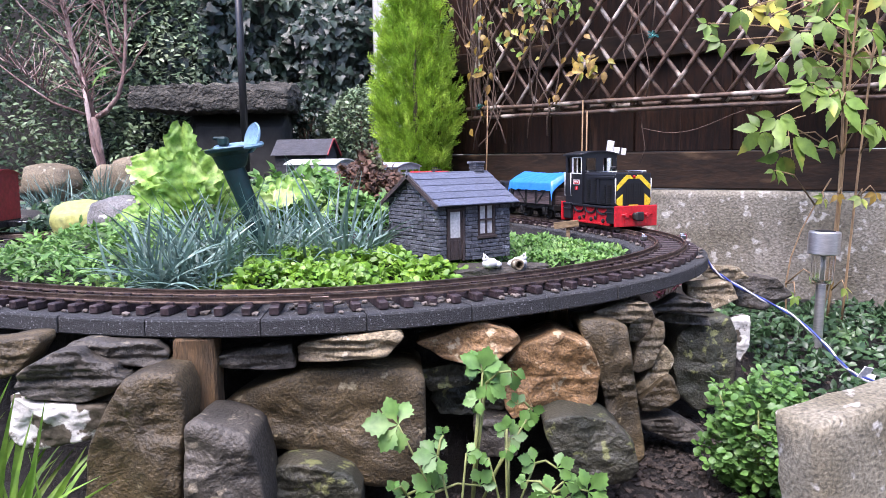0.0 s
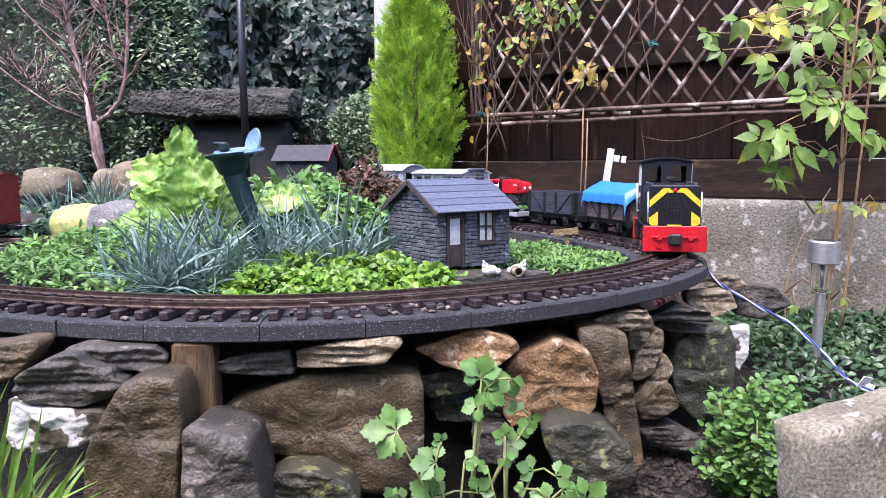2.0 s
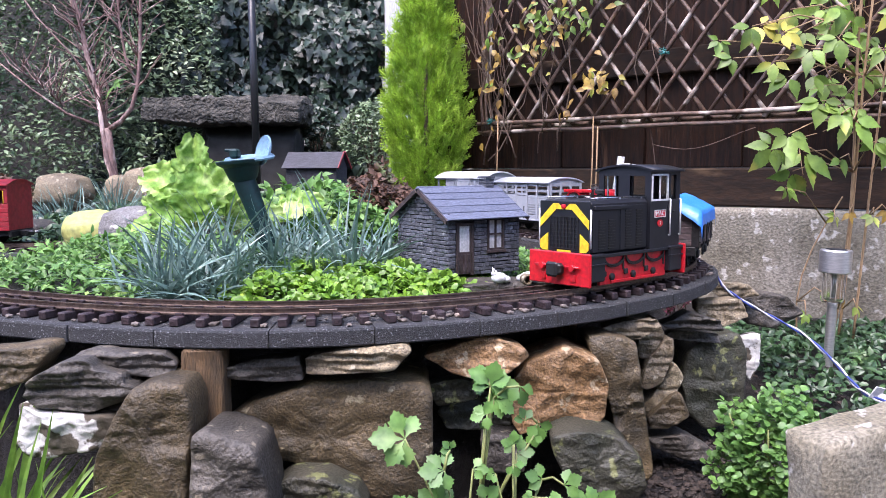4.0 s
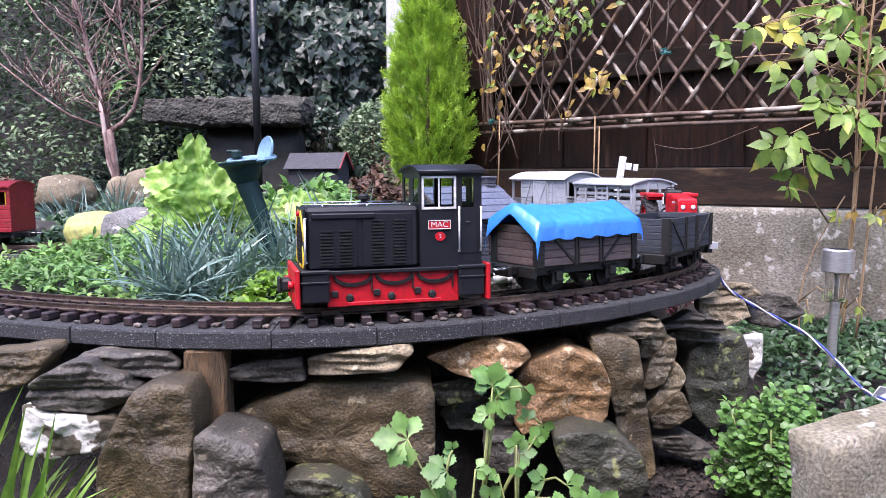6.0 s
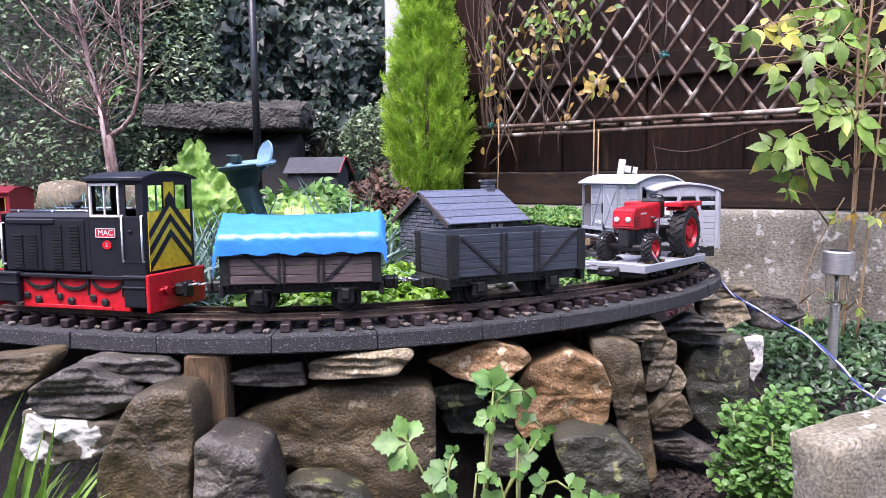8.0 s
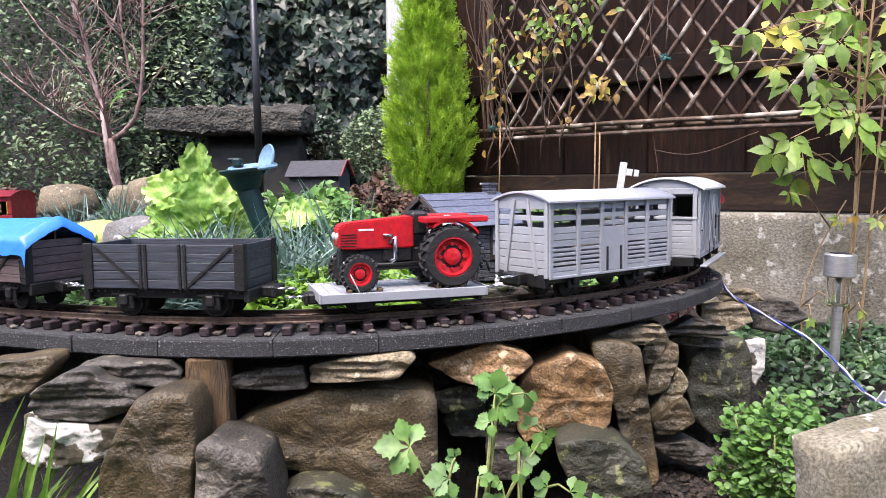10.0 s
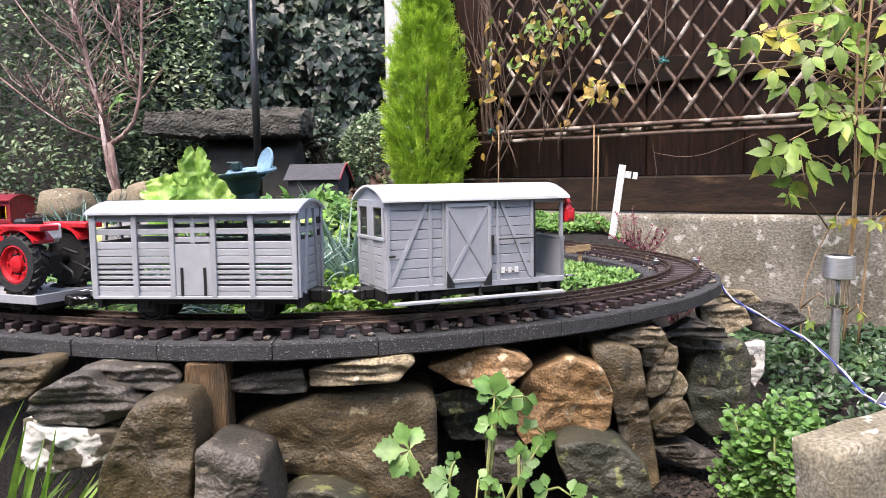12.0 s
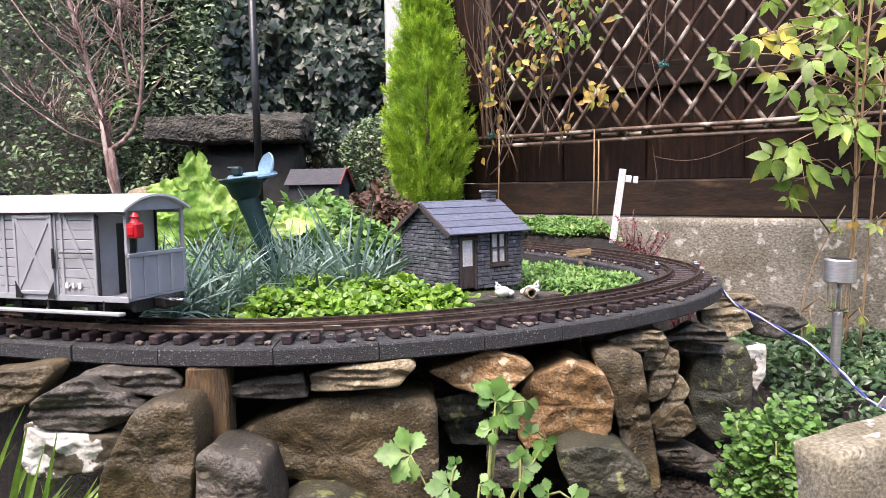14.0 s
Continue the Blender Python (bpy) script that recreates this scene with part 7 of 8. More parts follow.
def bare_shrub():
    t = thing("bare_tree", "leafless young tree with reddish-brown bark", "tree")
    rnd = random.Random(8)
    y = 2.3

    def limb(name, pts, r0, r1, n=8):
        bm = bmesh.new()
        path_tube(bm, [Vector(p) for p in pts], r0 * 0.72, r1 * 0.8, n)
        part(name, bm, BARK_RED, t)
    limb("trunk", ((-1.005, y, 0.30), (-1.010, y, 0.40), (-1.020, y, 0.50), (-1.028, y, 0.575)), 0.020, 0.016)
    limb("trunk", ((-0.985, y - 0.01, 0.30), (-0.996, y - 0.015, 0.39), (-1.026, y - 0.012, 0.48), (-1.040, y - 0.006, 0.60), (-1.050, y, 0.69)), 0.013, 0.010)
    limb("limb", ((-1.028, y, 0.575), (-1.052, y, 0.68), (-1.075, y, 0.78), (-1.090, y, 0.88), (-1.125, y, 1.00), (-1.15, y, 1.15)), 0.014, 0.007)
    limb("limb", ((-1.026, y, 0.57), (-0.985, y, 0.595), (-0.950, y, 0.635), (-0.930, y, 0.70), (-0.918, y, 0.80), (-0.912, y, 0.92), (-0.905, y, 1.10)), 0.011, 0.005)
    limb("limb", ((-0.930, y, 0.70), (-0.962, y, 0.78), (-0.978, y, 0.90), (-0.972, y, 1.10)), 0.006, 0.004)
    limb("limb", ((-1.028, y, 0.575), (-1.12, y - 0.05, 0.615), (-1.20, y - 0.08, 0.68), (-1.30, y - 0.1, 0.77)), 0.006, 0.002)
    limb("limb", ((-1.06, y, 0.71), (-1.13, y, 0.80), (-1.22, y, 0.90), (-1.30, y, 1.02)), 0.005, 0.002)
    limb("limb", ((-1.075, y, 0.78), (-1.02, y, 0.86), (-0.98, y, 0.97), (-0.96, y, 1.1)), 0.004, 0.002)
    bm = bmesh.new()
    starts = [((-1.06, 0.70), (-1.11, 1.0)), ((-0.935, 0.68), (-0.91, 1.0)), ((-0.975, 0.85), (-0.97, 1.1)), ((-1.15, 0.64), (-1.28, 0.75)), ((-1.028, 0.575), (-1.06, 0.72))]
    for i in range(150):
        (xa, za), (xb, zb) = rnd.choice(starts)
        k = rnd.random()
        p = Vector((xa + (xb - xa) * k, y, za + (zb - za) * k))
        d = Vector((rnd.gauss(0, 0.8), rnd.gauss(-0.1, 0.6), rnd.uniform(0.2, 1))).normalized()
        pts = [p]
        for j in range(4):
            d = (d + Vector((rnd.gauss(0, 0.25), rnd.gauss(0, 0.25), 0.1))).normalized()
            pts.append(pts[-1] + d * rnd.uniform(0.02, 0.045))
        path_tube(bm, pts, 0.0024, 0.0009, 5)
    tw = part("twig", bm, BARK_RED, t)
    tw["kind"] = "stuff"
    f = Foliage(33)
    for i in range(9):
        f.scatter(Vector((-0.985 + f.r.uniform(-0.02, 0.02), y - 0.02, 0.70 + f.r.uniform(-0.02, 0.02))), 0.035, 0.02, "oval", 1, 0.5)
    f.part("leaf", FRESH, t, "few remaining green leaves")


def carpet(name, material, label, n, region, size, kind, seed, height=0.02, up=0.6, clear=True):
    """Low leaves over a patch of ground; region(x, y) gives how tall they stand there, or nothing."""
    f = Foliage(seed)
    r = f.r
    x0, x1, y0, y1, tall = region
    made = 0
    tries = 0
    while made < n and tries < n * 8:
        tries += 1
        x, y = r.uniform(x0, x1), r.uniform(y0, y1)
        h = tall(x, y)
        if h <= 0:
            continue
        if clear and abs(inside(x, y)) < 0.068:
            continue
        z = ground_z(x, y)
        z += h * (0.55 + 0.6 * noise.noise(Vector((x * 22, y * 22, seed)))) + r.uniform(-0.4, 0.2) * height
        f.scatter(Vector((x, y, max(z, ground_z(x, y) + 0.001))), size, size * 0.8, kind, 0.8, up)
        made += 1
    return f.stuff(name, material, label, "ground cover")


def ring(cx, cy, rx, ry, h):
    def tall(x, y):
        d = math.hypot((x - cx) / rx, (y - cy) / ry) + 0.18 * noise.noise(Vector((x * 12, y * 12, 3)))
        return h * (1 - d * d) ** 0.5 if d < 1 else 0
    return (cx - rx * 1.2, cx + rx * 1.2, cy - ry * 1.2, cy + ry * 1.2, tall)


def tuft(name, material, label, category, x, y, n, length, width, seed, lean=0.9, z=None):
    t = thing(name, label, category)
    f = Foliage(seed)
    r = f.r
    z = ground_z(x, y) if z is None else z
    for i in range(n):
        a = r.uniform(0, 2 * math.pi)
        out = lean * r.uniform(0.05, 1.15)
        d = Vector((math.cos(a) * out, math.sin(a) * out, 1)).normalized()
        q = Vector((x + r.gauss(0, 0.016) + 0.012 * math.cos(a), y + r.gauss(0, 0.014) + 0.012 * math.sin(a), z - 0.003))
        ln = length * r.uniform(0.55, 1.12)
        pts = 6
        sd = d.cross(Vector((r.gauss(0, 0.3), r.gauss(0, 0.3), 1)))
        sd = sd.normalized() if sd.length > 1e-3 else Vector((1, 0, 0))
        droop = r.uniform(0.02, 0.17)
        sway = Vector((r.gauss(0, 0.05), r.gauss(0, 0.05), 0))
        base = len(f.v)
        # a channelled blade in pieces that arch outwards
        for k in range(pts + 1):
            w = width * (0.75 + 0.25 * math.sin(math.pi * k / pts)) * (1 - (k / pts) ** 3) + 0.00015
            f.v += [q + sd * w, q - sd.cross(d) * (w * 0.35), q - sd * w]
            d = (d + sway + Vector((math.cos(a) * 0.06, math.sin(a) * 0.06, -droop * (0.6 + out)))).normalized()
            q = q + d * (ln / pts)
        for k in range(pts):
            b = base + 3 * k
            f.f += [(b, b + 1, b + 4, b + 3), (b + 1, b + 2, b + 5, b + 4)]
    f.part("blade", material, t)
    return t


def ruffled_leaf(f, base, way, up, length, width, seed, bend=0.35):
    """A large thin leaf: jagged lobed margin, raised side veins, puckers and a drooping tip."""
    way = Vector(way).normalized()
    side = way.cross(Vector(up)).normalized()
    nrm = side.cross(way)
    base = Vector(base)
    nu, nv = 36, 16
    first = len(f.v)
    for i in range(nu + 1):
        u = i / nu
        half = width * 0.5 * (math.sin(math.pi * min(u * 0.93 + 0.05, 1)) ** 0.62) * (1 + 0.26 * noise.noise(Vector((u * 7, seed, 0))))
        for j in range(nv + 1):
            v = j / nv * 2 - 1
            tooth = 1 + (0.34 * ((u * 6 + seed) % 1.0 - 0.5) + 0.22 * noise.noise(Vector((u * 19, seed, math.copysign(2, v))))) * abs(v) ** 3
            pucker = 0.075 * length * noise.noise(Vector((u * 5, v * 2.6, seed))) + 0.035 * length * noise.noise(Vector((u * 13, v * 6, seed))) + 0.060 * length * abs(math.sin((u * 1.1 - abs(v) * 0.35) * 15)) * abs(v)
            p = base + way * (u * length + 0.10 * length * abs(v) * u) + side * (v * half * tooth)
            p += nrm * (pucker + 0.30 * half * abs(v) - bend * length * u * u)
            f.v.append(p)
    for i in range(nu):
        for j in range(nv):
            q = first + i * (nv + 1) + j
            f.f.append((q, q + 1, q + nv + 2, q + nv + 1))


def big_leaf_plant():
    t = thing("broadleaf_plant", "young plant with large crinkled pale green leaves", "plant")
    f = Foliage(51)
    bm = bmesh.new()
    root = Vector((-0.475, 1.45, ground_z(-0.475, 1.45) - 0.01))
    rows = (((-0.488, 1.45, 0.375), (0.02, -0.05, 1), (0.15, -1, 0.2), 0.150, 0.095, 0.10),
            ((-0.488, 1.43, 0.400), (-0.80, -0.15, 0.52), (0.2, -0.9, 0.55), 0.105, 0.105, 0.35),
            ((-0.478, 1.42, 0.355), (0.55, -0.05, 0.85), (-0.25, -1, 0.2), 0.135, 0.120, 0.15),
            ((-0.470, 1.40, 0.355), (0.10, -0.30, 0.95), (0.1, -1, 0.3), 0.110, 0.105, 0.30),
            ((-0.480, 1.41, 0.350), (-0.75, -0.20, 0.60), (0.1, -1, 0.5), 0.105, 0.090, 0.30),
            ((-0.435, 1.47, 0.360), (0.35, 0.10, 0.95), (0, -1, 0.2), 0.125, 0.070, 0.10),
            ((-0.420, 1.45, 0.345), (0.95, -0.10, 0.38), (0, -0.8, 0.7), 0.105, 0.085, 0.30),
            ((-0.345, 1.50, 0.360), (0.90, -0.10, 0.45), (0, -0.8, 0.6), 0.100, 0.080, 0.35),
            ((-0.345, 1.48, 0.350), (0.60, -0.40, 0.30), (0, -0.7, 0.9), 0.080, 0.080, 0.30),
            ((-0.505, 1.39, 0.335), (-0.85, -0.40, 0.25), (0, -0.7, 0.9), 0.085, 0.075, 0.30))
    for i, (foot, way, up, ln, w, bend) in enumerate(rows):
        ln, w = ln * 0.88, w * 0.80
        path_tube(bm, [root, (root + Vector(foot)) / 2 + Vector((0, 0, 0.01)), Vector(foot)], 0.004, 0.0026)
        ruffled_leaf(f, foot, way, up, ln, w, i * 2.3 + 1, bend)
    part("stem", bm, STEM, t)
    f.part("leaf", BIG_LEAF, t)


def creeper():
    """The climber in front of the fence: stems from the ground, leaves of three to five toothed leaflets that hang."""
    t = thing("creeper", "climbing creeper with yellowing toothed leaves", "climbing plant")
    mains = []
    for x, dx, r0, top in ((0.792, 0.045, 0.0045, 11), (0.806, 0.020, 0.0038, 11), (0.842, 0.006, 0.0036, 11), (0.755, 0.040, 0.0026, 5)):
        pts = [Vector((x + dx * math.sin(i * 0.55 + x * 40) * 0.35 + 0.0035 * i, 1.60 - 0.006 * i, 0.06 + i * 0.095)) for i in range(top)]
        if top == 5:
            pts = [Vector((0.735 + 0.065 * (i / 6) ** 2 - 0.02 * math.sin(i * 0.6), 1.60, 0.06 + i * 0.055)) for i in range(7)]
        mains.append(pts)
        bm = bmesh.new()
        path_tube(bm, pts, r0 * 0.75, r0 * 0.6, 7)
        part("stem", bm, VINE, t)
    f, g = Foliage(22), Foliage(23)
    bm = bmesh.new()
    r = f.r
    spots = [(x, 1.55 - r.uniform(0, 0.06), z, s) for x, z, s in ((0.568, 0.716, 0.052), (0.553, 0.664, 0.043), (0.606, 0.727, 0.054), (0.625, 0.703, 0.050), (0.659, 0.756, 0.050), (0.690, 0.715, 0.041), (0.619, 0.653, 0.045), (0.657, 0.626, 0.059), (0.684, 0.674, 0.052), (0.708, 0.630, 0.043), (0.733, 0.695, 0.059), (0.776, 0.744, 0.068), (0.827, 0.678, 0.059), (0.859, 0.601, 0.043), (0.714, 0.578, 0.065), (0.745, 0.552, 0.052), (0.775, 0.542, 0.068), (0.800, 0.567, 0.050), (0.647, 0.514, 0.059), (0.625, 0.490, 0.063), (0.693, 0.481, 0.077), (0.677, 0.443, 0.065), (0.647, 0.411, 0.036), (0.757, 0.468, 0.041), (0.811, 0.499, 0.041), (0.848, 0.498, 0.052), (0.508, 0.690, 0.036), (0.850, 0.746, 0.056), (0.741, 0.753, 0.056))]
    spots += [(x, 1.55, z, s) for x, z, s in ((0.770, 0.352, 0.025), (0.798, 0.360, 0.027), (0.847, 0.353, 0.029), (0.874, 0.364, 0.029), (0.752, 0.198, 0.021), (0.721, 0.153, 0.023), (0.822, 0.169, 0.034), (0.792, 0.185, 0.023))]
    for i in range(34):
        # the growth behind and above
        z = r.uniform(0.62, 1.05)
        spots.append((r.uniform(0.70, 1.02), 1.62 + r.uniform(0, 0.16), z, r.uniform(0.03, 0.06)))
    for i, (x, y, z, s) in enumerate(spots):
        p = Vector((x, y, z))
        near = min((q for m in mains for q in m), key=lambda q: (q - p).length + max(q.z - p.z, 0) * 0.5)
        path_tube(bm, [near, near * 0.4 + p * 0.6 + Vector((0, -0.01, 0.02)), p], 0.0017, 0.0010, 5)
        aim = Vector((r.gauss(-0.15, 0.40), -0.30, -0.80 + r.gauss(0, 0.2))).normalized()
        nrm = Vector((r.gauss(0, 0.3), -0.85, 0.50)).normalized()
        side = aim.cross(nrm).normalized()
        who = g if r.random() < 0.14 else f
        many = 3 if r.random() < 0.6 else 5
        for k, q in ((0, 1.0), (-0.85, 0.85), (0.85, 0.85), (-1.6, 0.6), (1.6, 0.6))[:many]:
            k += r.gauss(0, 0.12)
            w = (aim * math.cos(k) + side * math.sin(k)).normalized()
            nn = nrm + Vector((r.gauss(0, 0.35), 0, r.gauss(0, 0.35)))
            who.leaf(p + w * s * 0.10, w, nn, s * q * r.uniform(0.80, 1.08), s * q * 0.78, "toothed", r.uniform(0.05, 0.4), r.uniform(0.0, 0.35))
    # dry tangled tendrils behind the leaves
    for i in range(26):
        p = Vector((r.uniform(0.76, 0.95), 1.62 + r.uniform(0, 0.1), r.uniform(0.52, 0.75)))
        d = Vector((r.gauss(0, 1), r.gauss(0, 0.4), r.gauss(0, 0.7))).normalized()
        pts = [p]
        for j in range(4):
            d = (d + Vector((r.gauss(0, 0.4), r.gauss(0, 0.2), r.gauss(0, 0.4)))).normalized()
            pts.append(pts[-1] + d * 0.03)
        path_tube(bm, pts, 0.0014, 0.0008, 4)
    part("stalk", bm, VINE, t)["kind"] = "stuff"
    f.part("leaf", CREEPER, t)
    g.part("yellow_leaf", YELLOW_LEAF, t, "withered yellow-brown leaves")


def trellis_climber():
    t = thing("trellis_climber", "thin climber with few yellow leaves on the trellis", "climbing plant", m=FENCE_M)
    rnd = random.Random(31)
    bm = bmesh.new()
    f, g = Foliage(32), Foliage(34)
    r = f.r
    for i in range(30):
        u = 0.18 + rnd.random() ** 1.5 * 0.60
        p = Vector((rnd.uniform(0.15, 0.22) if i < 6 else u, -0.045, rnd.uniform(0.45, 0.8)))
        pts = [p]
        d = Vector((rnd.gauss(0.15, 0.3), 0, 1)).normalized()
        for j in range(8):
            d = (d + Vector((rnd.gauss(0, 0.3), rnd.gauss(0, 0.06), 0.1))).normalized()
            pts.append(pts[-1] + d * 0.055)
            pts[-1].y = min(max(pts[-1].y, -0.08), -0.034)
        path_tube(bm, pts, rnd.uniform(0.0014, 0.0030), 0.0010, 5)
        part("stem", bm, TWIG, t)
        bm = bmesh.new()
    bm.free()
    for u, z, du, dz, n, green in ((0.565, 0.70, 0.045, 0.05, 32, 0.15), (0.465, 0.615, 0.02, 0.02, 6, 0.1), (0.45, 0.885, 0.10, 0.045, 64, 0.75), (0.36, 0.83, 0.06, 0.06, 30, 0.35), (0.22, 0.80, 0.04, 0.16, 34, 0.2), (0.52, 0.97, 0.10, 0.05, 50, 0.7), (0.05, 0.88, 0.06, 0.05, 26, 0.9)):
        for i in range(n):
            p = Vector((u + r.gauss(0, du * 0.7), -0.05 - r.uniform(0, 0.03), z + r.gauss(0, dz * 0.7)))
            who = g if r.random() < green else f
            s = r.uniform(0.018, 0.036)
            who.leaf(p, (r.gauss(0, 0.8), -0.3, -0.5 + r.gauss(0, 0.6)), (r.gauss(0, 0.5), -1, 0.5), s, s * 0.9, "toothed", r.uniform(0.1, 0.5), r.uniform(0.1, 0.5))
    f.part("yellow_leaf", YELLOW_LEAF, t)
    g.part("leaf", CREEPER, t)
    # thin canes and a stray wire before the fence
    for u, z0, z1 in ((0.215, 0.33, 0.62), (0.548, 0.30, 0.60), (0.562, 0.30, 0.57)):
        bm = bmesh.new()
        path_tube(bm, [Vector((u, -0.05, z0)), Vector((u + 0.004, -0.045, (z0 + z1) / 2)), Vector((u + 0.003, -0.04, z1))], 0.0022, 0.0022, 6)
        solid("garden_cane", bm, VINE, "thin cane standing against the fence", "cane", "garden canes", m=FENCE_M)
    bm = bmesh.new()
    path_tube(bm, [Vector((0.735, -0.06, 0.42)), Vector((0.750, -0.06, 0.46)), Vector((0.735, -0.06, 0.555))] + [Vector((0.740 + 0.030 * i, -0.06, 0.515 - 0.022 * math.sin(i * 0.45) + 0.002 * i)) for i in range(10)], 0.0011, n=5)
    solid("loose_wire", bm, TWIG, "loose thin wire hanging at the fence", "wire", m=FENCE_M)


def buttercup():
    """The lobed-leaf plant that grows before the stones, in three sprigs from one root."""
    t = thing("lobed_leaf_plant", "fresh green plant with cut lobed leaves before the stones", "plant")
    f = Foliage(61)
    r = f.r
    # each leaf: x, z, reach, and the way it points, in degrees from the right
    sprigs = (((0.010, 0.645, 0.095), ((-0.041, 0.215, 0.029, 170), (-0.007, 0.190, 0.021, 175), (0.018, 0.187, 0.013, 10), (-0.002, 0.204, 0.010, 120), (-0.035, 0.150, 0.014, 150), (-0.010, 0.153, 0.023, 150), (0.030, 0.154, 0.017, 60), (-0.045, 0.159, 0.009, 120))),
              ((0.022, 0.665, 0.112), ((0.034, 0.255, 0.022, 85), (0.031, 0.259, 0.018, 150), (0.037, 0.252, 0.021, 20), (0.037, 0.245, 0.020, -15), (0.031, 0.233, 0.015, 200), (0.029, 0.225, 0.008, -80), (0.059, 0.259, 0.017, -70), (0.076, 0.222, 0.016, -65), (0.065, 0.225, 0.012, 110), (0.072, 0.213, 0.010, -80))),
              ((0.055, 0.655, 0.100), ((0.054, 0.207, 0.012, 90), (0.054, 0.202, 0.011, 160), (0.057, 0.197, 0.015, 10), (0.053, 0.192, 0.011, -70), (0.038, 0.180, 0.009, 200), (0.080, 0.172, 0.016, 150), (0.098, 0.172, 0.016, 30), (0.103, 0.162, 0.015, -30), (0.093, 0.151, 0.021, 200), (0.125, 0.151, 0.022, 40), (0.071, 0.161, 0.009, 180), (0.110, 0.145, 0.014, -10))))
    root = Vector((0.018, 0.68, 0.03))
    for node, leaves in sprigs:
        node = Vector(node)
        forks = [node]
        bm = bmesh.new()
        path_tube(bm, [root, (root + node) / 2 + Vector((0, -0.004, 0.004)), node], 0.0030, 0.0022, 7)
        part("stem", bm, STEM, t)
        for x, z, reach, turn in leaves:
            p = Vector((x, node.y + r.uniform(-0.012, 0.012), z))
            near = min((q for q in forks if q.z < p.z + 0.002 or q is node), key=lambda q: (q - p).length)
            bm = bmesh.new()
            path_tube(bm, [near, near * 0.5 + p * 0.5 + Vector((0, 0.002, 0.004)), p], 0.0014, 0.0009, 6)
            forks.append(p)
            part("stalk", bm, STEM, t)
            a = math.radians(turn)
            aim = Vector((math.cos(a), -0.15, math.sin(a))).normalized()
            nrm = Vector((r.gauss(0, 0.2), -0.85, 0.50)).normalized()
            side = aim.cross(nrm).normalized()
            for k, q in ((0, 1.0), (-0.95, 0.85), (0.95, 0.85), (-1.8, 0.75), (1.8, 0.75))[: 5 if reach > 0.019 else 3]:
                k += r.gauss(0, 0.1)
                w = (aim * math.cos(k) + side * math.sin(k)).normalized()
                f.leaf(p, w, nrm + Vector((r.gauss(0, 0.2), 0, r.gauss(0, 0.2))), reach * q * 1.10, reach * q * 0.92, "cut", r.uniform(0.1, 0.35), r.uniform(0.05, 0.3))
    f.part("leaf", FRESH, t)


ivy_wall()
hedge()
box_bush(-0.33, 3.28, 0.57, 0.15, 0.16, 2600, 4, HEDGE, "clipped dark green box bush", 0.020)
box_bush(-0.60, 3.42, 0.60, 0.10, 0.14, 700, 14, IVY, "low ivy clump beside the bench", 0.03)
conifer()
bare_shrub()
big_leaf_plant()
# carpets inside the loop
carpet("ground_cover_plants", GROUND_LEAF, "bright green leafy ground cover inside the loop", 6200, ring(-0.13, 1.06, 0.21, 0.17, 0.046), 0.0108, "round", 71, 0.018)
carpet("feathery_plants", SEDUM, "soft feathery green plants inside the loop", 6000, ring(-0.52, 1.18, 0.24, 0.24, 0.075), 0.014, "leaflet", 72, 0.03)
carpet("sedum_carpet", SEDUM, "low green sedum cushion inside the loop", 7000, ring(0.150, 1.30, 0.165, 0.20, 0.034), 0.0085, "oval", 73, 0.014, 1.0)
carpet("green_heather", SEDUM, "low green heather mound behind the track", 5200, (0.02, 0.44, 1.95, 2.25, lambda x, y: 0.028 if inside(x, y) < -0.085 and y < 2.5 - 0.8 * x else 0), 0.012, "oval", 74, 0.02, 0.9)
carpet("back_plants", DARK_LEAF, "mixed low plants behind the boulders", 3800, (-1.5, -0.3, 1.6, 2.9, lambda x, y: 0.05 if inside(x, y) > 0.09 else 0), 0.022, "oval", 75, 0.03)
carpet("fern_clump", SEDUM, "fresh green ferny plants in the middle", 2600, ring(-0.28, 1.68, 0.19, 0.20, 0.130), 0.026, "toothed", 76, 0.07)
carpet("rusty_shrub", RUSTY, "rusty brown low shrub in the bed", 3400, ring(-0.165, 1.80, 0.115, 0.14, 0.165), 0.020, "toothed", 77, 0.08)
carpet("periwinkle_carpet", DARK_LEAF, "dark green trailing plants by the wall", 4200, (0.50, 1.15, 1.12, 1.75, lambda x, y: 0.03 if y < 2.5 - 0.8 * x and inside(x, y) < -0.16 else 0), 0.018, "oval", 78, 0.03)
carpet("reddish_plants", RUSTY, "reddish low plants behind the siding", 900, ring(-1.40, 2.35, 0.16, 0.2, 0.12), 0.022, "oval", 79, 0.06)
for i, (x, y, n, ln) in enumerate(((-0.375, 1.00, 100, 0.125), (-0.330, 1.01, 90, 0.115), (-0.300, 1.07, 90, 0.135), (-0.350, 1.12, 80, 0.135), (-0.255, 1.12, 90, 0.125), (-0.215, 1.10, 60, 0.115), (-0.150, 1.15, 110, 0.150), (-0.115, 1.19, 70, 0.125), (-0.240, 1.20, 70, 0.130), (-0.400, 1.06, 60, 0.120))):
    tagged(tuft("carnation_tuft", BLUE_BLADE, "tuft of stiff blue-green carnation blades", "plant", x, y, n, ln * 1.12, 0.0022, 90 + i, 1.45), group="carnation tufts")
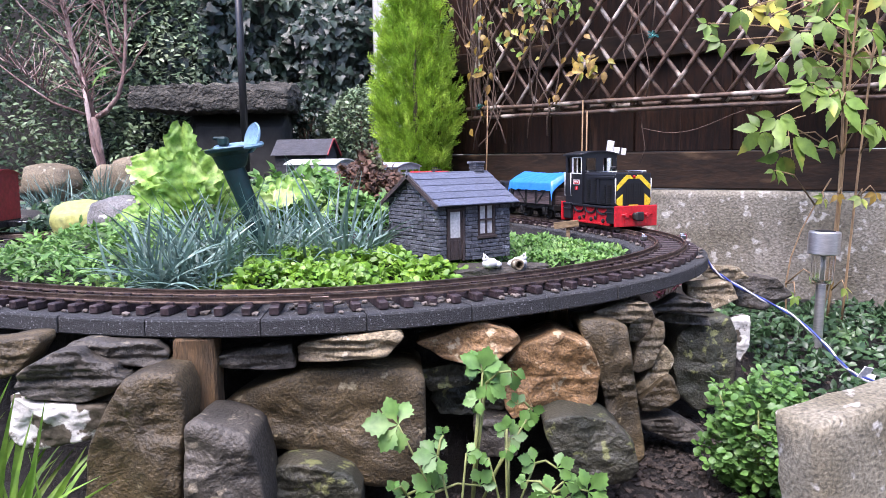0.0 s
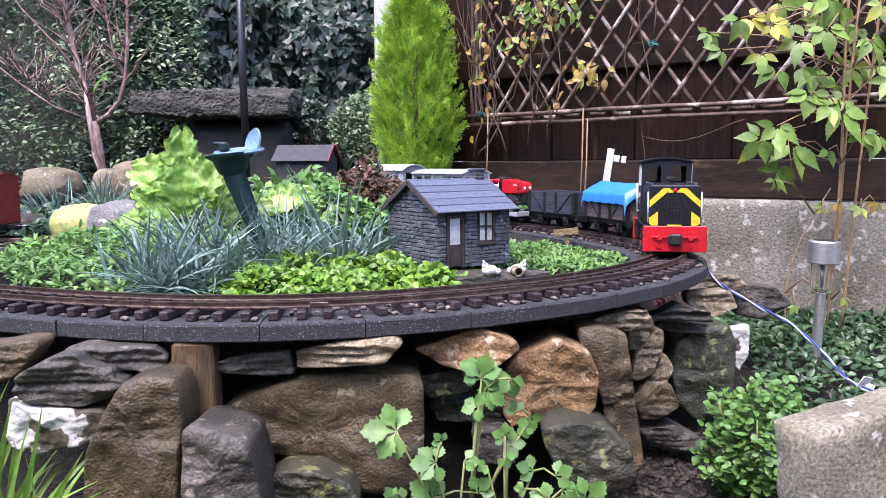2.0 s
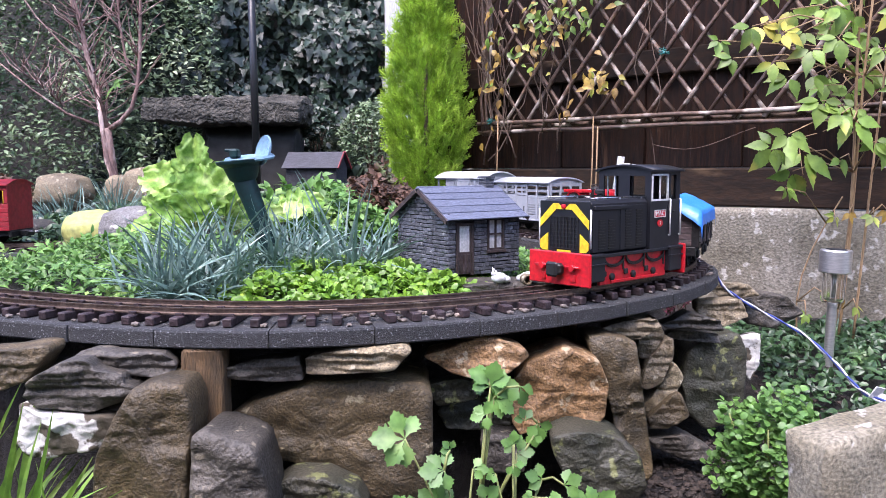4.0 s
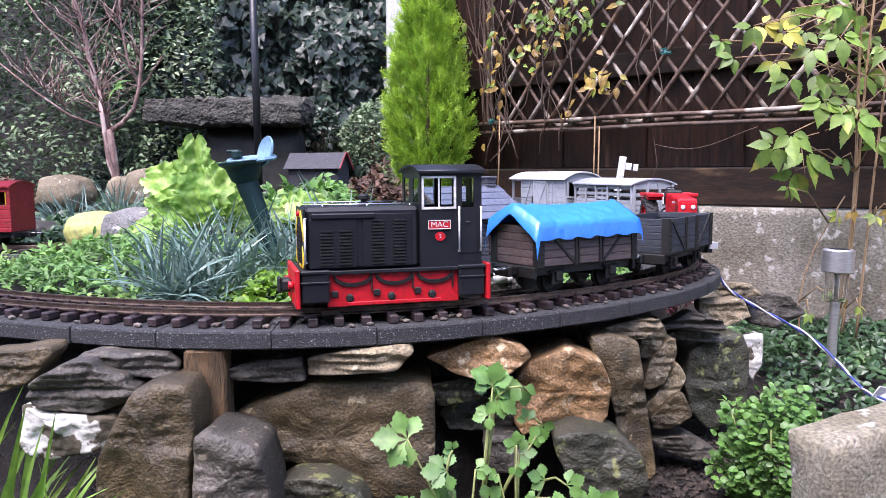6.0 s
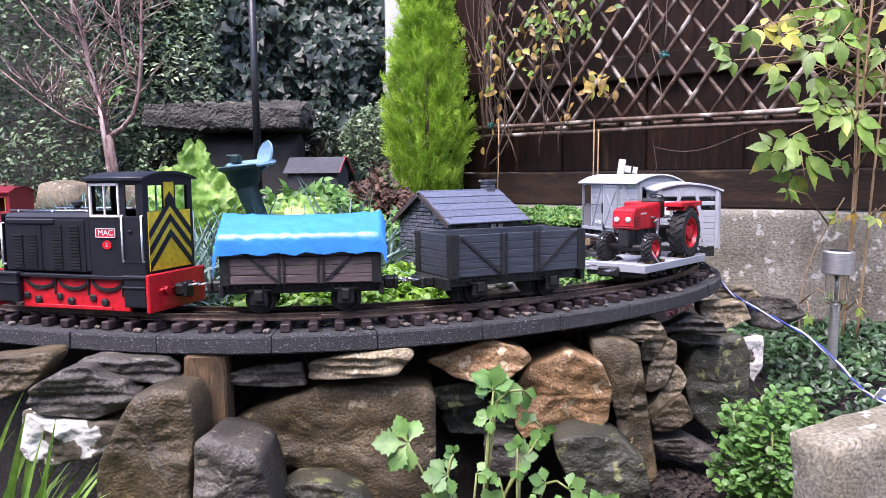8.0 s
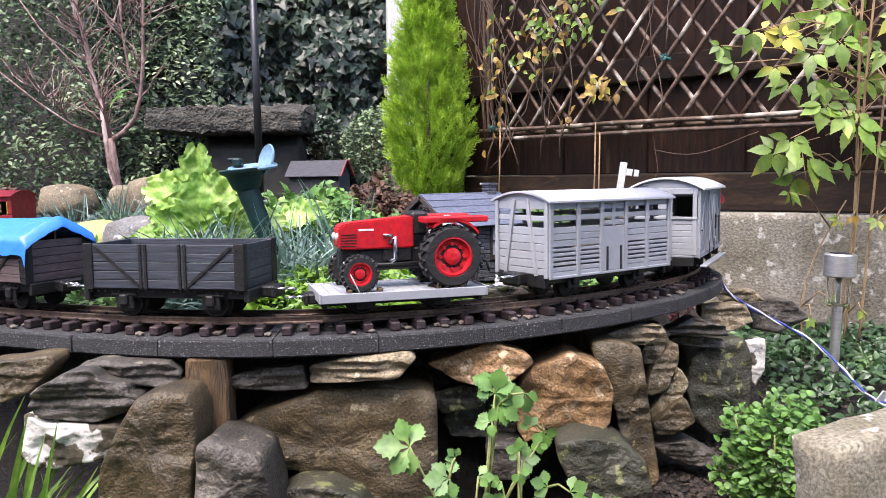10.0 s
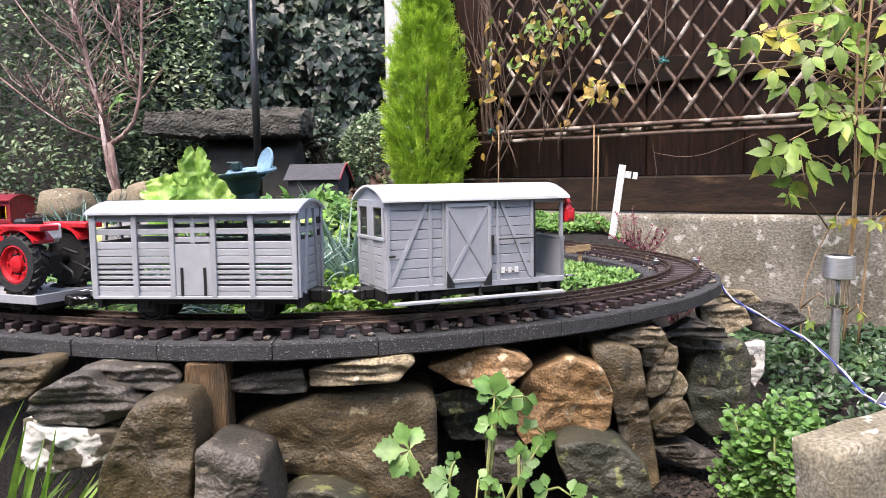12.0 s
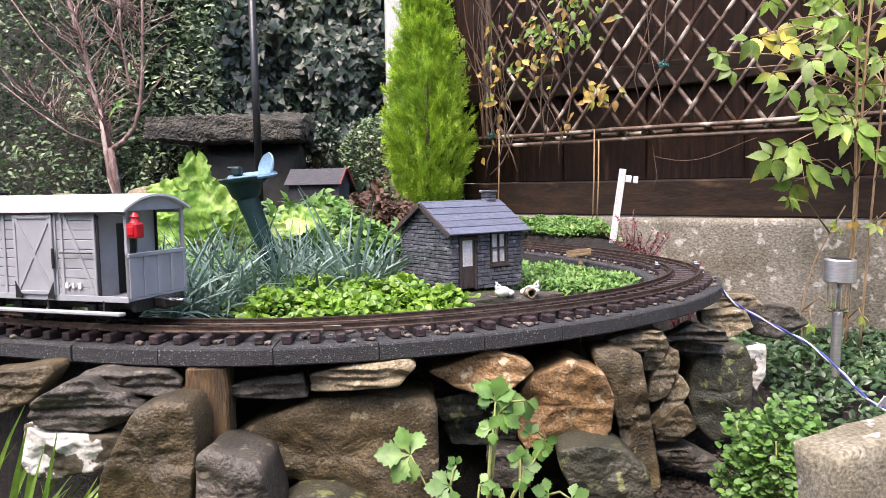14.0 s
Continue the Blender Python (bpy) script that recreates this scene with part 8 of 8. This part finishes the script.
for i, (x, y) in enumerate(((-1.0, 1.98), (-0.85, 1.95), (-1.12, 2.02))):
    tagged(tuft("dry_grass_tuft", BLUE_BLADE, "tuft of thin greyish grass among boulders", "plant", x, y, 110, 0.13, 0.0014, 120 + i), group="grass tufts")
# purple heather by the wall
for i, (x, y) in enumerate(((0.44, 1.86), (0.48, 1.80), (0.52, 1.84))):
    t = thing("heather", "purple flowering heather by the concrete wall", "heather", "heathers")
    f = Foliage(130 + i)
    r = f.r
    bm = bmesh.new()
    z = ground_z(x, y)
    for k in range(26):
        d = Vector((r.gauss(0, 0.5), r.gauss(-0.1, 0.4), 1)).normalized()
        ln = r.uniform(0.06, 0.15)
        p = Vector((x + r.gauss(0, 0.015), y + r.gauss(0, 0.015), z))
        path_tube(bm, [p, p + d * ln], 0.0014, 0.0006, 4)
        for j in range(26):
            q = p + d * ln * (0.3 + 0.7 * j / 26)
            f.scatter(q, 0.008, 0.006, "oval", 1, 0.6)
    part("stem", bm, TWIG, t)
    f.part("flower", HEATHER, t)
carpet("cottage_plants", DARK_LEAF, "low green plants before the model cottage", 900, ring(-0.50, 2.72, 0.26, 0.12, 0.10), 0.026, "oval", 80, 0.06)
creeper()
trellis_climber()
buttercup()
# the round-leaved bush by the slab
t = thing("round_leaved_bush", "fresh green bush of small round leaves by the slab", "bush")
f = Foliage(140)
for i in range(2500):
    a, b = f.r.uniform(0, 2 * math.pi), math.asin(f.r.uniform(-0.9, 1))
    k = 1 + 0.45 * noise.noise(Vector((math.cos(a) * 2.4, math.sin(a) * 2.4, b * 2.4))) - abs(f.r.gauss(0, 0.14))
    f.scatter(Vector((0.386 + 0.062 * k * math.cos(a) * math.cos(b), 0.90 + 0.065 * k * math.sin(a) * math.cos(b), 0.098 + 0.078 * k * math.sin(b))), 0.0090, 0.0086, "round", 0.8, 0.6)
f.part("foliage", FRESH, t)
bm = bmesh.new()
for i in range(9):
    a = i * 0.7
    path_tube(bm, [Vector((0.386, 0.90, 0.02)), Vector((0.386 + 0.03 * math.cos(a), 0.90 + 0.03 * math.sin(a), 0.08)), Vector((0.386 + 0.05 * math.cos(a), 0.90 + 0.05 * math.sin(a), 0.15))], 0.002, 0.001, 5)
part("stem", bm, STEM, t)
tuft("grass_clump", GRASS, "clump of broad fresh green grass blades", "grass", -0.400, 0.66, 60, 0.17, 0.0036, 141, 1.0, 0.04)
tuft("grass_clump", GRASS, "clump of broad fresh green grass blades", "grass", -0.445, 0.70, 70, 0.22, 0.0038, 142, 0.8, 0.04)


# ---- crumbs of soil, bark and grit on the ground before the stones ----
def litter():
    rnd = random.Random(150)
    bm = bmesh.new()
    for i in range(3000):
        x, y = (rnd.uniform(-0.5, 0.75), rnd.uniform(0.72, 1.5)) if i % 2 else (rnd.uniform(0.16, 0.46), rnd.uniform(0.78, 1.15))
        if inside(x, y) > 0.02:
            continue
        r = rnd.uniform(0.0015, 0.0055)
        q = bmesh.ops.create_icosphere(bm, subdivisions=1, radius=r)
        bmesh.ops.transform(bm, matrix=Matrix.Translation((x, y, ground_z(x, y) + r * 0.3)) @ pose(0, 0, 0, rnd.uniform(-30, 30), rnd.uniform(-30, 30), rnd.uniform(0, 360)) @ Matrix.Diagonal((1.6, 1, 0.55, 1)), verts=q["verts"])
    solid("soil_crumbs", bm, CRUMB, "crumbs of bark and grit on the soil", "litter", kind="stuff")


CRUMB = mat("crumb", (0.055, 0.040, 0.030), (0.025, 0.018, 0.014), 90, 0.8, 0.4, vary=0.6)
litter()


# ---- what moves ----
# metres from the locomotive's middle back to each vehicle's, while the couplings are pushed up and as they draw out
GAP_TIMES = (0.0, 3.0, 7.0, 8.2, 10.4, 14.0)
GAPS = {"locomotive": (0.004,) * 6, "tarp_wagon": (0.240, 0.242, 0.248, 0.250, 0.282, 0.282), "tarpaulin": (0.240, 0.242, 0.248, 0.250, 0.282, 0.282),
        "open_wagon": (0.462, 0.466, 0.484, 0.486, 0.530, 0.530), "flat_wagon": (0.690, 0.695, 0.730, 0.764, 0.766, 0.766), "tractor": (0.710, 0.715, 0.750, 0.784, 0.788, 0.788),
        "cattle_wagon": (0.950, 0.962, 0.980, 1.020, 1.037, 1.037), "brake_van": (1.220, 1.235, 1.240, 1.290, 1.323, 1.323)}
RUN = ((0, 1.378), (0.5, 1.308), (1, 1.233), (1.5, 1.152), (2, 1.070), (2.5, 0.990), (3, 0.913), (5.3, 0.514), (6, 0.392), (6.5, 0.310), (7, 0.231), (7.5, 0.150), (8, 0.062), (8.2, 0.024),
       (10.3, -0.434), (11, -0.596), (11.5, -0.712), (12, -0.830), (12.5, -0.946), (13, -1.058), (13.5, -1.172), (14, -1.287))


def train_s(t):
    """Metres along the track of the locomotive's middle: a smooth run through the timetable."""
    ts, ss = [r[0] for r in RUN], [r[1] for r in RUN]
    return float(np.polyval(np.polyfit(ts, ss, 8), t))


def gap_at(name, t):
    i = max(k for k in range(5) if t >= GAP_TIMES[k])
    a, b = GAPS[name][i], GAPS[name][i + 1]
    return a + (b - a) * step(GAP_TIMES[i], GAP_TIMES[i + 1], t)


def motions():
    for name in GAPS:
        rows = []
        for i in range(57):
            t = i * 0.25
            s = train_s(t) + gap_at(name, t)
            f, _ = on_track(s - 0.06)
            b, _ = on_track(s + 0.06)
            mid = (f + b) / 2
            rows.append((t, pose(mid.x, mid.y, RAIL_Z, 0, 0, math.degrees(math.atan2(f.y - b.y, f.x - b.x)))))
        walk(TRAIN[name], rows)


motions()
